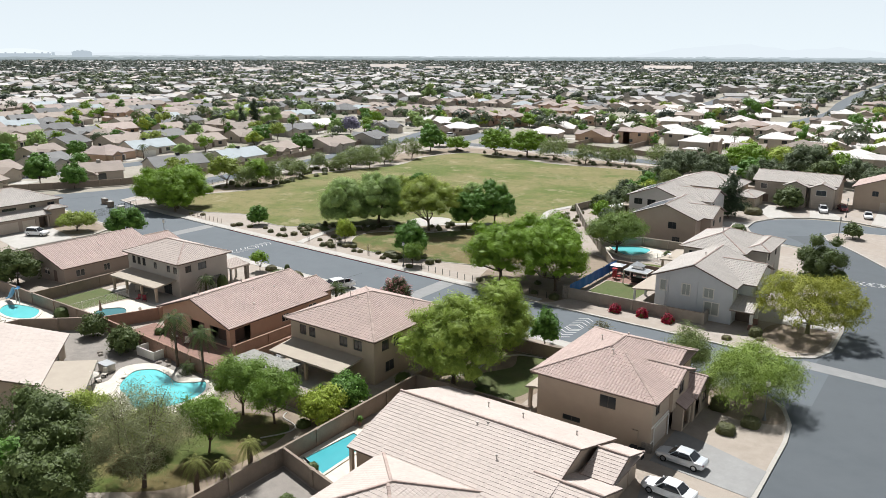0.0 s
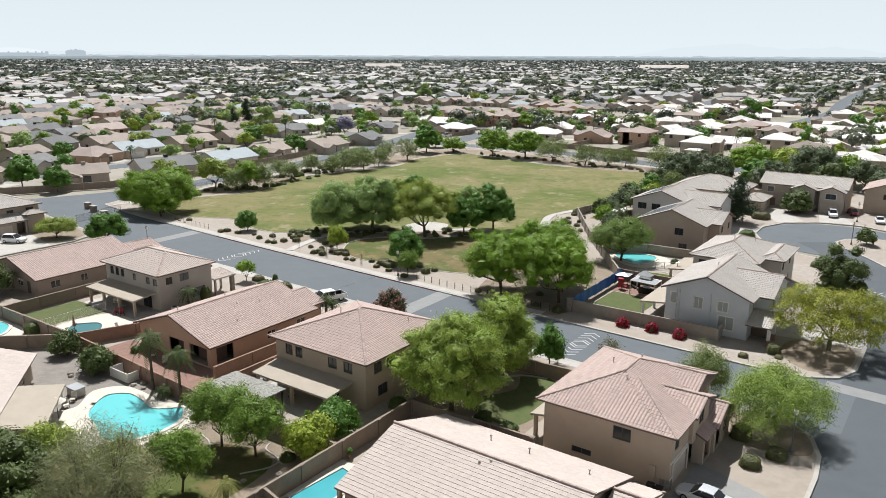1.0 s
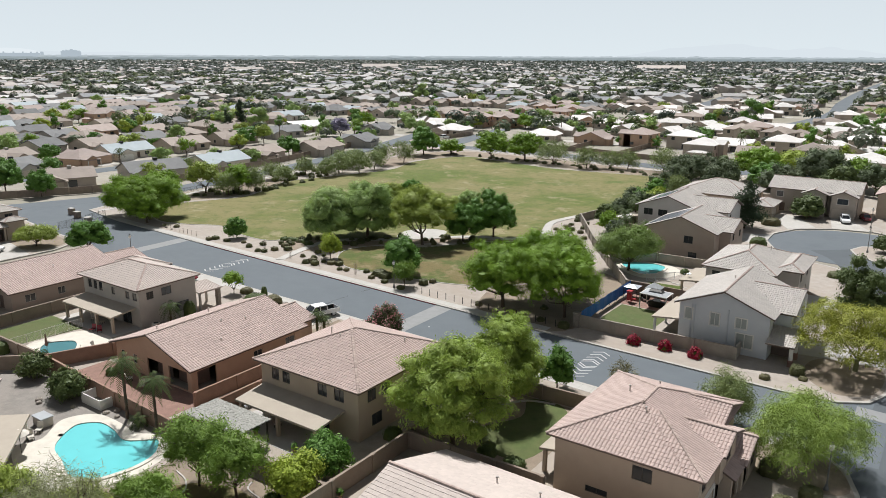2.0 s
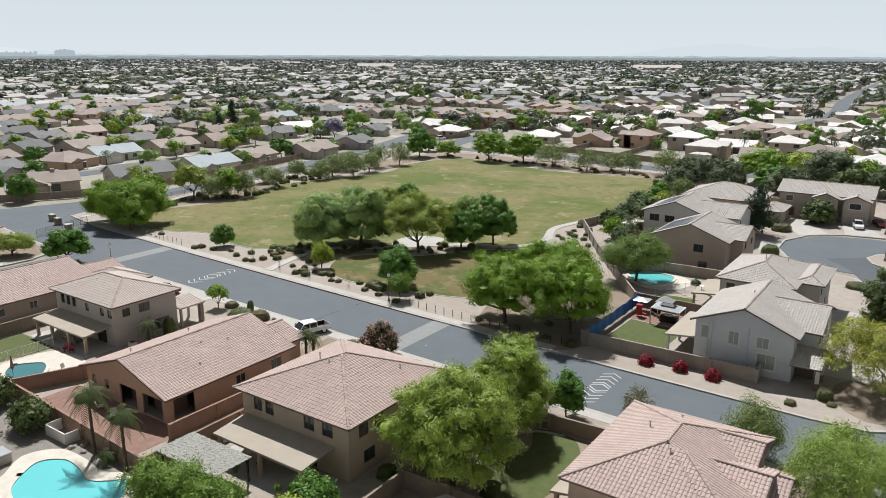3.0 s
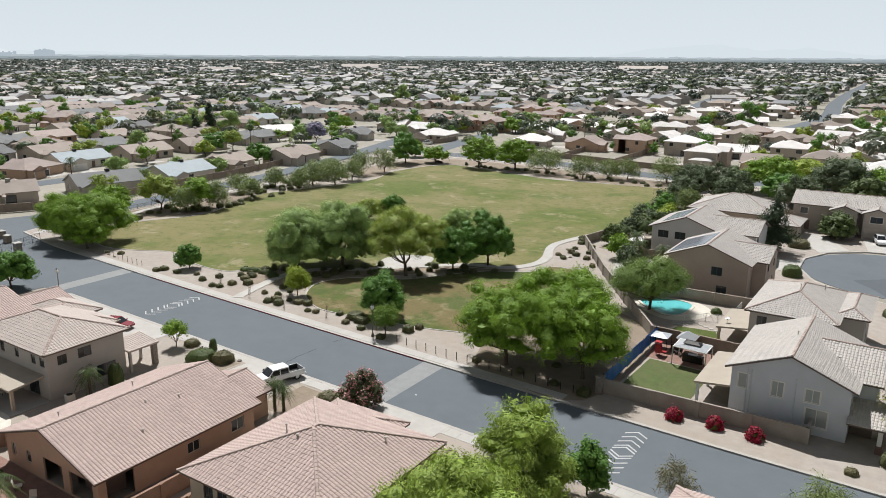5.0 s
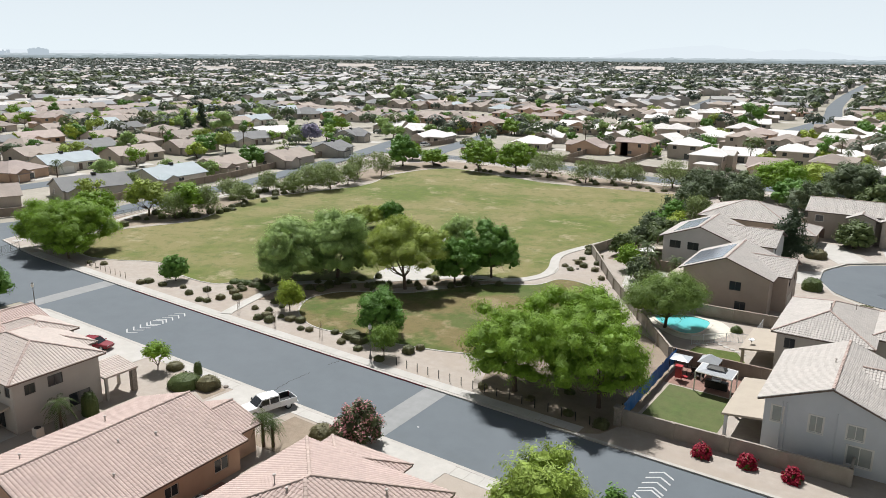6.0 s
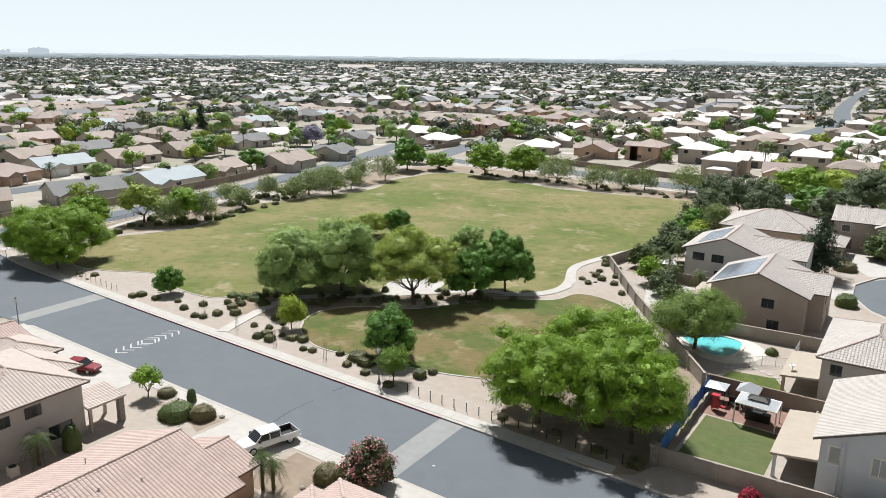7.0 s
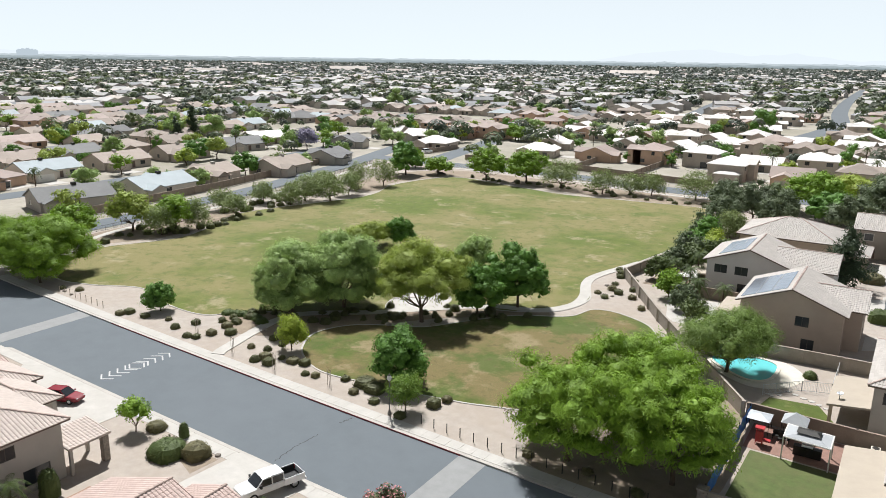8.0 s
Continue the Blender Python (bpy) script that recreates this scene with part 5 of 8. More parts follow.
def shrub(x, y, r, h, seed, mat, name="shrub", label="clipped round olive-green shrub", boxy=0.0, base=0.0, fine=False):
    rng = np.random.RandomState(seed)
    t = thing(name, x, y, base, label, "shrub", "shrubs in the gravel beds")
    k = int((130 if fine else 55) * r * r + 40)
    e = 2 + 6 * boxy
    u = rng.normal(0, 1, (k, 3))
    u[:, 2] = np.abs(u[:, 2])
    u /= (np.abs(u) ** e).sum(1)[:, None] ** (1 / e)
    c = np.array([x, y, base]) + u * np.array([r, r, h]) * rng.uniform(0.94, 1.02, (k, 1))
    c[:, 2] = np.maximum(c[:, 2], base + 0.08)
    v, f = leaf_arrays(rng, c, u, 10, 0.035, 0.08, 0.055, 0, 0.5) if fine else leaf_arrays(rng, c, u, 5, 0.07, 0.18, 0.13, 0, 0.5)
    leaf_object("foliage", v, f, mat, t)
    # the solid, uneven body beneath the leaves
    m = Mesh()
    rows, cols = 6, 14
    for j in range(rows + 1):
        for i in range(cols):
            a, b = 2 * math.pi * i / cols, 0.5 * math.pi * j / rows
            d = np.array([math.cos(a) * math.cos(b), math.sin(a) * math.cos(b), math.sin(b)])
            d = d / (np.abs(d) ** e).sum() ** (1 / e) * rng.uniform(0.90, 0.99)
            m.v.append((x + d[0] * r, y + d[1] * r, base + d[2] * h - (0.1 if j == 0 else 0)))
    m.f += [(j * cols + i, j * cols + (i + 1) % cols, (j + 1) * cols + (i + 1) % cols, (j + 1) * cols + i) for j in range(rows) for i in range(cols)]
    part("core", m, mat, t)
    return t


TREES_PARK = [
    ("mesquite", -43.0, 95.6, 10.2, 6.5), ("mesquite", -33.4, 97.0, 10.8, 5.5), ("mesquite", -38.8, 103.4, 11.6, 6.5), ("ash", -35.2, 126.0, 7.8, 5.4),
    ("round", -66.6, 100.8, 6.2, 3.4), ("thin_mesquite", -61.6, 95.1, 4.0, 1.6), ("round", -110.6, 101.2, 4.2, 2.0), ("lime", -83.9, 101.0, 4.4, 1.9), ("grey", -94.0, 111.6, 10.2, 6.4),
    ("grey", -89.6, 118.2, 11.0, 6.8), ("willow", -76.1, 119.5, 11.4, 6.6), ("round", -70.9, 126.4, 7.6, 3.8), ("round", -67.6, 133.1, 9.8, 4.7),
    ("round", -104.5, 153.4, 5.8, 2.9), ("willow", -109.5, 150.5, 4.8, 4.2), ("grey", -84.4, 148.7, 5.4, 3.5)]
TREES_WEST = [
    ("mesquite", -141.4, 101.6, 10.0, 7.6), ("mesquite", -138.6, 99.0, 6.8, 4.8), ("mesquite", -149.0, 101.4, 9.6, 6.0), ("mesquite", -160.6, 118.8, 7.4, 4.6), ("willow", -159.0, 130.8, 8.4, 4.9), ("mesquite", -152.9, 137.2, 7.4, 4.8),
    ("pale", -151.4, 132.4, 5.6, 3.1), ("pale", -148.9, 140.0, 6.8, 3.0), ("pale", -152.9, 154.3, 5.0, 2.9), ("pale", -161.3, 157.6, 5.0, 3.2),
    ("pale", -153.6, 178.6, 6.6, 4.8), ("pale", -148.4, 182.5, 7.2, 4.4), ("pale", -154.2, 201.6, 7.8, 3.6), ("pale", -151.8, 210.0, 7.8, 3.7),
    ("round", -158.9, 231.4, 10.4, 5.7), ("mesquite", -150.8, 238.0, 5.8, 4.6)]
TREES_BACK = [
    ("mesquite", -132.0, 237.0, 9.8, 6.0), ("mesquite", -120.0, 240.5, 9.8, 7.0), ("pale", -107.3, 238.0, 8.4, 5.8), ("pale", -93.8, 236.0, 7.0, 4.4),
    ("pale", -87.1, 240.4, 6.0, 4.1), ("pale", -81.6, 242.2, 6.0, 3.8), ("pale", -69.4, 242.6, 7.6, 5.3), ("eucalyptus", -56.6, 219.0, 8.4, 4.2),
    ("eucalyptus", -50.5, 221.0, 10.4, 4.8), ("eucalyptus", -45.2, 223.0, 8.0, 4.4), ("mesquite", -39.8, 240.5, 10.6, 7.8), ("round", -35.0, 230.5, 7.4, 5.4),
    ("lime", -33.0, 263.0, 7.6, 6.8), ("eucalyptus", -24.0, 251.6, 9.6, 6.4), ("eucalyptus", -22.0, 241.5, 11.2, 7.2), ("pine", -26.9, 173.2, 10.4, 4.4),
    ("privet", -17.8, 193.2, 5.2, 3.9), ("eucalyptus", -54.0, 206.0, 7.6, 4.0), ("round", -53.5, 190.5, 6.2, 3.0), ("lime", -50.5, 184.0, 5.0, 2.2), ("eucalyptus", -52.5, 172.5, 6.6, 3.4), ("round", -53.0, 178.0, 5.6, 2.8)]
TREES_BELT = [("eucalyptus", -30, 222, 8.5, 5.0), ("privet", -16, 229, 8.0, 5.0), ("eucalyptus", -8, 236, 9.0, 5.6), ("eucalyptus", 1, 232, 8.5, 5.2), ("privet", 9, 240, 8.0, 5.0), ("eucalyptus", -44, 212, 7.5, 4.0), ("eucalyptus", -60, 236, 7.6, 4.4), ("mesquite", -14, 246, 9.0, 6.0), ("eucalyptus", -3, 222, 7.0, 4.2), ("eucalyptus", 16, 226, 8.6, 5.0), ("privet", -48, 232, 8.2, 5.0)]
TREES_YARD = [("privet", 0.6, 166.9, 3.4, 1.9), ("privet", -50.5, 167.5, 5.5, 2.6), ("eucalyptus", -53.0, 166.0, 5.0, 2.4), ("privet", -47.5, 172.5, 6.0, 2.6), ("lime", -49.0, 176.0, 5.5, 2.4), ("eucalyptus", -46.0, 146.5, 4.0, 2.0), ("privet", -43.5, 142.5, 3.6, 1.9), ("mesquite", -49.8, 151.5, 4.4, 2.2), ("privet", -54.2, 160.5, 4.4, 2.2), ("pale", -51.0, 200.0, 6.0, 3.4), ("eucalyptus", -55.5, 196.0, 6.0, 3.2)]
TREES_STREET = [
    ("paloverde", 4.1, 100.2, 8.0, 6.6), ("privet", 2.6, 118.0, 9.8, 3.5), ("feather", 3.3, 73.4, 5.9, 5.2), ("pale", -5.0, 77.0, 5.8, 2.5),
    ("bare", -16.5, 84.9 - 7.5, 3.8, 1.6), ("round", -23.3, 74.6, 4.9, 1.8), ("acacia", -25.7, 56.8, 11.2, 6.0), ("acacia", -26.4, 68.4, 9.6, 4.5),
    ("thin_mesquite", -40.0, 37.9, 6.2, 2.9), ("thin_mesquite", -35.8, 38.6, 6.0, 2.7), ("thin_mesquite", -36.5, 30.8, 5.8, 2.4), ("privet", -44.6, 19.0, 8.4, 4.6),
    ("wispy", -36.2, 23.6, 9.2, 4.6), ("round", -42.4, 14.6, 6.4, 2.4), ("privet", -74.9, 41.2, 2.9, 1.7), ("privet", -66.5, 40.6, 3.1, 2.0),
    ("round", -32.4, 46.3, 3.3, 2.1), ("lime", -32.0, 41.9, 3.4, 2.4), ("oleander", -50.1, 76.4, 3.9, 2.2), ("privet", -107.4, 46.6, 6.4, 3.6)]
TREES_GARDENS = [("grey", -230, 78, 9, 4.6), ("round", -247, 108, 8, 4.2), ("round", -222, 108, 7, 3.6), ("grey", -262, 112, 9, 4.8), ("grey", -275, 134, 9, 4.6), ("round", -254, 138, 6, 3.4), ("round", -206, 100, 7.5, 4.0), ("round", -190.5, 102, 7.0, 3.4), ("grey", -222, 88, 8, 4.2), ("round", -199.2, 200.2, 7.0, 4.2), ("willow", -236.5, 221, 7.5, 4.2), ("round", -238.5, 212.5, 7.0, 4.2), ("grey", -235, 206, 5.0, 2.6),
                 ("grey", -264, 198, 8.0, 3.8), ("round", -312, 207, 7.5, 4.4), ("round", -286, 174, 5.6, 3.0), ("grey", -212, 176, 4.0, 2.2), ("pale", -193, 150, 4.4, 2.6), ("pale", -158, 190, 6, 3.6), ("pale", -160, 170, 5.6, 3.2), ("pale", -152.5, 172, 5.4, 3.2), ("pale", -150, 192, 6.2, 3.6), ("mesquite", -166, 247, 6.4, 4.0), ("grey", -236, 259, 7.0, 4.4), ("grey", -209, 258, 5.0, 3.4), ("round", -196, 318, 4.6, 3.0), ("mesquite", -179, 350, 6.4, 6.4)]
TREES_AFAR = [("round", -87, 428, 14, 7.0), ("lime", -110, 375, 6.5, 4.4), ("round", -86, 342, 7.0, 4.6), ("grey", -359, 497, 15, 6.5), ("pine", -300, 262, 14, 3.6), ("grey", -308, 258, 12, 5.6), ("grey", -292, 268, 11, 5.4), ("mesquite", -250, 305, 10, 5.2), ("round", -262, 312, 7, 5.0), ("mesquite", -322, 268, 7, 6.0), ("lime", -340, 290, 7, 6.0), ("grey", -215, 300, 9.5, 5.4), ("grey", -181, 278 + 96, 8, 4.6), ("round", -130, 372, 6, 4.0), ("grey", -158, 286, 6, 3.4)]
TREES_CORNER = [("round", -124.8, 81.2 - 4, 6.0, 3.7), ("willow", -137.4, 73.4, 4.0, 3.6), ("sapling", -81.5, 76.2, 3.4, 1.5), ("privet", -38.8, 16.6, 7.2, 3.8), ("willow", -41.5, 27.5, 4.4, 2.6), ("willow", -47.5, 24.5, 5.2, 3.0)]
seed = 10
for group in (TREES_STREET, TREES_PARK, TREES_CORNER, TREES_WEST, TREES_BACK, TREES_BELT, TREES_YARD, TREES_GARDENS):
    for kind, x, y, h, r in group:
        seed += 1
        far = 0.55 if group in (TREES_GARDENS, TREES_WEST, TREES_BACK, TREES_BELT, TREES_YARD) and y > 103 else 1.0
        tree(kind, x, y, h, r, seed, far)
for i, (x, y, h, r) in enumerate([(-56.7, 41.6, 6.6, 2.4), (-51.4, 41.5, 5.9, 2.1), (-77.3, 61.6, 3.0, 1.9), (-57.4, 70.5, 3.3, 1.7), (-56.6, 71.0, 2.7, 1.5), (-54.2, 41.2, 1.0, 1.5), (-48.5, 163.5, 5.0, 2.4), (-51.5, 160.0, 4.2, 2.2), (-47.5, 154.5, 4.6, 2.3), (-45.0, 149.0, 4.4, 2.3), (-41.5, 151.5, 3.4, 2.0)]):
    palm(x, y, h, r, 50 + i)
for i, (x, y, h, r) in enumerate([(-29.6, 30.2, 3.7, 1.35), (-29.7, 27.2, 3.0, 1.2), (-31.6, 25.8, 3.2, 1.45)]):
    palm(x, y, h, r, 80 + i, "yucca", "yucca_plant", "spiky yellow-green yucca plant on a short trunk")

# clipped shrubs and grasses in the park bed
BED = [(-114.0, 96.8), (-113.5, 98.0), (-110.1, 98.2), (-106.3, 99.3), (-102.8, 97.7), (-101.8, 100.4), (-96.8, 98.9), (-98.8, 96.5), (-97.4, 96.8), (-97.2, 102.0), (-94.8, 100.5), (-86.4, 99.2), (-88.8, 98.6), (-88.4, 102.3), (-82.9, 98.2),
       (-80.9, 98.1), (-86.0, 101.4), (-85.2, 95.8), (-84.6, 97.0), (-79.2, 98.4), (-77.1, 96.2), (-75.7, 96.4), (-86.3, 106.2), (-72.1, 97.7), (-69.1, 95.5), (-65.7, 94.9), (-61.3, 93.7), (-59.2, 99.7), (-59.8, 97.9), (-132.6, 99.2), (-129.5, 100.2), (-63.2, 98.6), (-83.0, 96.0)]
BED_EAST = [(-60.2, 147.2), (-60.2, 158.0), (-62.0, 162.4), (-58.8, 150.2), (-58.3, 145.4), (-55.7, 151.6), (-51.5, 143.0), (-57.0, 156.0), (-59.5, 153.5), (-54.5, 147.5), (-57.2, 148.8), (-60.8, 160.2), (-40.5, 94.5), (-35.5, 93.6), (-31.5, 93.0), (-46.5, 94.2), (-37.5, 98.5)]
random.seed(11)
for i, (x, y) in enumerate(BED + BED_EAST):
    r = random.uniform(0.46, 0.74)
    box_ = random.choice([0, 0.9, 0.9, 0.9])
    shrub(x, y, r, r * random.uniform(0.9, 1.25), 200 + i, LEAF["shrub" if i % 3 else "olive"], boxy=box_, fine=i < len(BED), label="clipped boxy dark olive shrub" if box_ else "round olive-green desert shrub")
for i in range(46):
    k = random.random()
    x, y = -100 + 34 * k + random.uniform(-2, 2), 106 + 24 * k + random.uniform(-3.5, 3.5)
    shrub(x, y, random.uniform(0.4, 0.9), random.uniform(0.5, 1.0), 300 + i, LEAF["shrub"], label="dark clipped shrub under the park trees")
for i in range(60):
    k = i / 60
    if k < 0.5:
        q = k * 2
        x, y = -158 + 8 * math.sin(q * 5) + random.uniform(-2.5, 2.5), 122 + 90 * q + random.uniform(-3, 3)
    else:
        q = k * 2 - 1
        x, y = -140 + 82 * q + random.uniform(-2, 2), 241 - 6 * q + random.uniform(-3, 3)
    shrub(x, y, random.uniform(0.6, 1.1), random.uniform(0.6, 1.1), 400 + i, LEAF["shrub"], label="dark clipped shrub beside the lawn")
shrub(-69.3, 97.9, 1.15, 0.95, 480, LEAF["shrub"], label="low dark clipped hedge beside the lamp", boxy=0.6, fine=True)
shrub(-67.4, 97.4, 1.15, 0.90, 481, LEAF["shrub"], label="low dark clipped hedge beside the lamp", boxy=0.6, fine=True)
for i, (x, y) in enumerate([(-158.5, 155.6), (-155.9, 159.5), (-156.1, 161.6), (-160.4, 166.7), (-160.3, 169.0), (-156.3, 168.9), (-157.5, 175.6), (-162.4, 176.7), (-163.5, 179.8), (-159.0, 184.3), (-158.6, 186.0), (-154.9, 117.8), (-154.1, 121.1), (-149.9, 135.1), (-148.7, 136.2), (-149.8, 141.2), (-148.0, 142.5), (-159.3, 133.0), (-152.0, 133.2), (-148.5, 144.8)]):
    shrub(x, y, 0.8, 1.05, 430 + i, LEAF["shrub"], label="dark boxy clipped shrub in the road bed", boxy=0.9)
# hedge mound at the lawn corner
for i in range(7):
    shrub(-101.5 + i * 1.15, 106.0 + 0.62 * i - 0.1 * i * i, 0.95, 0.62, 500 + i, LEAF["privet"], "hedge_bush", "low dark green hedge at the lawn edge")
# front yards
for i, (x, y, r, h, k, tx) in enumerate([(3.0, 64.6, 0.95, 0.95, "shrub", "round clipped dark shrub on pale gravel"), (4.7, 67.6, 0.95, 0.95, "shrub", "round clipped dark shrub on pale gravel"), (0.9, 69.6, 1.0, 1.5, "shrub", "tall dark shrub beside the porch"),
                                        (-80.2, 78.3 - 0.6, 0.95, 0.85, "olive", "round yellow-green clipped shrub"), (-75.1, 75.1, 1.75, 1.4, "privet", "wide clipped green shrub"), (-72.6, 76.4, 1.25, 1.35, "olive", "round clipped olive shrub"), (-76.6, 78.2, 0.45, 1.6, "privet", "slim upright green shrub"),
                                        (-53.6, 74.9, 1.3, 1.5, "olive", "dry olive shrub on gravel"), (-1.5, 95.0, 0.9, 1.2, "shrub", "dark shrub beside the porch"), (-0.6, 93.6, 0.5, 0.4, "olive", "small dry grass tuft"), (-4.4, 91.4, 0.6, 0.5, "olive", "small green shrub on gravel"),
                                        (-77.6, 65.0, 0.8, 2.6, "privet", "upright dark green shrub by the house corner"), (-31.4, 54.6, 0.9, 1.1, "privet", "leafy green shrub by the wall"), (-22.0, 57.2, 0.9, 1.0, "privet", "leafy green shrub by the wall"), (-18.6, 56.4, 1.1, 1.2, "privet", "leafy green shrub by the wall"),
                                        (-24.2, 29.5, 0.6, 0.7, "privet", "small green shrub by the wall"), (-26.0, 34.4, 0.5, 0.8, "privet", "small green shrub by the wall"), (-9.0, 137.0, 0.6, 0.6, "olive", "small shrub on gravel"), (-20.5, 158.0, 1.6, 1.9, "privet", "round clipped dark green shrub"), (-12.0, 150.4, 1.2, 0.8, "shrub", "low clipped green shrub"), (-4.0, 143.5, 1.6, 0.9, "shrub", "low clipped green hedge shrub"), (-23.0, 181.0, 2.0, 1.6, "olive", "grey-green shrub on gravel"), (-26.0, 184.5, 1.8, 1.4, "shrub", "dark shrub on gravel"),
                                        (-33.0, 40.0, 0.7, 0.7, "privet", "small green garden shrub"), (-68.5, 47.0, 0.6, 0.8, "privet", "small green garden shrub"), (-86.2, 43.0, 1.2, 1.4, "privet", "leafy green shrub by the wall")]):
    shrub(x, y, r, h, 600 + i, LEAF[k], label=tx, fine=True, boxy=0.25)
for i, (x, y) in enumerate([(-21.3, 93.0), (-17.2, 93.4), (-13.2, 93.2)]):
    t = shrub(x, y, 0.72, 1.0, 700 + i, LEAF["round"], "bougainvillea_bush", "bougainvillea bush covered in red flowers")
    rng = np.random.RandomState(i)
    u = rng.normal(0, 1, (120, 3))
    u[:, 2] = np.abs(u[:, 2])
    u /= np.linalg.norm(u, axis=1)[:, None]
    v, f = leaf_arrays(rng, np.array([x, y, 0]) + u * np.array([0.80, 0.80, 1.08]) * rng.uniform(0.8, 1.2, (120, 1)), u, 12, 0.09, 0.15, 0.13)
    leaf_object("blossom", v, f, BLOOM_RED, t, "deep red flowers")

# ---- yard walls, pools and yard things ----
PIERS = set()


def yard_wall(points, height, mat, label, name="yard_wall", thick=0.2):
    """A block wall on a line of points, with a cap course and panels between piers."""
    t = thing(name, *points[0], 0, label, "wall", kind="structure")
    for a, b in zip(points, points[1:]):
        a_, b_ = Vector(a), Vector(b)
        d = (b_ - a_).normalized()
        nrm = Vector((-d.y, d.x)) * thick / 2
        e0, e1 = a_ - d * 0.1, b_ + d * 0.1
        part("wall_panel", Mesh().prism([tuple(e0 - nrm), tuple(e1 - nrm), tuple(e1 + nrm), tuple(e0 + nrm)], -0.1, height - 0.1), mat, t)
        nn = nrm * 1.25
        part("wall_cap", Mesh().prism([tuple(e0 - nn), tuple(e1 - nn), tuple(e1 + nn), tuple(e0 + nn)], height - 0.1, height), mat, t)
        n = int((b_ - a_).length / 4.8)
        for i in range(n + 1):
            c = a_ + (b_ - a_) * (i / max(1, n))
            if (round(c.x, 1), round(c.y, 1)) in PIERS:
                continue
            PIERS.add((round(c.x, 1), round(c.y, 1)))
            part("pier", Mesh().box(c.x - 0.21, c.x + 0.21, c.y - 0.21, c.y + 0.21, -0.1, height - 0.02), mat, t)
    return t


yard_wall([(-29.0, 22.0), (-29.0, 54.0), (-14.6, 54.4)], 1.85, BLOCK, "tan concrete block wall between yards")
yard_wall([(-29.0, 33.6), (-19.2, 31.5)], 1.8, BLOCK, "tan concrete block wall beside the lap pool")
yard_wall([(-49.6, 42.0), (-49.6, 47.0), (-49.8, 66.0)], 1.8, BLOCK_PINK, "reddish block wall between yards")
yard_wall([(-49.6, 42.0), (-29.2, 42.6)], 1.8, BLOCK, "tan block wall at the rear of the yard")
yard_wall([(-49.6, 42.0), (-76.6, 43.4)], 1.8, BLOCK_PINK, "reddish block wall behind the peach house")
yard_wall([(-53.2, 47.6), (-53.0, 64.5)], 1.7, BLOCK_PINK, "reddish block wall along the side yard")
yard_wall([(-76.6, 43.4), (-73.6, 50.6), (-73.3, 66.0)], 1.8, BLOCK_PINK, "reddish block wall between yards")
yard_wall([(-76.6, 43.4), (-95.5, 43.2), (-119.0, 43.6)], 1.8, BLOCK, "tan block wall along the yards")
yard_wall([(-95.5, 43.2), (-95.8, 60.0), (-96.0, 68.0)], 1.8, BLOCK, "tan block wall between yards")
yard_wall([(-77.2, 42.8), (-84.8, 36.2), (-86.5, 20)], 1.8, BLOCK, "tan block wall around the pool yard")
yard_wall([(-29.3, 54.2), (-29.6, 70.8), (-17.4, 71.4), (-14.5, 71.2)], 1.7, BLOCK, "tan block wall along the side yard")
yard_wall([(-30.0, 94.6), (-8.8, 95.0), (-8.8, 97.3)], 1.8, BLOCK_GREY, "grey-tan block wall along the street")
yard_wall([(-30.4, 114.4), (-20.2, 114.1), (-16.5, 114.1)], 1.9, BLOCK, "brown block wall between yards")
yard_wall([(-31.0, 114.6), (-47.9, 139.5), (-59.6, 158.5)], 1.9, BLOCK_GREY, "long pale block wall along the park")
yard_wall([(-40.5, 128.8), (-33.0, 134.2), (-23.0, 134.6), (-20.0, 134.6)], 1.8, BLOCK_GREY, "pale block wall between yards")
yard_wall([(-59.6, 158.5), (-55.0, 185.0), (-50.5, 208.0), (-28, 211)], 1.8, BLOCK_GREY, "pale block wall along the park")
yard_wall([(-51.0, 154.8), (-26.5, 154.8)], 1.8, BLOCK, "tan block wall between yards")

# blue tarp fence with a stone pillar
t = thing("tarp_fence", -30.2, 95.0, 0, "bright blue tarpaulin screen on a yard fence", "fence")
m = Mesh()
n = 28
for i in range(n + 1):
    k = i / n
    for z in (0.3, 2.0):
        m.v.append((-30.1 + 0.05 * math.sin(i * 1.7), 95.6 + 18.6 * k, z + 0.05 * math.sin(i * 0.9)))
for i in range(n):
    m.f += [(2 * i, 2 * i + 2, 2 * i + 3, 2 * i + 1)]
k = len(m.v)
m.v += [(x - 0.03, y, z) for x, y, z in m.v]
m.f += [tuple(j + k for j in reversed(f)) for f in list(m.f)]
part("tarp", m, TARP, t)
for i in range(8):
    part("post", Mesh().tube([(-30.22, 95.4 + 2.66 * i, -0.1), (-30.22, 95.4 + 2.66 * i, 2.05)], [0.04, 0.04], 6), DARK, t)
m = Mesh()
random.seed(5)
for r in range(10):
    for q in range(3):
        w = 0.2
        m.box(-30.6 + q * w * 1.35 + random.uniform(0, 0.03), -30.6 + q * w * 1.35 + 0.24 + random.uniform(0, 0.04), 94.0 - random.uniform(0, 0.04), 94.75, r * 0.21 - 0.05, r * 0.21 + 0.15)
m.box(-30.58, -29.82, 94.03, 94.72, -0.1, 2.05)
m.box(-30.68, -29.72, 93.9, 94.82, 2.05, 2.17)
single("stone_pillar", m, STONE, "stacked stone pillar at the wall end", "pillar")


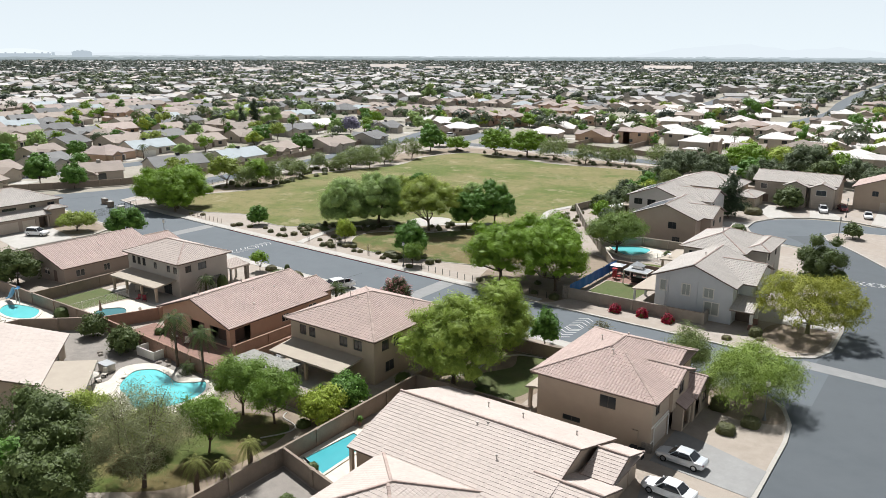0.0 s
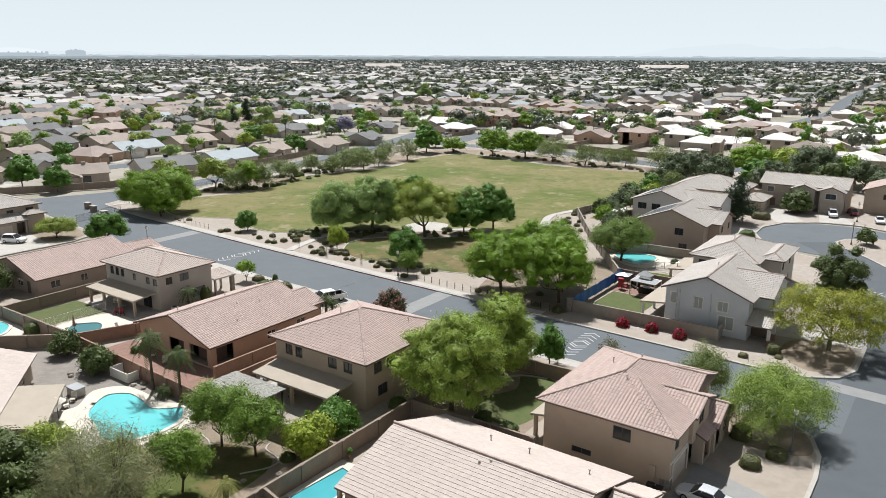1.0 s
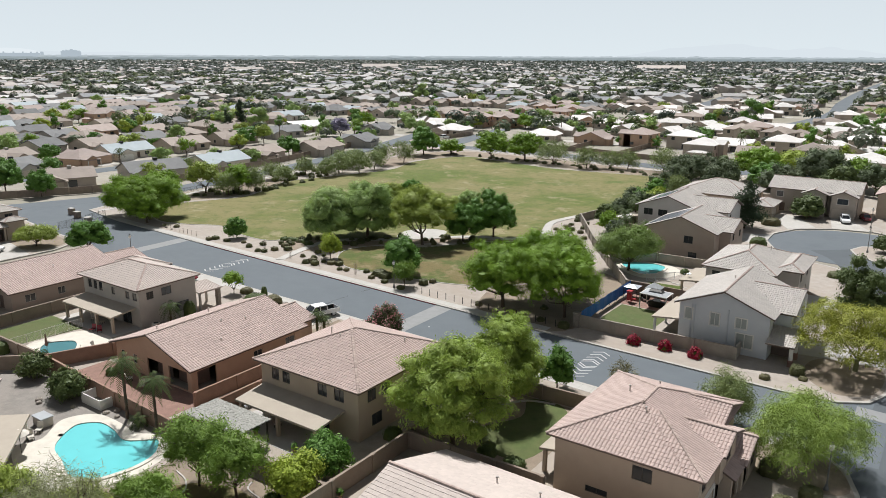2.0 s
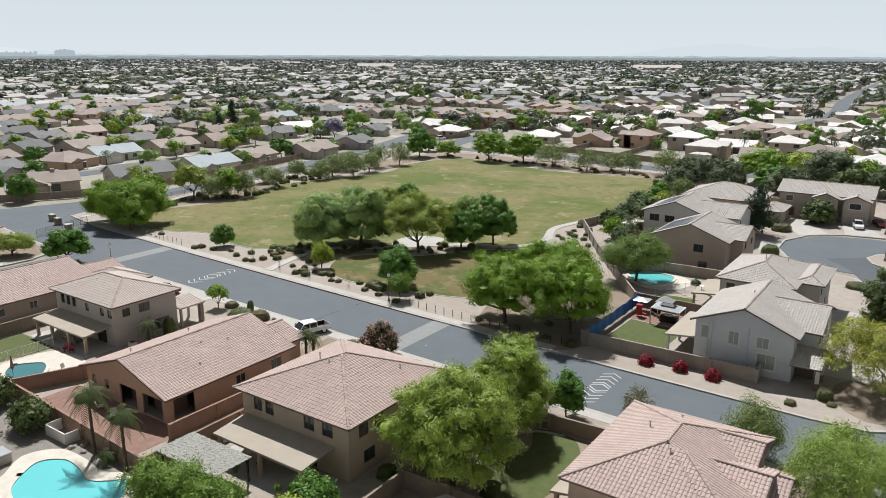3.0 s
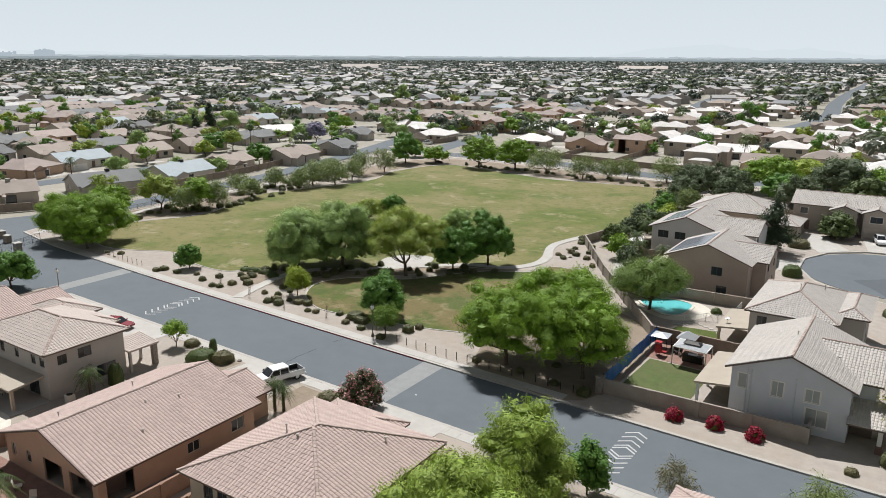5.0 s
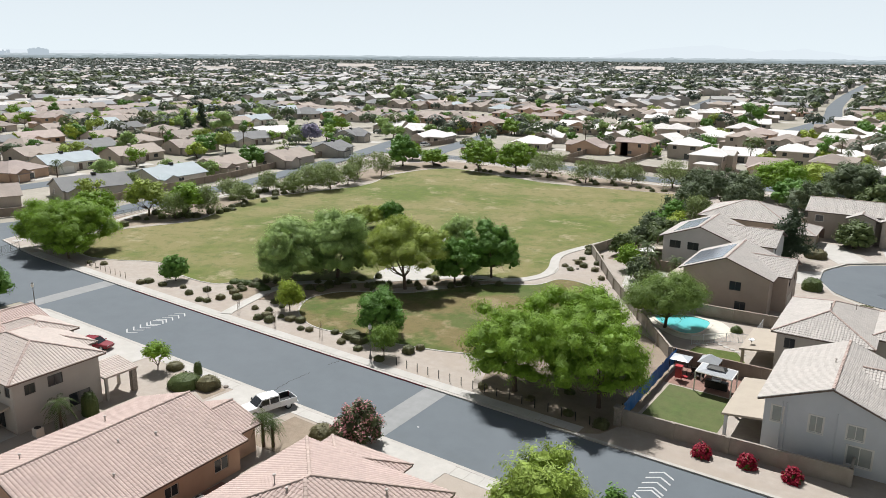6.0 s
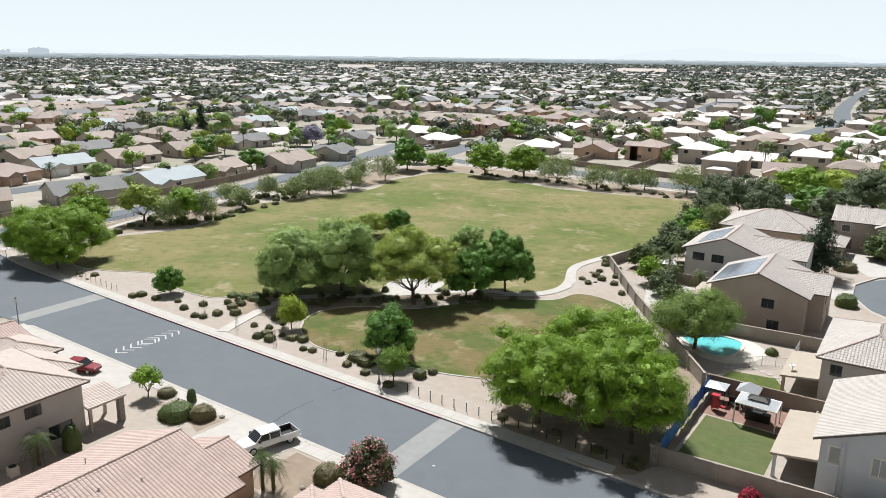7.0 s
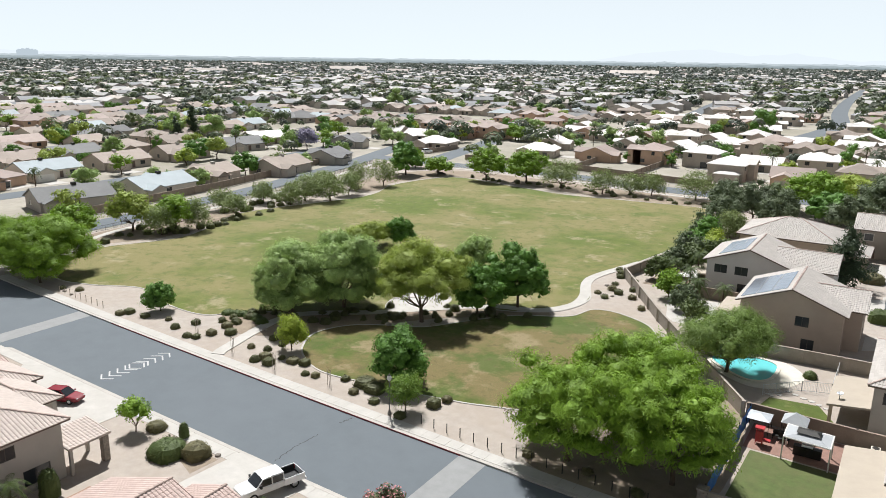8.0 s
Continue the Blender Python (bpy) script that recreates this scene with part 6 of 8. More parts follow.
def pool(name, outline, mat, label, deck=None, coping=0.45):
    t = thing(name, outline[0][0], outline[0][1], 0, label, "pool")
    loop = outline + outline[:2]
    part("water", Mesh().prism(outline, -0.1, 0.035), mat, t, "clear turquoise water")
    part("coping", strip(loop, coping, -0.05, 0.13), COPING, t, "pale concrete pool edge")
    if deck:
        flat("pool_deck", deck, 0.028, COPING, "pale concrete pool deck", "deck")
    return t


pool("swimming_pool", smooth_line([(-58.6, 35.3), (-59.8, 37.7), (-58.2, 39.5), (-55.5, 39.5), (-52.9, 38.9), (-51.4, 39.8), (-50.1, 40.9), (-47.9, 39.1), (-47.3, 36.9), (-47.6, 34.8), (-48.5, 32.8), (-50.8, 31.8), (-54.0, 32.8), (-56.8, 33.6)], 5, True), WATER, "freeform turquoise swimming pool with pale deck",
     smooth_line([(-59.8, 34.2), (-62.0, 37.4), (-60.4, 40.2), (-56.5, 40.6), (-53.5, 40.3), (-51.3, 41.3), (-49.6, 41.5), (-46.9, 39.4), (-46.2, 35.8), (-47.0, 32.6), (-48.8, 29.9), (-55.0, 29.6), (-60.2, 31.6)], 5, True))
pool("swimming_pool", smooth_line([(-84.6, 47.6), (-82.6, 50.2), (-80.2, 49.6), (-78.4, 47.4), (-79.4, 45.4), (-82.6, 45.5)], 5, True), WATER_DEEP, "small dark blue swimming pool in a yard",
     smooth_line([(-86.5, 47), (-85, 53.2), (-79.5, 53.8), (-75.8, 51.0), (-76.4, 46.6), (-79, 44.6), (-84, 44.6)], 5, True))
pool("swimming_pool", smooth_line([(-98.2, 40.6), (-95.0, 42.2), (-91.2, 42.2), (-88.6, 39.6), (-91.6, 37.8), (-96, 38.2)], 5, True), WATER, "turquoise swimming pool with a slide",
     smooth_line([(-101, 41), (-97, 42.6), (-88, 42.6), (-85.5, 38.6), (-88, 35.5), (-97, 35.2)], 5, True))
pool("lap_pool", [(-28.3, 35.4), (-24.6, 34.2), (-24.9, 41.4), (-27.8, 41.9)], WATER_LAP, "narrow turquoise lap pool beside a wall",
     [(-28.8, 34.2), (-22.4, 33.4), (-22.4, 43.0), (-28.8, 43.0)], 0.35)
pool("swimming_pool", smooth_line([(-38.0, 129.6), (-36.2, 132.1), (-32.8, 132.9), (-30.4, 132.0), (-29.9, 129.6), (-30.4, 126.2), (-32.4, 124.9), (-35.2, 126.4)], 5, True), WATER, "bright turquoise swimming pool beside a wall",
     smooth_line([(-38.9, 129), (-36.8, 132.9), (-31.4, 133.6), (-28.8, 132.6), (-27.0, 130.2), (-27.0, 127.6), (-28.8, 124.5), (-32, 123.2), (-35.6, 125.2)], 5, True))

# yard surfaces
flat("brick_patio", [(-72.8, 44.0), (-53.4, 43.6), (-53.4, 49.2), (-72.8, 49.2)], 0.02, PAVER, "red brick paving behind the house", "paving")
flat("brick_patio", [(-55.9, 49.2), (-53.2, 49.2), (-53.2, 64), (-55.9, 64)], 0.022, PAVER, "red brick paving beside the house", "paving")
flat("yard_lawn", [(-94.6, 44.2), (-87.2, 44.2), (-86.2, 53.6), (-94.6, 53.8)], 0.02, TURF, "small green back lawn", "lawn")
flat("yard_lawn", smooth_line([(-25.6, 61), (-22.6, 58.2), (-18.6, 58.6), (-18.0, 66), (-20.5, 70.6), (-24.5, 70.2), (-23.2, 66)], 5, True), 0.02, TURF, "small green side lawn", "lawn")
single("yard_path", strip(smooth_line([(-27.6, 58.6), (-26.4, 62.5), (-26.6, 66), (-24.6, 69.6), (-21.5, 70.6)], 6), 0.35, 0.0, 0.09), CONCRETE, "curved pale concrete garden border", "edging", kind="structure")
flat("yard_bed", [(-85.5, 30), (-66, 26), (-51.5, 33), (-50.2, 41.6), (-60.4, 42.7), (-76.9, 42.6), (-84.2, 36.2)], 0.011, GRAVEL_GREY, "grey-brown gravel around the pool", "ground")
flat("yard_bed", [(-28.7, 22.0), (-19.4, 22.0), (-19.4, 31.2), (-28.7, 33.2)], 0.011, GRAVEL_GREY, "grey gravel yard beside the wall", "ground")
flat("yard_bed", [(-28.7, 54.8), (-17.2, 55.0), (-17.2, 70.9), (-28.9, 70.6)], 0.012, EARTH, "brown earth side yard", "ground")
flat("yard_bed", [(-49.0, 22.0), (-29.3, 22.0), (-29.3, 41.8), (-45.8, 41.4), (-45.2, 34.0), (-50.0, 28.4)], 0.012, EARTH, "brown earth back garden", "ground")
flat("yard_lawn", smooth_line([(-52.5, 28.0), (-44.5, 33.2), (-40, 38.5), (-34, 39), (-32.5, 33), (-33.5, 26), (-37, 22), (-44, 18), (-51, 21)], 5, True), 0.018, LAWN_FRONT, "patchy dry grass in the back garden", "lawn")
flat("yard_lawn", [(-29.0, 97.4), (-21.2, 96.2), (-21.0, 107.2), (-28.8, 107.5)], 0.022, TURF, "square green artificial lawn", "lawn")
flat("brick_patio", [(-29.6, 107.9), (-20.4, 107.5), (-20.4, 113.8), (-29.6, 113.8)], 0.02, PAVER, "red brick patio in the yard", "paving")
flat("yard_lawn", [(-30.5, 116.0), (-24.0, 114.6), (-20.4, 114.6), (-24.4, 122.0), (-29.4, 121.4)], 0.018, LAWN_FRONT, "dry yellowish grass in the pool yard", "lawn")
flat("patio_slab", [(-47.2, 46.5), (-34.8, 46.5), (-34.8, 51.8), (-47.2, 51.8)], 0.03, CONCRETE, "pale concrete patio", "paving")
flat("patio_slab", [(-93.0, 53.9), (-79.4, 53.9), (-79.4, 58.2), (-93.0, 58.2)], 0.03, CONCRETE, "pale concrete patio", "paving")

# driveways and bare patches
DRIVES = [[(-104, 74.6), (-95.4, 74.6), (-95.4, 73.1), (-89.3, 73.1), (-89.3, 67.8), (-86.2, 67.8), (-86.0, 79.0), (-92, 79.4), (-108, 79.8)], [(-70.4, 69.6), (-61.4, 69.8), (-60.2, 78.9), (-69.6, 79.2)], [(-49.4, 71.8), (-40.4, 71.8), (-40.0, 78.0), (-49.8, 78.4)],
          [(-1.3, 54.6), (8.2, 53.6), (8.3, 59.0), (-1.3, 62.2)], [(0.8, 44.6), (8.3, 45.0), (8.3, 51.4), (-0.6, 51.6)], [(-146.0, 60.0), (-132.2, 58.0), (-132.2, 69.4), (-146.0, 72.0)], [(-3.4, 101.8), (7.6, 103.0), (7.3, 108.4), (-3.4, 107.6)],
          [(-6.4, 122.5), (5.4, 124.5), (4.0, 129.0), (-6.4, 129.5)], [(-21.8, 143.5), (-9, 151.5), (-13, 153.8), (-21.8, 149.6)], [(-27.4, 160.8), (-20.0, 160.0), (-20.4, 170.4), (-27.4, 167.0)], [(-24.4, 188.2), (-18.8, 178.0), (-14.0, 183.0), (-20, 194), (-24.4, 195.2)],
          [(-13.0, 196.0), (-11.0, 184.6), (-3.6, 186.0), (-8.4, 196.0)], [(1.5, 203), (2, 184.5), (8, 183), (8.6, 203)]]
for i, d in enumerate(DRIVES):
    flat("driveway", d, 0.036, DRIVE_GREY if i in (3, 4) else CONCRETE, "grey concrete driveway" if i in (3, 4) else "pale concrete driveway", "driveway", thick=0.06)
flat("yard_bed", [(-69.4, 67.2), (-72.0, 66.6), (-85.8, 68.0), (-85.8, 77.6), (-70.4, 77.2)][::-1], 0.012, GRAVEL_PALE, "pale gravel front yard", "ground")
flat("yard_bed", [(-70.6, 74.0), (-73.8, 75.2), (-73.8, 77.3), (-70.4, 77.1)][::-1], 0.018, EARTH, "brown gravel front bed", "ground")
flat("yard_bed", [(-59.8, 70.2), (-50.6, 70.6), (-50.4, 76.4), (-59.4, 76.8)], 0.014, EARTH, "brown gravel front bed", "ground")
flat("yard_bed", smooth_line([(1.6, 68.4), (4.6, 68.4), (7.4, 70.2), (5.8, 74.4), (2.6, 76.4), (-1.0, 74.6), (-1.2, 71.0)], 5, True), 0.014, EARTH, "brown litter under the corner tree", "ground")
flat("yard_bed", smooth_line([(-0.6, 95.0), (3.2, 91.6), (6.8, 94.2), (7.0, 101.5), (3.0, 104), (-0.8, 100.6)], 5, True), 0.014, EARTH, "brown litter under the corner tree", "ground")
flat("yard_bed", smooth_line([(-149, 76), (-142, 70.5), (-134.5, 72), (-135, 78), (-140, 80), (-147, 80)], 5, True), 0.014, EARTH, "brown gravel corner bed", "ground")

# shade roof on posts behind the tan house
t = thing("shade_roof", -44.5, 44.0, 0, "weathered grey shade roof on dark posts", "pergola")
m = Mesh()
nu, nv = 60, 32
top = [(-48.7 + 8.1 * i / nu + random.uniform(-0.06, 0.06), 42.8 + 4.2 * j / nv + random.uniform(-0.06, 0.06), 2.52 + random.uniform(-0.035, 0.035)) for j in range(nv + 1) for i in range(nu + 1)]
k = len(top)
m.add(top + [(x, y, z - 0.09) for x, y, z in top], [f for j in range(nv) for i in range(nu) for q in (j * (nu + 1) + i,) for f in ((q, q + 1, q + nu + 2, q + nu + 1), (k + q, k + q + nu + 1, k + q + nu + 2, k + q + 1))])
part("shade_cloth", m, THATCH, t, "shaggy grey shade cloth")
for x, y in ((-48.2, 43.2), (-41, 43.2), (-48.2, 46.8), (-41, 46.8), (-44.6, 43.2)):
    part("post", Mesh().box(x - 0.07, x + 0.07, y - 0.07, y + 0.07, 0, 2.44), DARK, t)

# gazebo, grill, cart and tents in the lawn yard
t = thing("gazebo", -23.9, 108.8, 0, "white-framed metal gazebo with grey top and raised vent", "gazebo")
RIM = [(-26.0, 107.4), (-21.9, 107.1), (-21.9, 110.1), (-26.0, 110.4)]
TOP = [(-24.7, 108.3), (-23.2, 108.2), (-23.2, 109.2), (-24.7, 109.3)]
m = Mesh()
m.add([(x, y, 2.4) for x, y in RIM] + [(x, y, 2.72) for x, y in TOP], [(0, 1, 5, 4), (1, 2, 6, 5), (2, 3, 7, 6), (3, 0, 4, 7), (3, 2, 1, 0)])
part("canopy", m, CANOPY, t, "grey ribbed canopy")
m = Mesh()
m.add([(-25.0, 108.1, 2.82), (-22.9, 108.0, 2.82), (-22.9, 109.4, 2.82), (-25.0, 109.5, 2.82), (-24.6, 108.8, 2.98), (-23.3, 108.75, 2.98)], [(0, 1, 5, 4), (1, 2, 5), (2, 3, 4, 5), (3, 0, 4), (3, 2, 1, 0)])
part("vent_top", m, DARK, t, "dark raised vent")
for (x, y), (xb, yb) in zip(RIM, RIM[1:] + RIM[:1]):
    part("post", Mesh().box(x - 0.06, x + 0.06, y - 0.06, y + 0.06, 0, 2.4), TRIM, t, "white post")
    part("beam", Mesh().tube([(x, y, 2.38), (xb, yb, 2.38)], [0.07, 0.07], 5), TRIM, t, "white beam")
t = thing("grill_station", -23.9, 109.2, 0, "dark barbecue counter under the gazebo", "grill")
part("counter", Mesh().box(-25.2, -22.7, 109.0, 109.8, 0, 0.92, 0.04), DARK, t)
part("grill_hood", Mesh().tube([(-24.5, 109.4, 1.0), (-23.5, 109.4, 1.0)], [0.28, 0.28], 10), CHROME, t)
t = thing("smoker_cart", -28.3, 109.4, 0, "red popcorn-style cart on the brick patio", "cart")
part("body", Mesh().box(-28.7, -28.0, 109.0, 109.6, 0.35, 1.5, 0.04), CART_RED, t)
part("roof", Mesh().box(-28.8, -27.9, 108.9, 109.7, 1.75, 1.85, 0.03), CART_RED, t)
for x in (-28.65, -28.05):
    for y in (109.05, 109.55):
        part("leg", Mesh().box(x - 0.03, x + 0.03, y - 0.03, y + 0.03, 0, 1.76), CART_RED, t)
part("tray", Mesh().box(-27.98, -27.3, 109.0, 109.6, 0.5, 0.62, 0.02), CART_RED, t)
for cx, cy, w_, z0_, z1_, mat_, text in ((-28.9, 112.0, 1.15, 1.75, 2.1, SILVER, "silver-grey shade canopy on thin poles"), (-25.6, 112.4, 1.2, 2.0, 2.9, CANOPY, "grey tent with a peaked top")):
    t = thing("canopy_tent", cx, cy, 0, text, "tent")
    q = [(cx - w_, cy - w_), (cx + w_, cy - w_), (cx + w_, cy + w_), (cx - w_, cy + w_)]
    m = Mesh()
    m.add([(x, y, z0_) for x, y in q] + [(cx, cy, z1_)], [(0, 1, 4), (1, 2, 4), (2, 3, 4), (3, 0, 4), (3, 2, 1, 0)])
    part("canopy", m, mat_, t)
    for x, y in q:
        x, y = cx + (x - cx) * 0.93, cy + (y - cy) * 0.93
        part("post", Mesh().tube([(x, y, 0), (x, y, z0_ + 0.03)], [0.03, 0.03], 5), DARK, t)
for x, y in ((-26.9, 111.4), (-26.3, 110.9)):
    t = thing("patio_bench", x, y, 0, "black metal patio bench on the brick patio", "bench")
    part("seat", Mesh().box(x - 0.55, x + 0.55, y - 0.25, y + 0.25, 0.40, 0.46, 0.02), DARK, t)
    part("backrest", Mesh().box(x - 0.55, x + 0.55, y + 0.22, y + 0.28, 0.46, 0.95, 0.02), DARK, t)
    for dx in (-0.48, 0.48):
        for dy in (-0.2, 0.2):
            part("leg", Mesh().box(x + dx - 0.03, x + dx + 0.03, y + dy - 0.03, y + dy + 0.03, 0.02, 0.41), DARK, t)

# stepping stones, dish, shrub and stones in the pool yard
for i, (x, y) in enumerate([(-27.8, 124.2), (-27.0, 123.7), (-26.1, 123.2), (-25.2, 122.8), (-24.4, 122.3), (-23.6, 121.7), (-28.6, 122.6), (-29.4, 122.0)]):
    n = 7
    m = Mesh().prism([(x + (0.36 + 0.06 * math.sin(3 * a + i)) * math.cos(2 * math.pi * a / n), y + (0.30 + 0.05 * math.cos(2 * a + i)) * math.sin(2 * math.pi * a / n)) for a in range(n)], 0.0, 0.06)
    single("stepping_stone", m, CONCRETE, "flat pale stepping stone in dry grass", "stone", "stepping stones")
t = thing("satellite_dish", -22.4, 119.2, 2.6, "pale grey satellite dish on the patio roof", "dish")
part("mast", Mesh().tube([(-22.4, 119.2, 2.5), (-22.4, 119.2, 3.1)], [0.03, 0.03], 6), DARK, t)
part("reflector", Mesh().lathe(-22.4, 119.2, [(0.05, 3.08), (0.28, 3.14), (0.36, 3.24), (0.34, 3.25), (0.04, 3.11)], 14), SILVER, t)
shrub(-26.3, 130.0, 0.85, 0.9, 650, LEAF["privet"], label="dark round shrub on the pool deck", fine=True)
# rolled tarpaulins beside the tan house
for x in (-48.9, -48.3):
    t = thing("rolled_tarp", x, 51.0, 0, "grey rolled tarpaulin lying beside the wall", "tarpaulin")
    part("roll", Mesh().tube([(x, 50.0, 0.27), (x, 51.8, 0.27)], [0.26, 0.26], 12), CANOPY, t)
    for y in (50.4, 51.4):
        part("strap", Mesh().tube([(x, y - 0.04, 0.27), (x, y + 0.04, 0.27)], [0.268, 0.268], 12), DARK, t)
# grey deck box beside the pool
t = thing("deck_box", -62.6, 35.8, 0, "grey storage box on the pool deck", "storage box")
part("body", Mesh().box(-63.5, -61.7, 35.2, 36.4, 0.03, 0.95, 0.04), STUCCO_GREY, t)
part("lid", Mesh().box(-63.58, -61.62, 35.12, 36.48, 0.95, 1.05, 0.03), CANOPY, t)

# garden box, sheds, umbrellas, chairs
t = thing("raised_garden_box", -62.4, 41.9, 0, "white panelled garden enclosure", "planter")
for a in ((-64.3, -60.6, 40.9, 41.0), (-60.7, -60.6, 41.0, 42.9), (-64.3, -64.2, 41.0, 42.6)):
    part("panel", Mesh().box(*a, 0, 1.15), TRIM, t)
t = thing("pool_umbrella", -58.6, 31.6, 0, "closed grey pool umbrella in a stand", "umbrella")
part("pole", Mesh().tube([(-58.6, 31.6, 0), (-58.6, 31.6, 2.4)], [0.03, 0.03], 6), DARK, t)
part("canopy", Mesh().lathe(-58.6, 31.6, [(0.95, 2.0), (0.5, 2.25), (0.04, 2.5)], 10), STUCCO_WHITE, t)
t = thing("pool_umbrella", -81.6, 46.2, 0, "closed brown patio umbrella beside the pool", "umbrella")
part("pole", Mesh().tube([(-81.6, 46.2, 0), (-81.6, 46.2, 2.5)], [0.03, 0.03], 6), DARK, t)
part("canopy", Mesh().lathe(-81.6, 46.2, [(0.22, 0.9), (0.16, 1.6), (0.05, 2.5)], 8), PAVER, t)
t = thing("pool_slide", -98.5, 41.6, 0, "blue curved pool slide with steps", "slide")
sl = smooth_line([(0, 0.3), (1.0, 0.6), (2.0, 1.6), (3.0, 2.5), (4.0, 2.6)], 5)
m = Mesh()
for i, (s, z) in enumerate(sl):
    m.v += [(-100.5 + s, 41.3, z + 0.25), (-100.5 + s, 41.4, z), (-100.5 + s, 42.0, z), (-100.5 + s, 42.1, z + 0.25)]
for i in range(len(sl) - 1):
    for q in range(3):
        m.f.append((4 * i + q, 4 * i + q + 1, 4 * i + 5 + q, 4 * i + 4 + q))
part("chute", m, plain("slide_plastic", (0.08, 0.28, 0.5), 0.3), t)
for x in (-96.6, -97.6):
    part("leg", Mesh().tube([(x, 41.7, 0), (x, 41.7, 2.55)], [0.06, 0.06], 6), TRIM, t)


def lounge_chair(x, y, turn, mat):
    t = thing("patio_chair", x, y, 0, "low outdoor patio chair beside a pool", "chair", "patio chairs")
    part("seat", Mesh().box(x - 0.3, x + 0.3, y - 0.3, y + 0.3, 0.36, 0.44, 0.02), mat, t)
    m = Mesh()
    m.add([(x - 0.3, y + 0.28, 0.42), (x + 0.3, y + 0.28, 0.42), (x + 0.3, y + 0.45, 1.0), (x - 0.3, y + 0.45, 1.0), (x - 0.3, y + 0.33, 0.42), (x + 0.3, y + 0.33, 0.42), (x + 0.3, y + 0.5, 1.0), (x - 0.3, y + 0.5, 1.0)], [(3, 2, 1, 0), (4, 5, 6, 7), (0, 1, 5, 4), (1, 2, 6, 5), (2, 3, 7, 6), (3, 0, 4, 7)])
    part("backrest", m, mat, t)
    for dx in (-0.26, 0.26):
        for dy in (-0.26, 0.26):
            part("leg", Mesh().box(x + dx - 0.025, x + dx + 0.025, y + dy - 0.025, y + dy + 0.025, 0.03, 0.37), DARK, t)
    t.rotation_euler = (0, 0, turn)


for x, y, a in ((-83.7, 53.6, 0.4), (-82.5, 53.9, 1.0), (-77.6, 50.4, 2.0), (-61.2, 34.6, 0.6), (-60.4, 33.4, 1.3), (-96, 36.4, 0.2), (-94.2, 36.2, 0.9), (-90.4, 36.4, 2.4), (-44, 49.2, 0.5), (-42.5, 49.5, 2.0), (-88, 56.2, 1.0), (-85.5, 56.0, 2.2), (-62, 46.8, 0.8), (-65.0, 47.2, 2.6)):
    lounge_chair(x, y, a, RED if -84 < x < -82 else STUCCO_WHITE)


def rail_fence(points, height, name, label, mat=TRIM):
    t = thing(name, *points[0], 0, label, "fence")
    for a, b in zip(points, points[1:]):
        a_, b_ = Vector(a), Vector(b)
        L_ = (b_ - a_).length
        for z in (0.12, height):
            part("rail", Mesh().tube([(*a, z), (*b, z)], [0.025, 0.025], 5), mat, t)
        n = int(L_ / 2.2) + 1
        for i in range(n + 1):
            c = a_.lerp(b_, i / n)
            part("post", Mesh().tube([(c.x, c.y, -0.05), (c.x, c.y, height + 0.06)], [0.035, 0.035], 5), mat, t)
        m = Mesh()
        k = int(L_ / 0.16)
        for i in range(k):
            c = a_.lerp(b_, (i + 0.5) / k)
            m.box(c.x - 0.008, c.x + 0.008, c.y - 0.008, c.y + 0.008, 0.12, height)
        part("picket_infill", m, mat, t, "thin upright bars")["kind"] = "stuff"
    return t


rail_fence([(-86.6, 44.2), (-86.6, 53.8)], 1.3, "pool_fence", "white metal pool fence")
rail_fence([(-30.2, 121.5), (-26.6, 125.2), (-23.6, 126.2), (-23.6, 133.8)], 1.3, "pool_fence", "thin white mesh pool fence", SILVER)
rail_fence([(-166.0, 112), (-164.4, 128), (-167.2, 158), (-169.0, 180), (-177, 216), (-184, 246)], 1.2, "park_fence", "thin dark metal fence along the road", DARK)
rail_fence([(-158, 255), (-122, 256), (-82, 247.4)], 1.2, "park_fence", "pale metal rail fence behind the park", TRIM)

# street gates and keypad island
for pts in ([(-147.6, 83.4), (-149.2, 89.8)], [(-150.0, 91.0), (-152.0, 97.0)]):
    rail_fence(pts, 1.7, "street_gate", "dark metal bar gate across the street", DARK)
t = thing("gate_pier", -148.0, 90.4, 0, "tan stone gate pier with keypad box", "pier")
part("pier_body", Mesh().box(-148.6, -147.4, 89.8, 91.0, ROAD_Z - 0.1, 1.5, 0.05), STONE, t)
part("pier_cap", Mesh().box(-148.75, -147.25, 89.65, 91.15, 1.5, 1.65, 0.03), CONCRETE, t)
for x, y in ((-157, 93.0), (-162, 94.4)):
    t = thing("utility_box", x, y, ROAD_Z, "tan metal utility cabinet near the gate", "utility box")
    part("cabinet", Mesh().box(x - 0.8, x + 0.8, y - 0.5, y + 0.5, ROAD_Z - 0.05, 1.3, 0.05), BLOCK, t)
    part("lid", Mesh().box(x - 0.86, x + 0.86, y - 0.56, y + 0.56, 1.3, 1.38, 0.02), CONCRETE, t)

t = thing("shade_sail", -48.5, 155.5, 0, "white triangular shade sail on poles", "shade sail")
m = Mesh()
m.add([(-51.0, 156.2, 2.6), (-46.5, 155.4, 2.9), (-47.5, 158.6, 3.4), (-51.0, 156.2, 2.57), (-46.5, 155.4, 2.87), (-47.5, 158.6, 3.37)], [(0, 1, 2), (5, 4, 3), (0, 3, 4, 1), (1, 4, 5, 2), (2, 5, 3, 0)])
part("sail", m, TRIM, t)
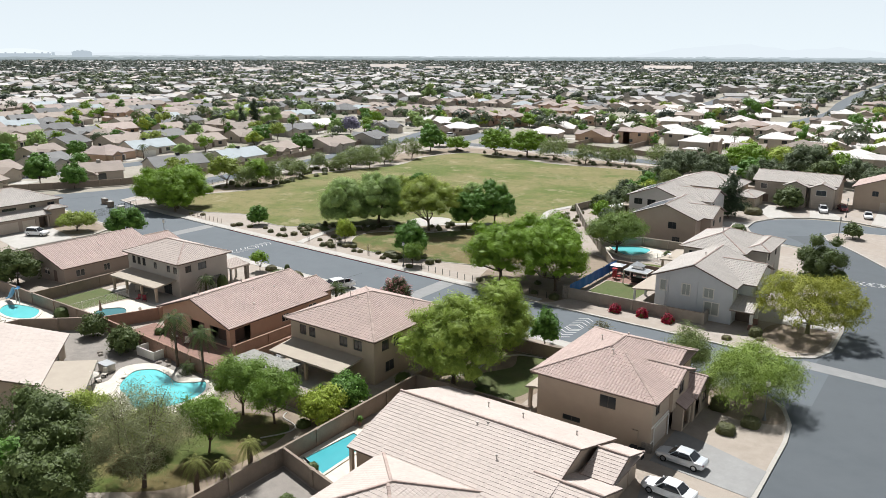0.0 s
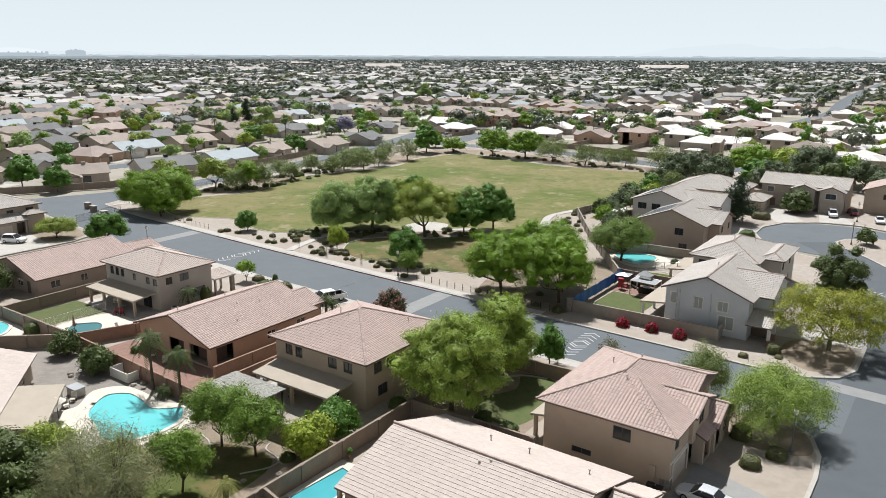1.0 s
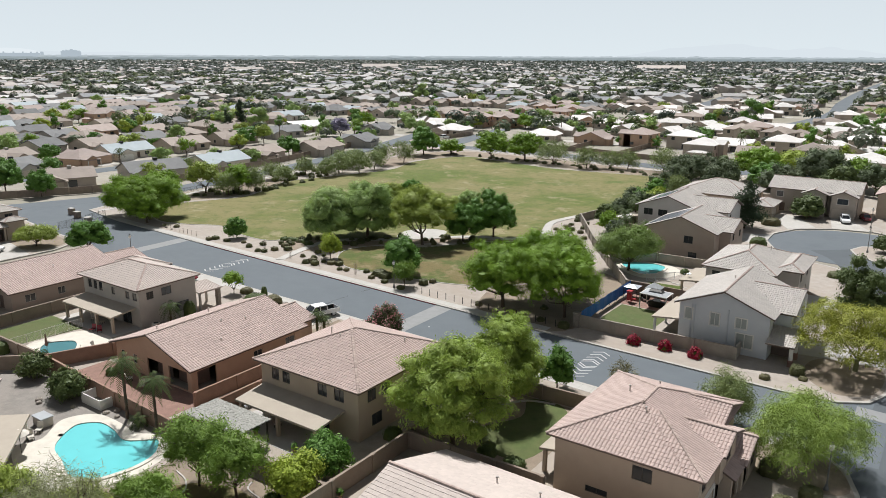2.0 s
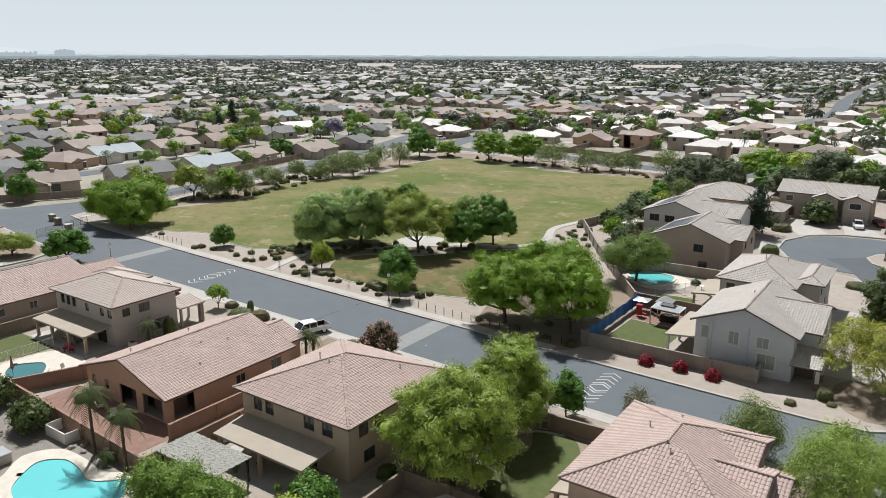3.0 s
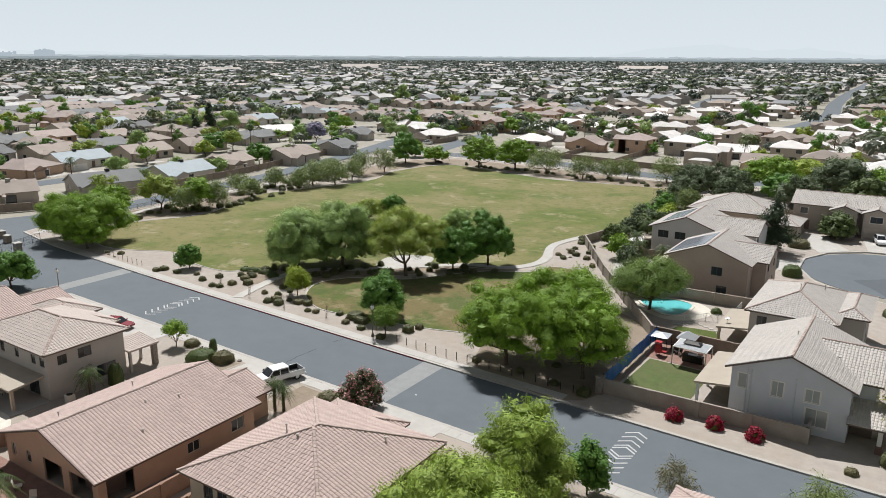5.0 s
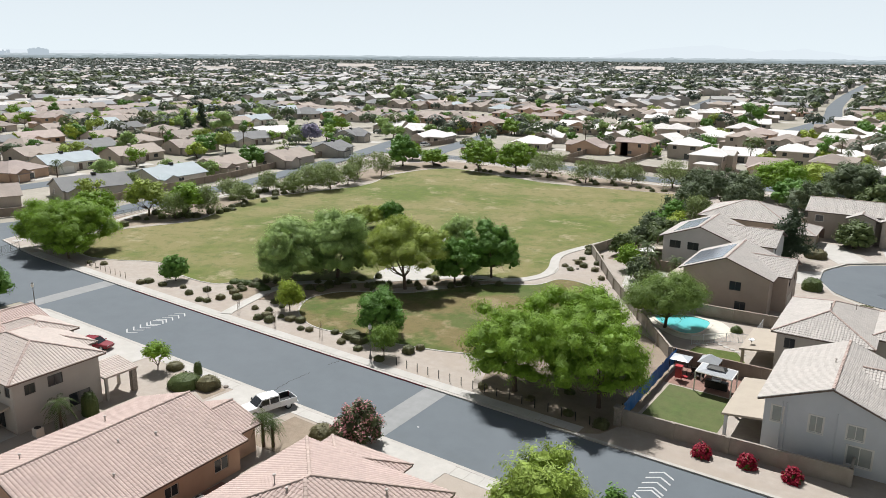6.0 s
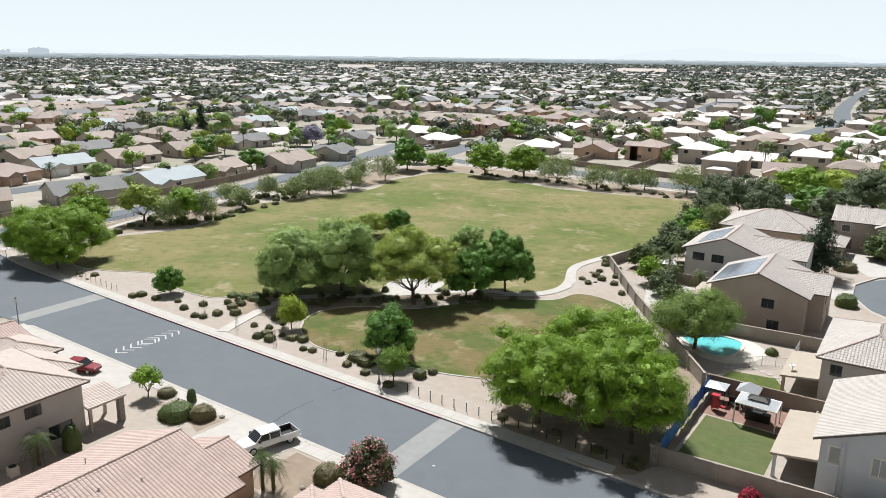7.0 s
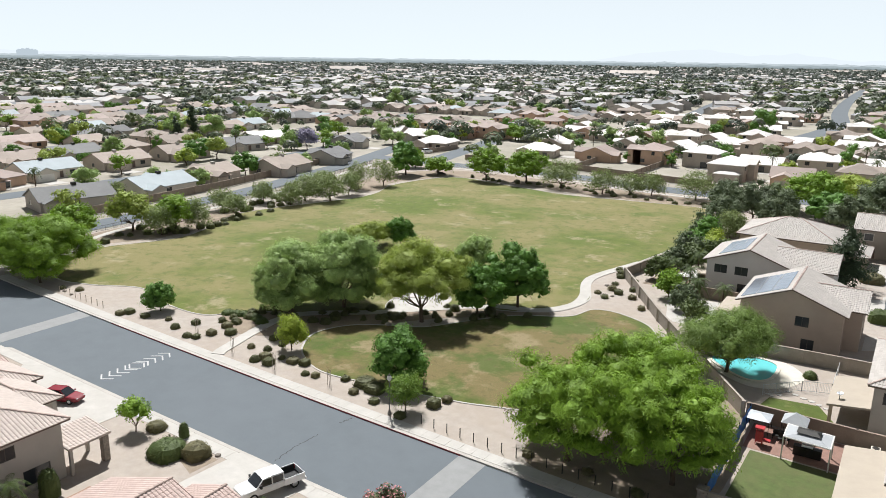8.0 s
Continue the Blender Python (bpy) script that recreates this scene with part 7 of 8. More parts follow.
for x, y, z in ((-51.0, 156.2, 2.6), (-46.5, 155.4, 2.9), (-47.5, 158.6, 3.4)):
    part("pole", Mesh().tube([(x, y, 0), (x, y, z)], [0.05, 0.04], 6), DARK, t)
flat("patio_slab", [(-47.0, 140.5), (-37.0, 140.5), (-37.0, 153.5), (-50.5, 153.5)], 0.02, CONCRETE, "pale concrete yard paving", "paving")
flat("yard_bed", [(-56.0, 157.0), (-50.0, 157.0), (-46.5, 171.5), (-48.0, 185.0), (-53.5, 185.0)], 0.02, EARTH, "brown earth garden strip", "ground")

# concrete edging that winds through the back garden, and pots on the patio
for pts in ([(-36.6, 41.0), (-36.0, 40.0), (-33.6, 39.4), (-33.3, 37.9), (-34.6, 35.6)], [(-43.7, 38.2), (-41.7, 37.7), (-40.3, 36.3), (-41.0, 34.0)]):
    single("garden_edging", strip(smooth_line(pts, 8), 0.14, 0.0, 0.10), CONCRETE, "thin pale concrete edging winding through the garden", "edging", kind="structure")
for i, (x, y, r) in enumerate([(-36.2, 47.4, 0.28), (-37.4, 46.9, 0.22), (-43.2, 47.2, 0.25), (-39.0, 44.2, 0.24), (-28.4, 43.6, 0.2)]):
    t = thing("potted_plant", x, y, 0, "leafy green plant in a clay pot", "plant", "potted plants")
    part("pot", Mesh().lathe(x, y, [(r * 0.7, 0.0), (r, 0.42), (r * 1.08, 0.42), (r * 1.08, 0.48), (r * 0.85, 0.46)], 12), PAVER, t, "red clay pot")
    rng = np.random.RandomState(800 + i)
    u = rng.normal(0, 1, (40, 3))
    u[:, 2] = np.abs(u[:, 2])
    u /= np.linalg.norm(u, axis=1)[:, None]
    v, f = leaf_arrays(rng, np.array([x, y, 0.55]) + u * np.array([r * 1.3, r * 1.3, 0.45]), u, 5, 0.06, 0.16, 0.07)
    leaf_object("foliage", v, f, LEAF["round"], t)

# ---- vehicles and street furniture ----
def wheel(t, x, y, r, w, side):
    m = Mesh()
    prof = [(r * 0.62, -w / 2), (r * 0.95, -w / 2), (r, -w * 0.3), (r, w * 0.3), (r * 0.95, w / 2), (r * 0.62, w / 2)]
    n = 16
    vs = [(x + q * math.cos(2 * math.pi * k / n), y + o, r + q * math.sin(2 * math.pi * k / n)) for q, o in prof for k in range(n)]
    fs = [(i * n + k, (i + 1) * n + k, (i + 1) * n + (k + 1) % n, i * n + (k + 1) % n) for i in range(len(prof) - 1) for k in range(n)]
    m.add(vs, fs)
    tyre = part("wheel", m, BLACK, t)
    m = Mesh()
    o = side * w * 0.42
    vs = [(x, y + o * 1.05, r)] + [(x + r * 0.64 * math.cos(2 * math.pi * k / n), y + o, r + r * 0.64 * math.sin(2 * math.pi * k / n)) for k in range(n)]
    m.add(vs, [(0, 1 + k, 1 + (k + 1) % n) for k in range(n)])
    part("rim", m, CHROME, tyre, "alloy wheel rim")


def loft(sections):
    """A closed body from cross-sections: (x, [(y, z), ...]) with equal counts, mirrored in y."""
    m = Mesh()
    n = len(sections[0][1])
    vs = []
    for x, ring in sections:
        full = ring + [(-y, z) for y, z in reversed(ring)]
        vs += [(x, y, z) for y, z in full]
    k = 2 * n
    fs = [(i * k + j, i * k + (j + 1) % k, (i + 1) * k + (j + 1) % k, (i + 1) * k + j) for i in range(len(sections) - 1) for j in range(k)]
    fs += [tuple(range(k - 1, -1, -1)), tuple(range((len(sections) - 1) * k, len(sections) * k))]
    return m.add(vs, fs)


def car(x, y, turn, paint, label, kind="sedan", group=""):
    """A car that faces +x before it is turned; built round the origin and then set down."""
    t = thing("car", 0, 0, 0, label, "car", group)
    L_, w = {"sedan": (4.7, 0.90), "suv": (4.7, 0.95), "hatch": (4.2, 0.88)}[kind]
    tall = {"sedan": 1.44, "suv": 1.75, "hatch": 1.5}[kind]
    belt = 0.95 if kind != "suv" else 1.08
    h = L_ / 2

    def ring(half, low, high):
        return [(half * 0.80, low), (half * 0.97, low + 0.10), (half, low + (high - low) * 0.55), (half * 0.96, high - 0.06), (half * 0.80, high)]

    body = loft([(-h, ring(w * 0.78, 0.42, belt - 0.10)), (-h + 0.12, ring(w * 0.93, 0.28, belt)), (-h + 0.8, ring(w, 0.22, belt + 0.02)), (0, ring(w, 0.20, belt)), (h - 1.1, ring(w, 0.22, belt - 0.04)), (h - 0.3, ring(w * 0.94, 0.26, belt - 0.16)), (h, ring(w * 0.75, 0.38, belt - 0.28))])
    part("body", body, paint, t, smooth=False)
    back0 = -h + (0.75 if kind == "sedan" else 0.15)
    back1 = -h + (1.45 if kind == "sedan" else 0.55)
    f0, f1 = h - 1.25, h - 2.05

    def cab(half0, half1, z):
        return [(half0, belt - 0.04), (half0 * 0.99, belt + (z - belt) * 0.4), (half1, z - 0.05), (half1 * 0.85, z), (half1 * 0.3, z + 0.01)]

    glass = loft([(back0, [(w * 0.84, belt - 0.04), (w * 0.83, belt - 0.02), (w * 0.8, belt - 0.01), (w * 0.7, belt), (w * 0.3, belt)]), (back1, cab(w * 0.9, w * 0.70, tall - 0.03)), (0.0, cab(w * 0.92, w * 0.72, tall)), (f1, cab(w * 0.92, w * 0.72, tall - 0.02)), (f0, [(w * 0.86, belt - 0.06), (w * 0.85, belt - 0.05), (w * 0.8, belt - 0.04), (w * 0.7, belt - 0.03), (w * 0.3, belt - 0.03)])])
    part("cabin_glass", glass, GLASS_CAR, t, "dark tinted car windows")
    part("roof", loft([(back1 - 0.06, [(w * 0.72, tall - 0.075), (w * 0.70, tall - 0.03), (w * 0.5, tall)]), (-0.2, [(w * 0.74, tall - 0.06), (w * 0.72, tall + 0.005), (w * 0.5, tall + 0.03)]), (f1 + 0.04, [(w * 0.74, tall - 0.07), (w * 0.71, tall - 0.01), (w * 0.5, tall + 0.01)])]), paint, t)
    for sy in (-1, 1):
        for q in (back0 + 0.15, 0.1, f0 - 0.2):
            top_x = {back0 + 0.15: back1, 0.1: 0.05, f0 - 0.2: f1}[q]
            part("pillar", Mesh().tube([(q, sy * w * 0.90, belt - 0.02), (top_x, sy * w * 0.725, tall - 0.04)], [0.045, 0.04], 5), paint, t)
        for q in (-h + 0.85, h - 0.9):
            wheel(t, q, sy * (w - 0.10), 0.33 if kind != "suv" else 0.37, 0.22, sy)
        part("headlight", Mesh().box(h - 0.16, h - 0.03, sy * w * 0.58 - 0.14, sy * w * 0.58 + 0.14, belt - 0.36, belt - 0.24, 0.02), CHROME, t)
        part("tail_light", Mesh().box(-h + 0.0, -h + 0.12, sy * w * 0.66 - 0.16, sy * w * 0.66 + 0.16, belt - 0.26, belt - 0.10, 0.02), RED, t)
        part("mirror", Mesh().box(f0 - 0.25, f0 - 0.1, sy * (w + 0.02) - 0.08, sy * (w + 0.02) + 0.08, belt, belt + 0.13, 0.02), paint, t)
    t.location, t.rotation_euler = (x, y, 0.04), (0, 0, turn)
    return t


car(1.3, 55.9, math.pi - 0.06, SILVER, "silver sedan parked on a concrete driveway")
car(2.2, 49.9, math.pi - 0.08, WHITE, "white sedan with black roof panel on a driveway")
car(-140.2, 66.2, 0.5, WHITE, "white compact suv parked on a wide driveway", "suv")
car(-93.9, 76.2, 0.35, RED, "dark red hatchback parked at a garage", "hatch")
car(-9.6, 193.2, -1.3, WHITE, "white suv parked at the round road end", "suv")
car(-6.0, 198.5, -1.2, RED, "red car parked on a driveway", "sedan")
car(0.4, 192.0, -1.4, WHITE, "white sedan parked on a driveway")
car(5.6, 190.6, -1.5, BLUE_CAR, "blue suv parked on a driveway", "suv")
car(21.5, 158.0, 0.2, SILVER, "silver car parked on a driveway")
car(23.0, 153.5, 0.2, SILVER, "silver sedan parked on a driveway")
car(-186.0, 284.0, 1.3, WHITE, "white van parked along the far street", "suv")


def pickup(x, y, turn):
    t = thing("pickup_truck", 0, 0, 0, "white crew-cab pickup truck with black open bed", "truck")
    w, h = 1.0, 2.95

    def ring(half, low, high):
        return [(half * 0.85, low), (half, low + 0.1), (half, high - 0.2), (half * 0.98, high - 0.06), (half * 0.85, high)]

    part("body", loft([(-0.95, ring(w, 0.5, 1.15)), (0, ring(w, 0.45, 1.18)), (1.2, ring(w, 0.45, 1.2)), (1.6, ring(w * 0.98, 0.48, 1.22)), (2.75, ring(w * 0.93, 0.5, 1.14)), (h, ring(w * 0.85, 0.55, 1.0))]), WHITE, t)
    part("cabin_glass", loft([(-0.98, [(w * 0.9, 1.1), (w * 0.88, 1.3), (w * 0.78, 1.8), (w * 0.6, 1.86), (0.2, 1.87)]), (0.2, [(w * 0.92, 1.1), (w * 0.9, 1.3), (w * 0.8, 1.84), (w * 0.6, 1.9), (0.2, 1.91)]), (0.95, [(w * 0.92, 1.1), (w * 0.9, 1.3), (w * 0.79, 1.8), (w * 0.6, 1.87), (0.2, 1.88)]), (1.7, [(w * 0.9, 1.1), (w * 0.88, 1.15), (w * 0.8, 1.18), (w * 0.6, 1.2), (0.2, 1.2)])]), GLASS_CAR, t, "dark tinted cab windows")
    part("roof", loft([(-1.0, [(w * 0.82, 1.74), (w * 0.78, 1.84), (w * 0.5, 1.89)]), (0.2, [(w * 0.84, 1.76), (w * 0.8, 1.88), (w * 0.5, 1.935)]), (1.0, [(w * 0.83, 1.74), (w * 0.79, 1.84), (w * 0.5, 1.9)])]), WHITE, t)
    for s in (-1, 1):
        for a, b in ((-0.95, -0.95), (0.15, 0.15), (1.62, 0.95)):
            part("pillar", Mesh().tube([(a, s * w * 0.91, 1.12), (b, s * w * 0.80, 1.82)], [0.07, 0.05], 5), WHITE, t)
        part("bed_side", Mesh().box(-h, -0.97, s * w - 0.06, s * w + 0.02, 0.55, 1.2, 0.02), WHITE, t)
        part("mirror", Mesh().box(1.2, 1.38, s * 1.12 - 0.11, s * 1.12 + 0.11, 1.2, 1.5, 0.03), BLACK, t)
        part("headlight", Mesh().box(h - 0.12, h + 0.01, s * 0.7 - 0.15, s * 0.7 + 0.15, 0.82, 0.98, 0.02), CHROME, t)
        part("tail_light", Mesh().box(-h - 0.01, -h + 0.1, s * 0.9 - 0.09, s * 0.9 + 0.09, 0.75, 1.12, 0.02), RED, t)
        for q in (-1.95, 1.95):
            wheel(t, q, s * 0.87, 0.41, 0.27, s)
    part("bed_floor", Mesh().box(-h + 0.04, -0.97, -0.95, 0.95, 0.55, 0.66), BLACK, t, "black bed liner")
    for s in (-1, 1):
        part("bed_liner", Mesh().box(-h + 0.05, -0.98, s * 0.90 - 0.03, s * 0.90 + 0.03, 0.66, 1.16), BLACK, t, "black bed liner side")
    part("tailgate", Mesh().box(-h - 0.03, -h + 0.04, -0.95, 0.95, 0.55, 1.18, 0.02), WHITE, t)
    part("bumper", Mesh().box(-h - 0.2, -h - 0.03, -0.98, 0.98, 0.5, 0.66, 0.03), CHROME, t)
    t.location, t.rotation_euler = (x, y, 0.04), (0, 0, turn)


pickup(-62.6, 76.1, math.radians(252))


LAMP_GREY = plain("weathered_lamp_paint", (0.16, 0.155, 0.145), 0.6, 0.2)


def street_lamp(x, y, h=4.4):
    t = thing("street_lamp", x, y, 0, "dark post lamp with frosted globe", "street lamp", "street lamps")
    part("base", Mesh().lathe(x, y, [(0.22, -0.05), (0.22, 0.2), (0.13, 0.45), (0.10, 0.6)], 10), LAMP_GREY, t)
    part("post", Mesh().tube([(x, y, 0.5), (x, y, h - 0.5)], [0.075, 0.055], 8), LAMP_GREY, t)
    part("globe", Mesh().lathe(x, y, [(0.12, h - 0.5), (0.22, h - 0.35), (0.24, h - 0.1), (0.15, h + 0.1), (0.03, h + 0.2)], 10), TRIM, t, "frosted white lamp globe")
    part("finial", Mesh().lathe(x, y, [(0.17, h + 0.08), (0.12, h + 0.16), (0.02, h + 0.34)], 8), LAMP_GREY, t)


# small white shelter behind the park trees
t = thing("park_umbrella", -83.6, 144.0, 0, "white domed sunshade on a pole behind park trees", "sunshade")
part("pole", Mesh().tube([(-83.6, 144.0, -0.1), (-83.6, 144.0, 2.3)], [0.05, 0.05], 6), DARK, t)
part("canopy", Mesh().lathe(-83.6, 144.0, [(1.15, 2.05), (1.12, 2.15), (0.8, 2.5), (0.35, 2.7), (0.03, 2.75)], 14), TRIM, t, "white domed canopy")
for x, y in ((-62.6, 93.6), (-114.0, 79.2), (5.6, 69.6), (-4, 190.0), (-1.9, 165.4)):
    street_lamp(x, y)

for i in range(26):
    x = -131.5 + i * 1.6 if i < 9 else -58.6 + (i - 9) * 1.62
    y = far_kerb(x) + 2.5
    t = thing("bollard", x, y, 0, "thin dark bollard beside the footpath", "bollard", "bollards along the park")
    part("post", Mesh().tube([(x, y, -0.05), (x, y, 1.0)], [0.05, 0.05], 6), COVER if i < 9 else DARK, t)
    part("cap", Mesh().lathe(x, y, [(0.065, 0.97), (0.065, 1.02), (0.02, 1.06)], 6), DARK, t)

# staked young trees, stones, signs and small street things
random.seed(21)
for i, (x, y) in enumerate([(-89.6, 96.2), (-81.2, 95.2), (-72.8, 95.6), (-63.6, 95.6), (-98.6, 98.0)]):
    t = thing("staked_sapling", x, y, 0, "thin leafless sapling tied to two stakes", "sapling", "staked saplings")
    for dx in (-0.25, 0.25):
        part("stake", Mesh().tube([(x + dx, y, -0.1), (x + dx, y, 2.0)], [0.03, 0.03], 5), COVER, t)
    m = Mesh()
    m.tube([(x, y, -0.1), (x + 0.03, y, 1.2), (x, y, 2.3)], [0.03, 0.02, 0.01], 5)
    for k in range(6):
        a = k * 1.9
        m.tube([(x, y, 1.1 + 0.15 * k), (x + 0.35 * math.cos(a), y + 0.35 * math.sin(a), 1.5 + 0.17 * k)], [0.012, 0.006], 4)
    part("stem", m, BARK, t)


def stone(x, y, r, seed):
    rng = np.random.RandomState(seed)
    bm = bmesh.new()
    bmesh.ops.create_icosphere(bm, subdivisions=2, radius=r)
    for v in bm.verts:
        v.co *= 1 + 0.25 * noise.noise(v.co * (1.3 / r) + Vector((seed, 0, 0)))
        v.co.z = v.co.z * 0.62 + r * 0.25
    data = bpy.data.meshes.new("boulder")
    bm.to_mesh(data)
    bm.free()
    data.materials.append(STONE)
    ob = new("boulder", data)
    ob.location = (x, y, 0)
    tagged(ob, "rough tan landscaping boulder on gravel", "boulder", "boulders")


for i, (x, y, r) in enumerate([(-59.6, 40.9, 0.35), (-57.9, 41.1, 0.32), (-59.1, 41.9, 0.4), (-63.8, 39.6, 0.3), (-68.6, 38.4, 0.4), (-67.8, 38.0, 0.35), (-54.6, 72.6, 0.3), (-52.2, 73.4, 0.25), (-71.0, 77.6, 0.3), (-131.0, 98.6, 0.35), (-128.5, 98.2, 0.3), (-60.4, 152.0, 0.4), (-57.6, 146.8, 0.35), (-77.0, 117.2, 0.4), (-79.2, 115.6, 0.5), (-74.0, 119.0, 0.45), (-92.0, 104.2, 0.4), (-42.0, 34.6, 0.3), (-33.4, 35.0, 0.3), (-31.6, 37.6, 0.35)]):
    stone(x, y, r, i)
flat("survey_dot", [(-47.5, 82.4), (-47.25, 82.4), (-47.25, 82.6), (-47.5, 82.6)], ROAD_Z + 0.018, PAINT, "small white paint dot on asphalt", "road marking")
# single-side meter boxes and air conditioner units beside houses
for x, y in ((-15.4, 66.4), (-30.9, 60.2), (-54.4, 60.4), (-18.4, 113.0), (-22.0, 136.8), (-77.6, 59.4)):
    t = thing("air_conditioner", x, y, 0, "beige metal air conditioner unit on a pad", "air conditioner")
    part("case", Mesh().box(x - 0.42, x + 0.42, y - 0.42, y + 0.42, 0.05, 0.9, 0.05), STUCCO_WHITE, t)
    part("fan_grille", Mesh().lathe(x, y, [(0.34, 0.9), (0.34, 0.93), (0.05, 0.94)], 12), DARK, t)
    part("pad", Mesh().box(x - 0.5, x + 0.5, y - 0.5, y + 0.5, -0.05, 0.06), CONCRETE, t)
for x, y, mat_ in ((-3.0, 54.6, BLACK), (-2.2, 54.5, BLACK), (-16.0, 54.9, BLACK)):
    t = thing("wheelie_bin", 0, 0, 0, "dark plastic wheelie bin beside a house", "bin")
    part("body", loft([(-0.3, [(0.26, 0.05), (0.3, 0.95)]), (0.3, [(0.26, 0.05), (0.3, 0.95)])]), mat_, t)
    part("lid", Mesh().box(-0.34, 0.34, -0.33, 0.33, 0.95, 1.02, 0.02), mat_, t)
    t.location = (x, y, -0.045)

# ---- the wider neighbourhood ----
FAR_ROOF = {
    "pale": material("pale_far_roof", (0.68, 0.64, 0.605), 0.8, 0.10, 4.0, 0.1, 0.1, obj=0.16),
    "tan": material("tan_far_roof", (0.30, 0.245, 0.205), 0.8, 0.12, 4.0, 0.1, 0.1, obj=0.18),
    "pink": material("pink_far_roof", (0.36, 0.285, 0.25), 0.8, 0.12, 4.0, 0.1, 0.1, obj=0.15),
    "grey": material("grey_far_roof", (0.18, 0.178, 0.175), 0.85, 0.12, 4.0, 0.1, 0.1, obj=0.2),
    "white": material("white_far_roof", (0.36, 0.40, 0.415), 0.8, 0.08, 4.0, 0.1, 0.1, obj=0.08),
}
FAR_WALL = {"pale": STUCCO_FAR, "tan": STUCCO_FAR, "pink": STUCCO_PINK, "grey": STUCCO_GREY, "white": STUCCO_WHITE}
LABELS = {"pale": "suburban house with pale sunlit tile roof", "tan": "suburban stucco house with tan shingle roof", "pink": "suburban stucco house with pinkish tile roof", "grey": "suburban stucco house with dark grey roof", "white": "suburban house with whitish blue-grey roof"}


def far_house(shape, tone, x, y, turn):
    """A simpler house, facing -y before it is turned."""
    w, d, e = ((14, 11, 2.8), (14.5, 12, 2.9), (12, 12, 2.9), (12, 11, 5.4), (17.5, 12, 2.8))[shape]
    h = thing("house", 0, 0, 0, LABELS[tone], "house")
    wall, roof = FAR_WALL[tone], FAR_ROOF[tone]
    wings = [((-w / 2, w / 2, -d / 2, d / 2), e, "hip" if shape in (1, 3) else "gable_x", 0.40)]
    if shape in (0, 1, 2, 4):
        wings.append(((-w / 2 + 0.8, -w / 2 + 7.0, -d / 2 - 3.6, -d / 2 + 3), e - 0.05, "gable_y", 0.42))
        wings.append(((w / 2 - 5.2, w / 2 - 0.6, d / 2 - 3, d / 2 + 2.4), e - 0.1, "gable_y", 0.42))
    else:
        wings.append(((0.4, 6.0, -d / 2 - 2.0, -d / 2 + 3), e - 0.1, "gable_y", 0.45))
        wings.append(((-w / 2 - 3, -w / 2, -d / 2 + 1, d / 2 - 3), 2.8, "hip", 0.34))
    for i, (rect, eave, kind, pitch) in enumerate(wings):
        x0, x1, y0, y1 = rect
        m = Mesh()
        top = eave + 0.12
        holes = {"S": [], "E": [], "N": [], "W": []}
        if i == 0:
            holes["S"] = [(w - 4.2, w - 2.4, 0.9, 2.2, W), (w - 7.4, w - 6.2, 0.1, 2.2, "door")]
            holes["E"], holes["W"], holes["N"] = [(3, 4.6, 0.9, 2.1, W)], [(5, 6.4, 0.9, 2.1, W)], [(6.5, 9, 0.1, 2.2, W)]
            if e > 4:
                holes["S"] += [(2, 3.4, 3.6, 4.9, W), (9, 10.6, 3.6, 4.9, W)]
                holes["N"] += [(2, 3.4, 3.6, 4.9, W), (8.6, 10.6, 3.6, 4.9, W)]
                holes["E"] += [(7, 8.2, 3.6, 4.9, W)]
        elif i == 1:
            holes["S"] = [(0.6, x1 - x0 - 0.6, 0.05, 2.2, "garage")]
        made = []
        for side_, nrm in SIDES.items():
            a, b = corners(rect, side_)
            at, _ = wall_face(m, a, b, 0, top, [o[:4] for o in holes[side_]], nrm)
            made += [(at, o) for o in holes[side_]]
        if kind == "gable_x":
            for xx, f in ((x0, (2, 1, 0)), (x1, (0, 1, 2))):
                m.add([(xx, y0, top), (xx, y1, top), (xx, (y0 + y1) / 2, top + (y1 - y0) / 2 * pitch)], [f])
        if kind == "gable_y":
            for yy, f in ((y0, (0, 1, 2)), (y1, (2, 1, 0))):
                m.add([(x0, yy, top), (x1, yy, top), ((x0 + x1) / 2, yy, top + (x1 - x0) / 2 * pitch)], [f])
        part("wall", m, wall, h)
        for at, o in made:
            if o[4] == W:
                part("window", Mesh().add(*oriented_box(at, o[0], o[1], o[2], o[3], 0.05, 0.12)), GLASS, h, "dark window")
            elif o[4] == "garage":
                part("garage_door", Mesh().add(*oriented_box(at, o[0], o[1], o[2], o[3], 0.08, 0.14)), TRIM if tone == "white" else GARAGE, h, "plain garage door")
            else:
                part("door", Mesh().add(*oriented_box(at, o[0], o[1], o[2], o[3], 0.08, 0.14)), UNDER, h, "dark house door")
        planes, _ = roof_planes((x0 - 0.5, x1 + 0.5, y0 - 0.5, y1 + 0.5), eave, kind, pitch)
        m = Mesh()
        for p in planes:
            thick_roof(m, p, 0.18)
        part("roof", m, roof, h)
    gx0, gx1, gy = wings[1][0][0], wings[1][0][1], wings[1][0][2]
    part("driveway", Mesh().box(gx0 + 0.3, gx1 - 0.3, gy - 6.5, gy - 0.02, -0.05, 0.04), CONCRETE, h, "pale concrete driveway slab")
    part("patio_slab", Mesh().box(-w / 2 + 1, w / 2 - 5.6, d / 2 + 0.02, d / 2 + 4.0, -0.05, 0.04), CONCRETE, h, "pale concrete patio slab")
    if shape in (0, 4) and tone in ("white", "grey", "tan"):
        zz = e + 0.40 * d / 2
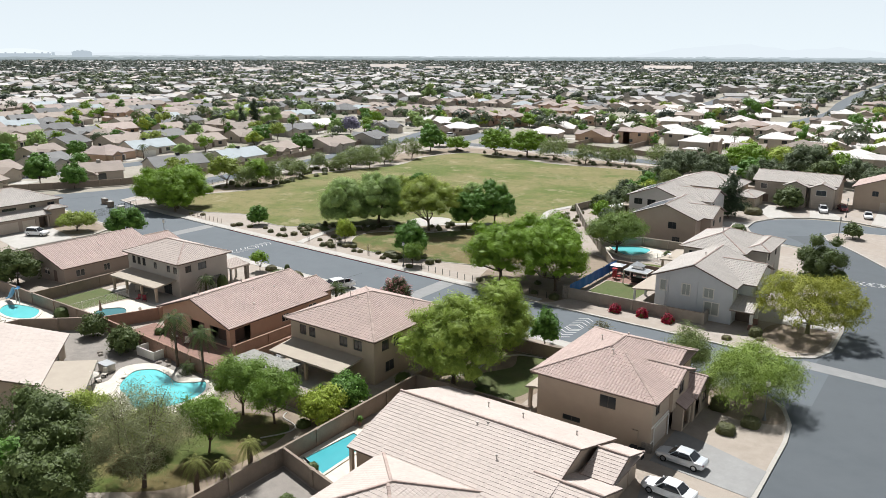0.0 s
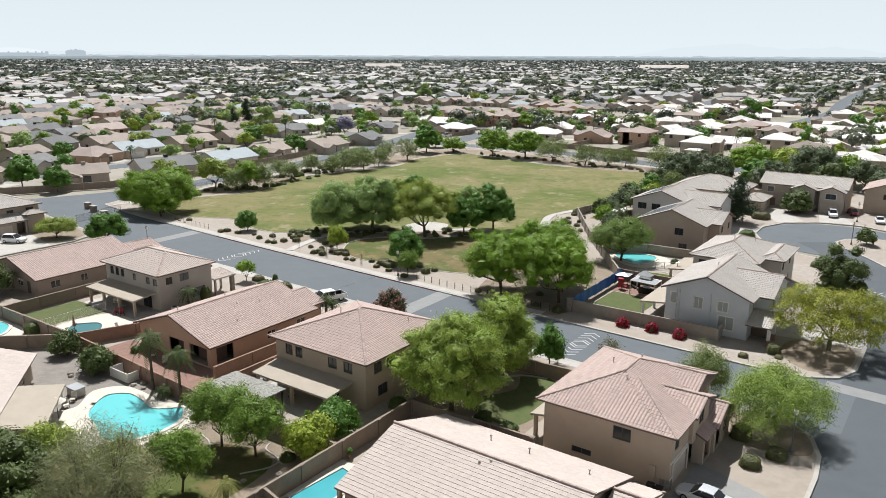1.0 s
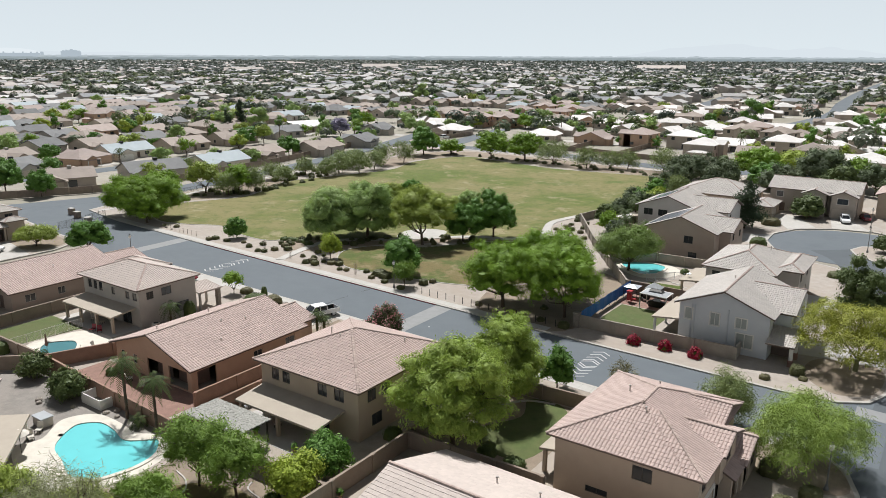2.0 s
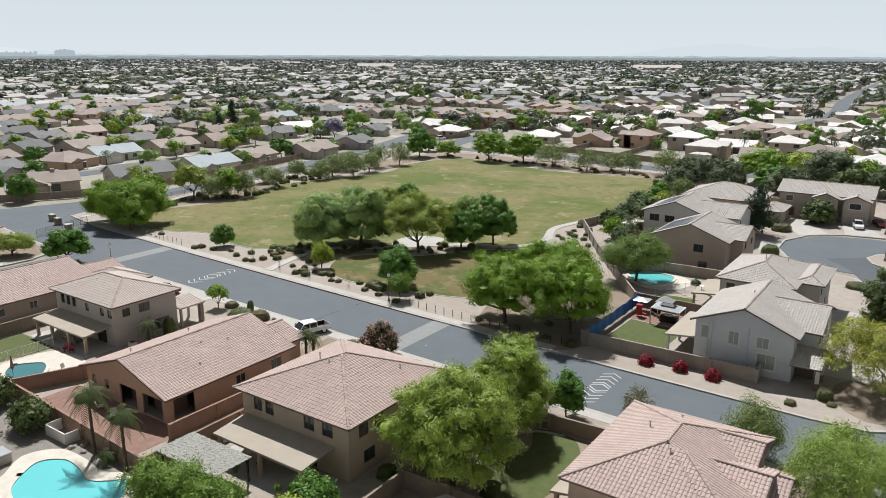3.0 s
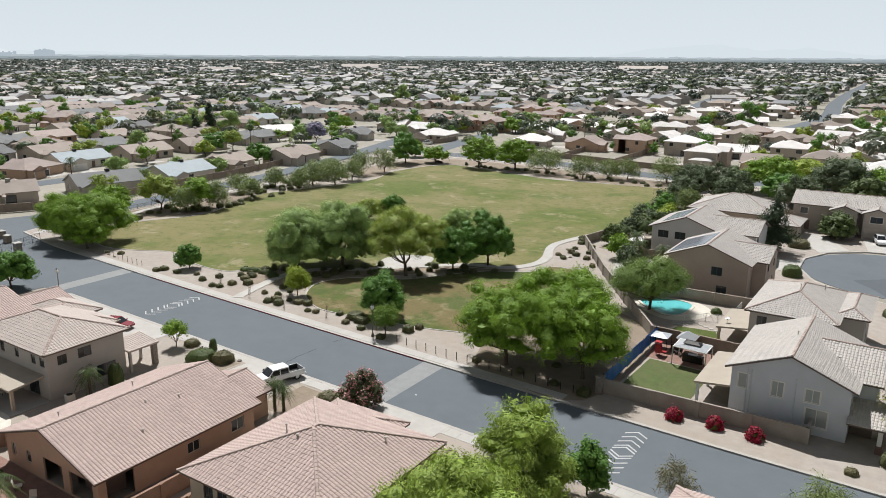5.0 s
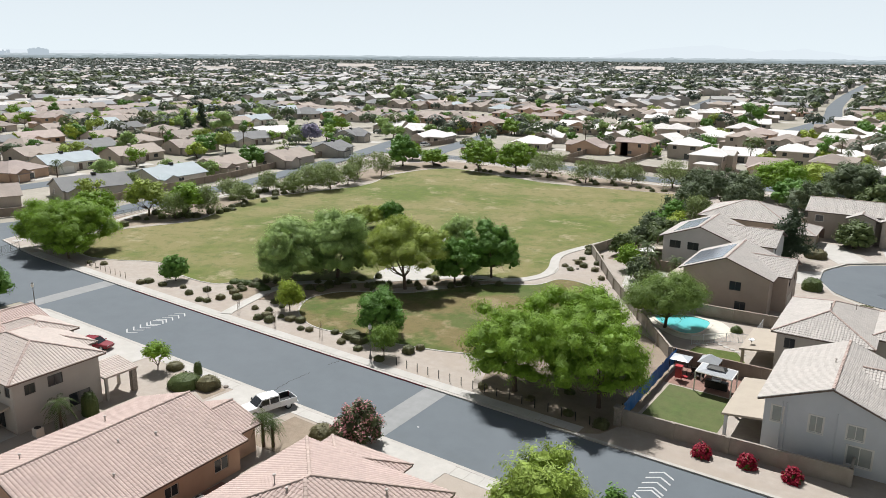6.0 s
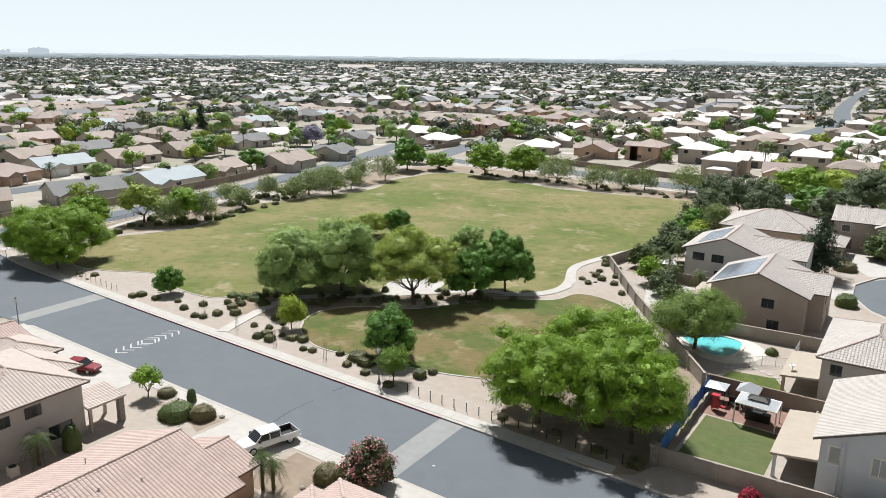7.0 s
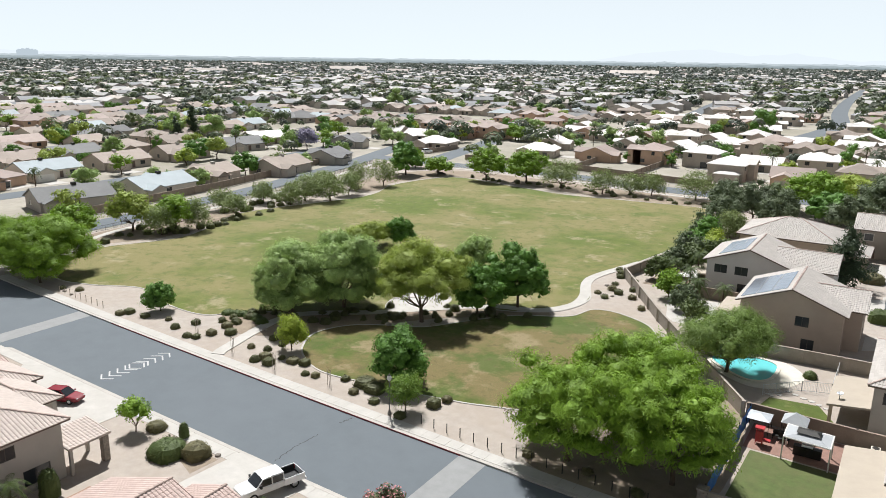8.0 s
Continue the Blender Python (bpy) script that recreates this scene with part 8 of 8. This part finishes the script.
        part("roof_cooler", Mesh().box(-1.5, -0.4, -0.6, 0.5, zz - 0.5, zz + 0.75, 0.05), DARK if tone != "tan" else STUCCO_GREY, h, "boxy evaporative cooler on the roof")
    if shape in (0, 1):
        m = Mesh()
        thick_roof(m, [(0.5, d / 2, e - 0.1), (w / 2 - 0.6, d / 2, e - 0.1), (w / 2 - 0.6, d / 2 + 3, e - 0.45), (0.5, d / 2 + 3, e - 0.45)], 0.15)
        part("patio_roof", m, TRIM if tone == "white" else roof, h)
        for px_ in (0.8, w / 2 - 0.9):
            part("post", Mesh().box(px_ - 0.08, px_ + 0.08, d / 2 + 2.7, d / 2 + 2.86, 0, e - 0.5), TRIM, h)
    h.location, h.rotation_euler = (x, y, -0.2), (0, 0, turn)
    ORIGIN[h] = Vector((x, y, -0.2))
    return h


MADE = {}


def put_house(shape, tone, x, y, turn):
    key = (shape, tone)
    if key not in MADE:
        MADE[key] = far_house(shape, tone, x, y, turn)
    else:
        copy_thing(MADE[key], pose(x, y, -0.2, 0, 0, math.degrees(turn)))


HOUSES_WEST = [
    (4, "white", -195.1, 164, -1.52), (4, "grey", -196.5, 140, -1.81), (0, "tan", -203, 116, -1.95), (4, "white", -245.6, 161.5, 1.57), (4, "tan", -247, 187.6, 1.57),
    (4, "grey", -276, 189, -1.57), (4, "tan", -272.7, 167.2, -1.40), (4, "tan", -249.4, 215, 1.50), (4, "grey", -252, 245.5, 1.30), (4, "tan", -195.3, 212, -1.42),
    (0, "tan", -200, 187.2, -1.40), (4, "pink", -322, 194.5, 1.57), (4, "white", -359.6, 247, -1.57), (4, "grey", -328, 223, 1.40), (0, "tan", -353.5, 220, -1.40),
    (3, "pink", -386, 236, 1.50), (0, "grey", -199.5, 241, -1.30), (1, "tan", -277, 212, -1.57), (4, "tan", -279, 236, -1.50), (0, "grey", -226, 284, 1.8), (4, "pale", -262, 270, 1.3), (2, "tan", -303, 212, -1.5)]
HOUSES_NORTH = [
    (1, "pale", -193, 301, 0.12), (3, "pink", -207, 347, 0.10), (3, "pink", -192, 352, -0.1), (3, "pink", -229, 356, 0.15), (0, "pale", -238, 330, 0.2), (2, "pale", -215, 322, 0.1),
    (3, "pink", -217, 410, 0.1), (3, "pink", -219, 446, 0.0), (3, "pink", -196, 437, 0.1), (3, "tan", -180, 432, -0.05), (1, "pale", -147, 305, 0.2), (0, "pale", -154, 334, 1.7),
    (3, "tan", -74, 358, -0.25), (3, "tan", -57, 354, -0.3), (0, "pale", -43, 400, -0.2), (0, "pale", -101, 396, 1.4), (1, "pale", -122, 398, 1.5), (1, "pale", -143, 411, 1.5), (2, "pale", -104, 350, 1.3), (0, "pale", -126, 352, 1.6)]
HOUSES_SW = [(0, "tan", -207, 82, 2.1), (0, "grey", -236, 117, 1.9), (2, "tan", -226, 96, 1.9), (1, "pink", -240, 142, -1.3), (0, "tan", -262, 128, 1.9), (2, "grey", -282, 150, -1.3), (0, "tan", -258, 98, -1.2), (1, "tan", -300, 178, -1.2), (4, "tan", -290, 118, 1.9)]
for hs in HOUSES_WEST + HOUSES_SW + HOUSES_NORTH:
    put_house(*hs)

# rows of houses beyond the park
rng = np.random.RandomState(3)
TAKEN = [(h_[2], h_[3]) for h_ in HOUSES_WEST + HOUSES_SW + HOUSES_NORTH]
EYE = (0.0, 20.0)


def in_view(x, y, wide=0.62):
    a = math.atan2(-(x - EYE[0]), y - EYE[1]) - radians(34.5)
    return abs((a + math.pi) % (2 * math.pi) - math.pi) < wide


def on_road(x, y, clear):
    if -200 < x < 140 and 250 < y < 280 - clear * 0:
        return True
    if 262 < y < 345 and abs(x - np.interp(y, [262, 290, 322, 345], [-170, -176.5, -183, -189])) < clear:
        return True
    if 400 < y < 1300 and abs(x - np.interp(y, [415, 454, 560, 700, 910, 1294], [-86, -72, -65.5, -78, -90, -104])) < clear + 2:
        return True
    if 530 < y < 795 and abs(x - np.interp(y, [535, 568, 640, 720, 790], [-163, -160, -168, -179, -186])) < clear:
        return True
    w = np.interp(y, [40, 80, 112, 130, 158, 180, 225, 258, 315, 380], [-205, -186, -174, -171.5, -175, -177, -187, -196, -215, -240])
    return 40 < y < 380 and abs(x - w) < clear


spots = []
row = 0
for band in range(40):
    # streets run across the view; houses stand in pairs of rows back to back
    y0 = 290 + band * 28.0
    for i in range(60):
        x = 150 - i * 18.5 + (band % 3) * 6
        y = y0 + 0.16 * (x + 60) * (1 if band % 4 < 2 else -0.6) + rng.uniform(-2, 2)
        x += rng.uniform(-1.5, 1.5)
        if not in_view(x, y) or y < 283 or on_road(x, y, 14) or any((x - a) ** 2 + (y - b) ** 2 < 240 for a, b in TAKEN):
            continue
        if x < -205 and y < 300:
            continue
        dist = math.hypot(x - EYE[0], y - EYE[1])
        block = round(noise.noise(Vector((x / 150, y / 150, 4))) * 3) * 0.22
        spots.append((dist, x, y, math.pi * (band % 2) + rng.uniform(-0.1, 0.1) + block + (math.pi / 2 if rng.rand() < 0.62 else 0)))
for band in range(26):
    x0 = -292 - band * 30.0
    for i in range(60):
        y = 90 + i * 17.0
        x = x0 - 0.25 * (y - 200) + rng.uniform(-2, 2)
        if not in_view(x, y) or y > 290 + 0.1 * -x or any((x - a) ** 2 + (y - b) ** 2 < 240 for a, b in TAKEN):
            continue
        if any((x - s[1]) ** 2 + (y - s[2]) ** 2 < 230 for s in spots):
            continue
        spots.append((math.hypot(x - EYE[0], y - EYE[1]), x, y, math.pi / 2 + math.pi * (band % 2) + rng.uniform(-0.2, 0.2)))
spots = [s for s in spots if rng.rand() > 0.10]
spots.sort()
NEAR_HOUSES = spots[:215]
for dist, x, y, a in NEAR_HOUSES:
    if x > -190:
        tone = rng.choice(["pale", "pale", "pale", "tan", "pink", "pale", "tan"])
        shape = int(rng.choice([0, 1, 2, 3, 2, 3])) if x > -110 and y < 420 else int(rng.choice([0, 1, 2, 2, 3]))
    else:
        tone = rng.choice(["tan", "grey", "tan", "pink", "tan", "grey", "white"])
        shape = int(rng.choice([0, 1, 2, 4]))
    put_house(shape, str(tone), x, y, a)


# distant houses, too many to tell apart
def joined_houses(name, spots_, mat_roof, mat_wall, tone_label):
    wv, wf, rv, rf = [], [], [], []
    for x, y, a, w, d, e in spots_:
        c, s = math.cos(a), math.sin(a)

        def put(px_, py_, pz):
            return (x + c * px_ - s * py_, y + s * px_ + c * py_, pz)

        k = len(wv)
        wv += [put(px_, py_, z) for z in (-0.3, e) for px_, py_ in ((-w, -d), (w, -d), (w, d), (-w, d))]
        wv += [put(-w, 0, e + d * 0.32), put(w, 0, e + d * 0.32)]
        wf += [(k, k + 1, k + 5, k + 4), (k + 1, k + 2, k + 6, k + 5), (k + 2, k + 3, k + 7, k + 6), (k + 3, k, k + 4, k + 7), (k + 5, k + 6, k + 9), (k + 7, k + 4, k + 8)]
        k = len(rv)
        o, t_ = 0.5, 0.16
        rv += [put(-w - o, -d - o, e - t_), put(w + o, -d - o, e - t_), put(w + o, d + o, e - t_), put(-w - o, d + o, e - t_), put(-w - o, 0, e + d * 0.34), put(w + o, 0, e + d * 0.34)]
        rf += [(k, k + 1, k + 5, k + 4), (k + 2, k + 3, k + 4, k + 5)]
    for nm, v, f, mt in ((name + "_walls", wv, wf, mat_wall), (name + "_roofs", rv, rf, mat_roof)):
        mm = Mesh()
        mm.v, mm.f = v, f
        ob = new(nm, to_data(nm, mm, mt, weld=False))
        tagged(ob, tone_label, "houses", kind="stuff")


FAR_TONES = {
    "pale": material("pale_distant_roof", (0.43, 0.41, 0.39), 0.8, 0.1, 9.0, 0.1, 0.0, island=0.22),
    "tan": material("tan_distant_roof", (0.40, 0.35, 0.31), 0.8, 0.1, 9.0, 0.1, 0.0, island=0.22),
    "grey": material("grey_distant_roof", (0.24, 0.24, 0.245), 0.8, 0.1, 9.0, 0.1, 0.0, island=0.25),
}
WALL_FAR = material("distant_stucco", (0.46, 0.42, 0.38), 0.9, 0.12, 9.0, 0.1, 0.0, island=0.2)
heaps = {"pale": [], "tan": [], "grey": []}
for dist, x, y, a in spots[215:]:
    heaps[str(rng.choice(["pale", "pale", "tan", "grey"] if x > -300 else ["pale", "tan", "grey"]))].append((x, y, a, rng.uniform(6, 8.5), rng.uniform(5, 7), 2.8 if rng.rand() < 0.7 else 5.4))
occupied = {(int(s[1] // 16), int(s[2] // 16)) for s in spots}
count = 0
while count < 6800:
    r = 600 + 3300 * rng.rand() ** 1.15
    a = radians(34.5) + rng.uniform(-0.62, 0.62)
    x, y = EYE[0] - r * math.sin(a), EYE[1] + r * math.cos(a)
    key = (int(x // 16), int(y // 16))
    if key in occupied or on_road(x, y, 12):
        continue
    # green and open parcels stay free
    if noise.noise(Vector((x / 260, y / 260, 3))) > 0.30:
        continue
    occupied.add(key)
    count += 1
    turn = round(noise.noise(Vector((x / 400, y / 400, 9))) * 4) * 0.4 + (math.pi / 2 if rng.rand() < 0.4 else 0)
    heaps[str(rng.choice(["pale", "pale", "tan", "grey"]))].append((x, y, turn, rng.uniform(6, 9), rng.uniform(5, 7), 2.8 if rng.rand() < 0.75 else 5.4))
for tone, items in heaps.items():
    joined_houses("distant_" + tone, items, FAR_TONES[tone], WALL_FAR, {"pale": "distant rows of pale-roofed houses", "tan": "distant rows of tan-roofed houses", "grey": "distant rows of grey-roofed houses"}[tone])
# long pale sheds and shops near the horizon
items = []
for i in range(16):
    r = rng.uniform(1500, 3700)
    a = radians(34.5) + rng.uniform(-0.62, 0.62)
    items.append((EYE[0] - r * math.sin(a), EYE[1] + r * math.cos(a), a + math.pi + rng.uniform(-0.1, 0.1), rng.uniform(20, 60), rng.uniform(10, 20), rng.uniform(4, 7)))
joined_houses("distant_sheds", items, FAR_TONES["tan"], WALL_FAR, "long pale commercial buildings near the horizon")

# ---- trees between the houses ----
BASE_TREES = []
for i, (kind, h_, r_) in enumerate([("mesquite", 7, 4.2), ("round", 7, 3.6), ("grey", 8, 4.0), ("willow", 7, 4.0), ("lime", 6, 3.6), ("pale", 6, 3.6), ("pine", 10, 2.8), ("round", 9, 3.0)]):
    x, y = [(-231, 178), (-228, 124), (-209, 152), (-264, 232), (-231, 203), (-210, 225), (-296, 250), (-266, 257)][i]
    BASE_TREES.append(tree(kind, x, y, h_, r_, 900 + i, 0.34, -0.2))
n_t = 0
for dist, x, y, a in NEAR_HOUSES + [(0, h_[2], h_[3], h_[4]) for h_ in HOUSES_WEST + HOUSES_SW + HOUSES_NORTH]:
    for k in range(3):
        if rng.rand() > 0.34:
            continue
        b = rng.uniform(0, 6.28)
        tx, ty = x + 11.5 * math.cos(b), y + 11.5 * math.sin(b)
        if on_road(tx, ty, 7) or any((tx - s[1]) ** 2 + (ty - s[2]) ** 2 < 66 for s in NEAR_HOUSES) or any((tx - q[0]) ** 2 + (ty - q[1]) ** 2 < 105 for q in TAKEN):
            continue
        src = BASE_TREES[int(rng.choice([0, 1, 2, 3, 5, 7, 1, 2, 7, 0, 3, 4]))]
        s_ = rng.choice([rng.uniform(0.5, 0.85), rng.uniform(0.8, 1.3)])
        ob = copy_thing(src, pose(tx, ty, -0.2, 0, 0, rng.uniform(0, 360)))
        ob.scale = (s_, s_, s_ * rng.uniform(0.85, 1.15))
        n_t += 1
tree("jacaranda", -231, 263, 8.5, 4.6, 990, 0.5, -0.2)
for i, (kind, x, y, h_, r_) in enumerate(TREES_AFAR):
    tree(kind, x, y, h_, r_, 940 + i, 0.45, -0.2)
for i, (x, y, h_) in enumerate([(-229.6, 149.6, 5.0), (-239.4, 233, 9), (-202.5, 176.5, 3.4), (-262, 212, 9), (-150, 330, 9), (-140, 345, 10), (-60, 300, 8), (-35, 330, 9), (-20, 345, 10), (-120, 420, 11), (-30, 300, 8)]):
    palm(x, y, h_, 2.3, 1000 + i, "palm", "palm_tree", "tall palm tree between far houses")


def joined_trees(name, spots_, mat, per, label):
    vs, fs, k = [], [], 0
    for x, y, r, h_ in spots_:
        u = rng.normal(0, 1, (per, 3))
        u[:, 2] = np.abs(u[:, 2]) - 0.12
        u /= np.linalg.norm(u, axis=1)[:, None]
        c = np.array([x, y, h_ * 0.55]) + u * np.array([r, r, h_ * 0.45]) * rng.uniform(0.82, 1.06, (per, 1))
        v, f = leaf_arrays(rng, c, u, 1, 0.07 * r, r * (2.7 / math.sqrt(per)) * 1.1, r * (2.7 / math.sqrt(per)) * 1.1, 0, 0.4)
        vs.append(v)
        fs.append(f + k)
        k += len(v)
    data = bpy.data.meshes.new(name)
    data.from_pydata(np.concatenate(vs).tolist(), [], np.concatenate(fs).tolist())
    data.materials.append(mat)
    tagged(new(name, data), label, "trees", kind="stuff")


kinds = ["round", "grey", "mesquite", "grey", "pine", "round"]
mid, far = {k: [] for k in kinds}, {k: [] for k in kinds}
n_mid = 0
while n_mid < 7400:
    r = 300 + 1100 * rng.rand() ** 0.75
    a = radians(34.5) + rng.uniform(-0.62, 0.62)
    x, y = EYE[0] - r * math.sin(a), EYE[1] + r * math.cos(a)
    if on_road(x, y, 9) or any((x - s[1]) ** 2 + (y - s[2]) ** 2 < 60 for s in NEAR_HOUSES):
        continue
    clump = noise.noise(Vector((x / 120, y / 120, 1)))
    if rng.rand() > (0.07 + 0.6 * clump if r < 620 else 0.50 + 1.1 * clump):
        continue
    n_mid += 1
    rr = rng.uniform(1.6, 4.8)
    mid[str(rng.choice(kinds))].append((x, y, rr, rr * rng.uniform(1.3, 2.3)))
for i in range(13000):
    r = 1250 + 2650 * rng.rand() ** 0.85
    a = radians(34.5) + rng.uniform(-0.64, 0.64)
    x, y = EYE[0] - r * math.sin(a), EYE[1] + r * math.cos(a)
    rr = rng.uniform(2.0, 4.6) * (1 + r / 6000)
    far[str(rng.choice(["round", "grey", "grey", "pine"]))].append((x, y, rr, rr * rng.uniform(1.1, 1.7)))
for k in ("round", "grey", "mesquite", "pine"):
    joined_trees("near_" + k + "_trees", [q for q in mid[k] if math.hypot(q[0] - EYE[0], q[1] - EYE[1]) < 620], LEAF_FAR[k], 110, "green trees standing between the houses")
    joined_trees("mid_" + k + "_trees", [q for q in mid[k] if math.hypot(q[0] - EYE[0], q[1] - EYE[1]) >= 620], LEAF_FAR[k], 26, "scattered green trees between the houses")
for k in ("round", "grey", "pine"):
    joined_trees("far_" + k + "_trees", far[k], LEAF_HORIZON[k], 10, "distant green tree belt with haze in its leaf colour")

# walls of the yards facing the roads around the park
yard_wall([(-213, 62), (-196, 92), (-184.5, 113), (-181.5, 130), (-184.5, 158), (-186.5, 180), (-196, 225), (-204.5, 256)], 1.9, BLOCK, "brown block wall along the road")
yard_wall([(-163, 276), (-120, 276.5), (-78, 268.5), (-72, 270)], 1.9, BLOCK, "tan block wall behind the park road")
yard_wall([(-203, 284), (-184.5, 287), (-184.0, 303)], 1.8, BLOCK, "brown block wall round a corner lot")
yard_wall([(-50, 272), (-20, 274), (60, 282)], 1.9, BLOCK, "tan block wall behind the park road")
yard_wall([(-120, 276.5), (-122, 310)], 1.8, BLOCK, "tan block wall between yards")
yard_wall([(-144, 276.5), (-146, 308)], 1.8, BLOCK, "tan block wall between yards")
yard_wall([(-98, 272.5), (-98, 308)], 1.8, BLOCK, "tan block wall between yards")

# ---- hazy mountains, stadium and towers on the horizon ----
# haze painted as a pale glow over a black base, unlit by the sun
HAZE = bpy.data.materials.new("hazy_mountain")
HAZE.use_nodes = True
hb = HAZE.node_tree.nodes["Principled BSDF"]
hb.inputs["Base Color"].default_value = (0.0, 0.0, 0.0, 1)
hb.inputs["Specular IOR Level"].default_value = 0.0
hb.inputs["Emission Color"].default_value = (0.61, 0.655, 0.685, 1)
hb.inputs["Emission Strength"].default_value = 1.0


def ridge(name, a0, a1, dist, high, seed_, label):
    """A far ridge between two bearings to the left of +y."""
    m = Mesh()
    n = 160
    for i in range(n + 1):
        k = i / n
        a = radians(a0 + (a1 - a0) * k)
        env = math.sin(math.pi * min(1, k * 1.1)) ** 0.8
        hgt = high * env * (0.55 + 0.4 * noise.noise(Vector((k * 2.5, seed_, 0))) + 0.16 * noise.noise(Vector((k * 9, seed_, 2))) + 0.07 * noise.noise(Vector((k * 34, seed_, 5))))
        x, y = EYE[0] - dist * math.sin(a), EYE[1] + dist * math.cos(a)
        m.v += [(x, y, -5), (x, y, max(0, hgt) + 8), (x - 200 * math.sin(a), y + 200 * math.cos(a), -5)]
    for i in range(n):
        b = 3 * i
        m.f += [(b, b + 3, b + 4, b + 1), (b + 1, b + 4, b + 5, b + 2)]
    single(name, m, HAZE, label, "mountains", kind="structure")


# upright glowing strips, their haze tint paler the further out they stand
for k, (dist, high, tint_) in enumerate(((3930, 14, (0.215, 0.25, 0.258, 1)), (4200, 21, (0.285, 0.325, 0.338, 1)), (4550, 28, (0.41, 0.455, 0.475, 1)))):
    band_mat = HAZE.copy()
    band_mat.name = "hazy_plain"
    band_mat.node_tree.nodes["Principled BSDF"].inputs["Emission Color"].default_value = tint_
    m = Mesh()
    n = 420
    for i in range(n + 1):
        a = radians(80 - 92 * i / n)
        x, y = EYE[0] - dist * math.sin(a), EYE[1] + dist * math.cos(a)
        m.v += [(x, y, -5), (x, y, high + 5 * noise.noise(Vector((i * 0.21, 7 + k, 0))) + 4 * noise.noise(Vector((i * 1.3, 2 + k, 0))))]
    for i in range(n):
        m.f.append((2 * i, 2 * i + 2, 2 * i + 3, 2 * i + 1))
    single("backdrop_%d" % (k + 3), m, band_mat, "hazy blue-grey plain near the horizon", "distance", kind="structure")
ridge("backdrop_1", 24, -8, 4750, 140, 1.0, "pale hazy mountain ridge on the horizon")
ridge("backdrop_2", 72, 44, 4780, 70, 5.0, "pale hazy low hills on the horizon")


def bearing(px_off):
    return math.atan(px_off / 1324.0)


# the stadium and towers glow in haze tints as well
FARW = HAZE.copy()
FARW.name = "hazy_white_roof"
FARW.node_tree.nodes["Principled BSDF"].inputs["Emission Color"].default_value = (0.68, 0.72, 0.74, 1)
FARG = HAZE.copy()
FARG.name = "hazy_grey_wall"
FARG.node_tree.nodes["Principled BSDF"].inputs["Emission Color"].default_value = (0.38, 0.43, 0.47, 1)
aa = radians(35.7) + bearing(735)
sx, sy = EYE[0] - 4620 * math.sin(aa), EYE[1] + 4620 * math.cos(aa)
t = thing("stadium", sx, sy, -0.2, "large white domed stadium far away", "stadium")
part("dome", Mesh().lathe(sx, sy, [(165, 38), (150, 46), (110, 56), (60, 62), (5, 64)], 32), FARW, t, "white dome roof")
part("bowl", Mesh().lathe(sx, sy, [(150, -5), (155, 36), (165, 38)], 32), FARG, t, "grey outer wall")
for i in range(24):
    b = i * math.pi / 12
    part("column", Mesh().box(sx + 168 * math.cos(b) - 3, sx + 168 * math.cos(b) + 3, sy + 168 * math.sin(b) - 3, sy + 168 * math.sin(b) + 3, -5, 44), FARG, t)
aa = radians(35.7) + bearing(625)
for i, (o, w_, h_) in enumerate([(-36, 8, 47), (-20, 6, 50), (2, 9, 53), (22, 7, 49), (36, 5, 46)]):
    bx, by = EYE[0] - 4440 * math.sin(aa) + o * math.cos(aa), EYE[1] + 4440 * math.cos(aa) + o * math.sin(aa)
    t = thing("tower_block", bx, by, -0.2, "hazy grey tower block on the horizon", "building", "far towers")
    part("wall", Mesh().box(bx - w_, bx + w_, by - 10, by + 10, -1, h_), FARG, t)
    part("roof", Mesh().box(bx - w_ * 0.5, bx + w_ * 0.5, by - 5, by + 5, h_, h_ + 4), FARG, t)

# an added glowing ring for the milky sky low over the horizon, all the way round
SKY_LOW = bpy.data.materials.new("hazy_low_sky")
SKY_LOW.use_nodes = True
sn, sl = SKY_LOW.node_tree.nodes, SKY_LOW.node_tree.links
se = sn.new("ShaderNodeEmission")
sg = sn.new("ShaderNodeNewGeometry")
sx_ = sn.new("ShaderNodeSeparateXYZ")
sm = sn.new("ShaderNodeMapRange")
sm.inputs[1].default_value, sm.inputs[2].default_value = 30, 480
sc = sn.new("ShaderNodeMix")
sc.data_type = "RGBA"
sc.inputs[6].default_value = (0.64, 0.69, 0.712, 1)
sc.inputs[7].default_value = (0.59, 0.635, 0.665, 1)
sl.new(sg.outputs["Position"], sx_.inputs[0])
sl.new(sx_.outputs[2], sm.inputs[0])
sl.new(sm.outputs[0], sc.inputs[0])
sl.new(sc.outputs[2], se.inputs[0])
sl.new(se.outputs[0], sn["Material Output"].inputs[0])
m = Mesh()
n = 96
for i in range(n):
    a = 2 * math.pi * i / n
    for z in (-20, 250, 900):
        m.v.append((EYE[0] + 4880 * math.cos(a), EYE[1] + 4880 * math.sin(a), z))
for i in range(n):
    b, c = 3 * i, 3 * ((i + 1) % n)
    m.f += [(b, c, c + 1, b + 1), (b + 1, c + 1, c + 2, b + 2)]
single("backdrop_6", m, SKY_LOW, "pale milky sky low over the horizon", "sky", kind="structure")
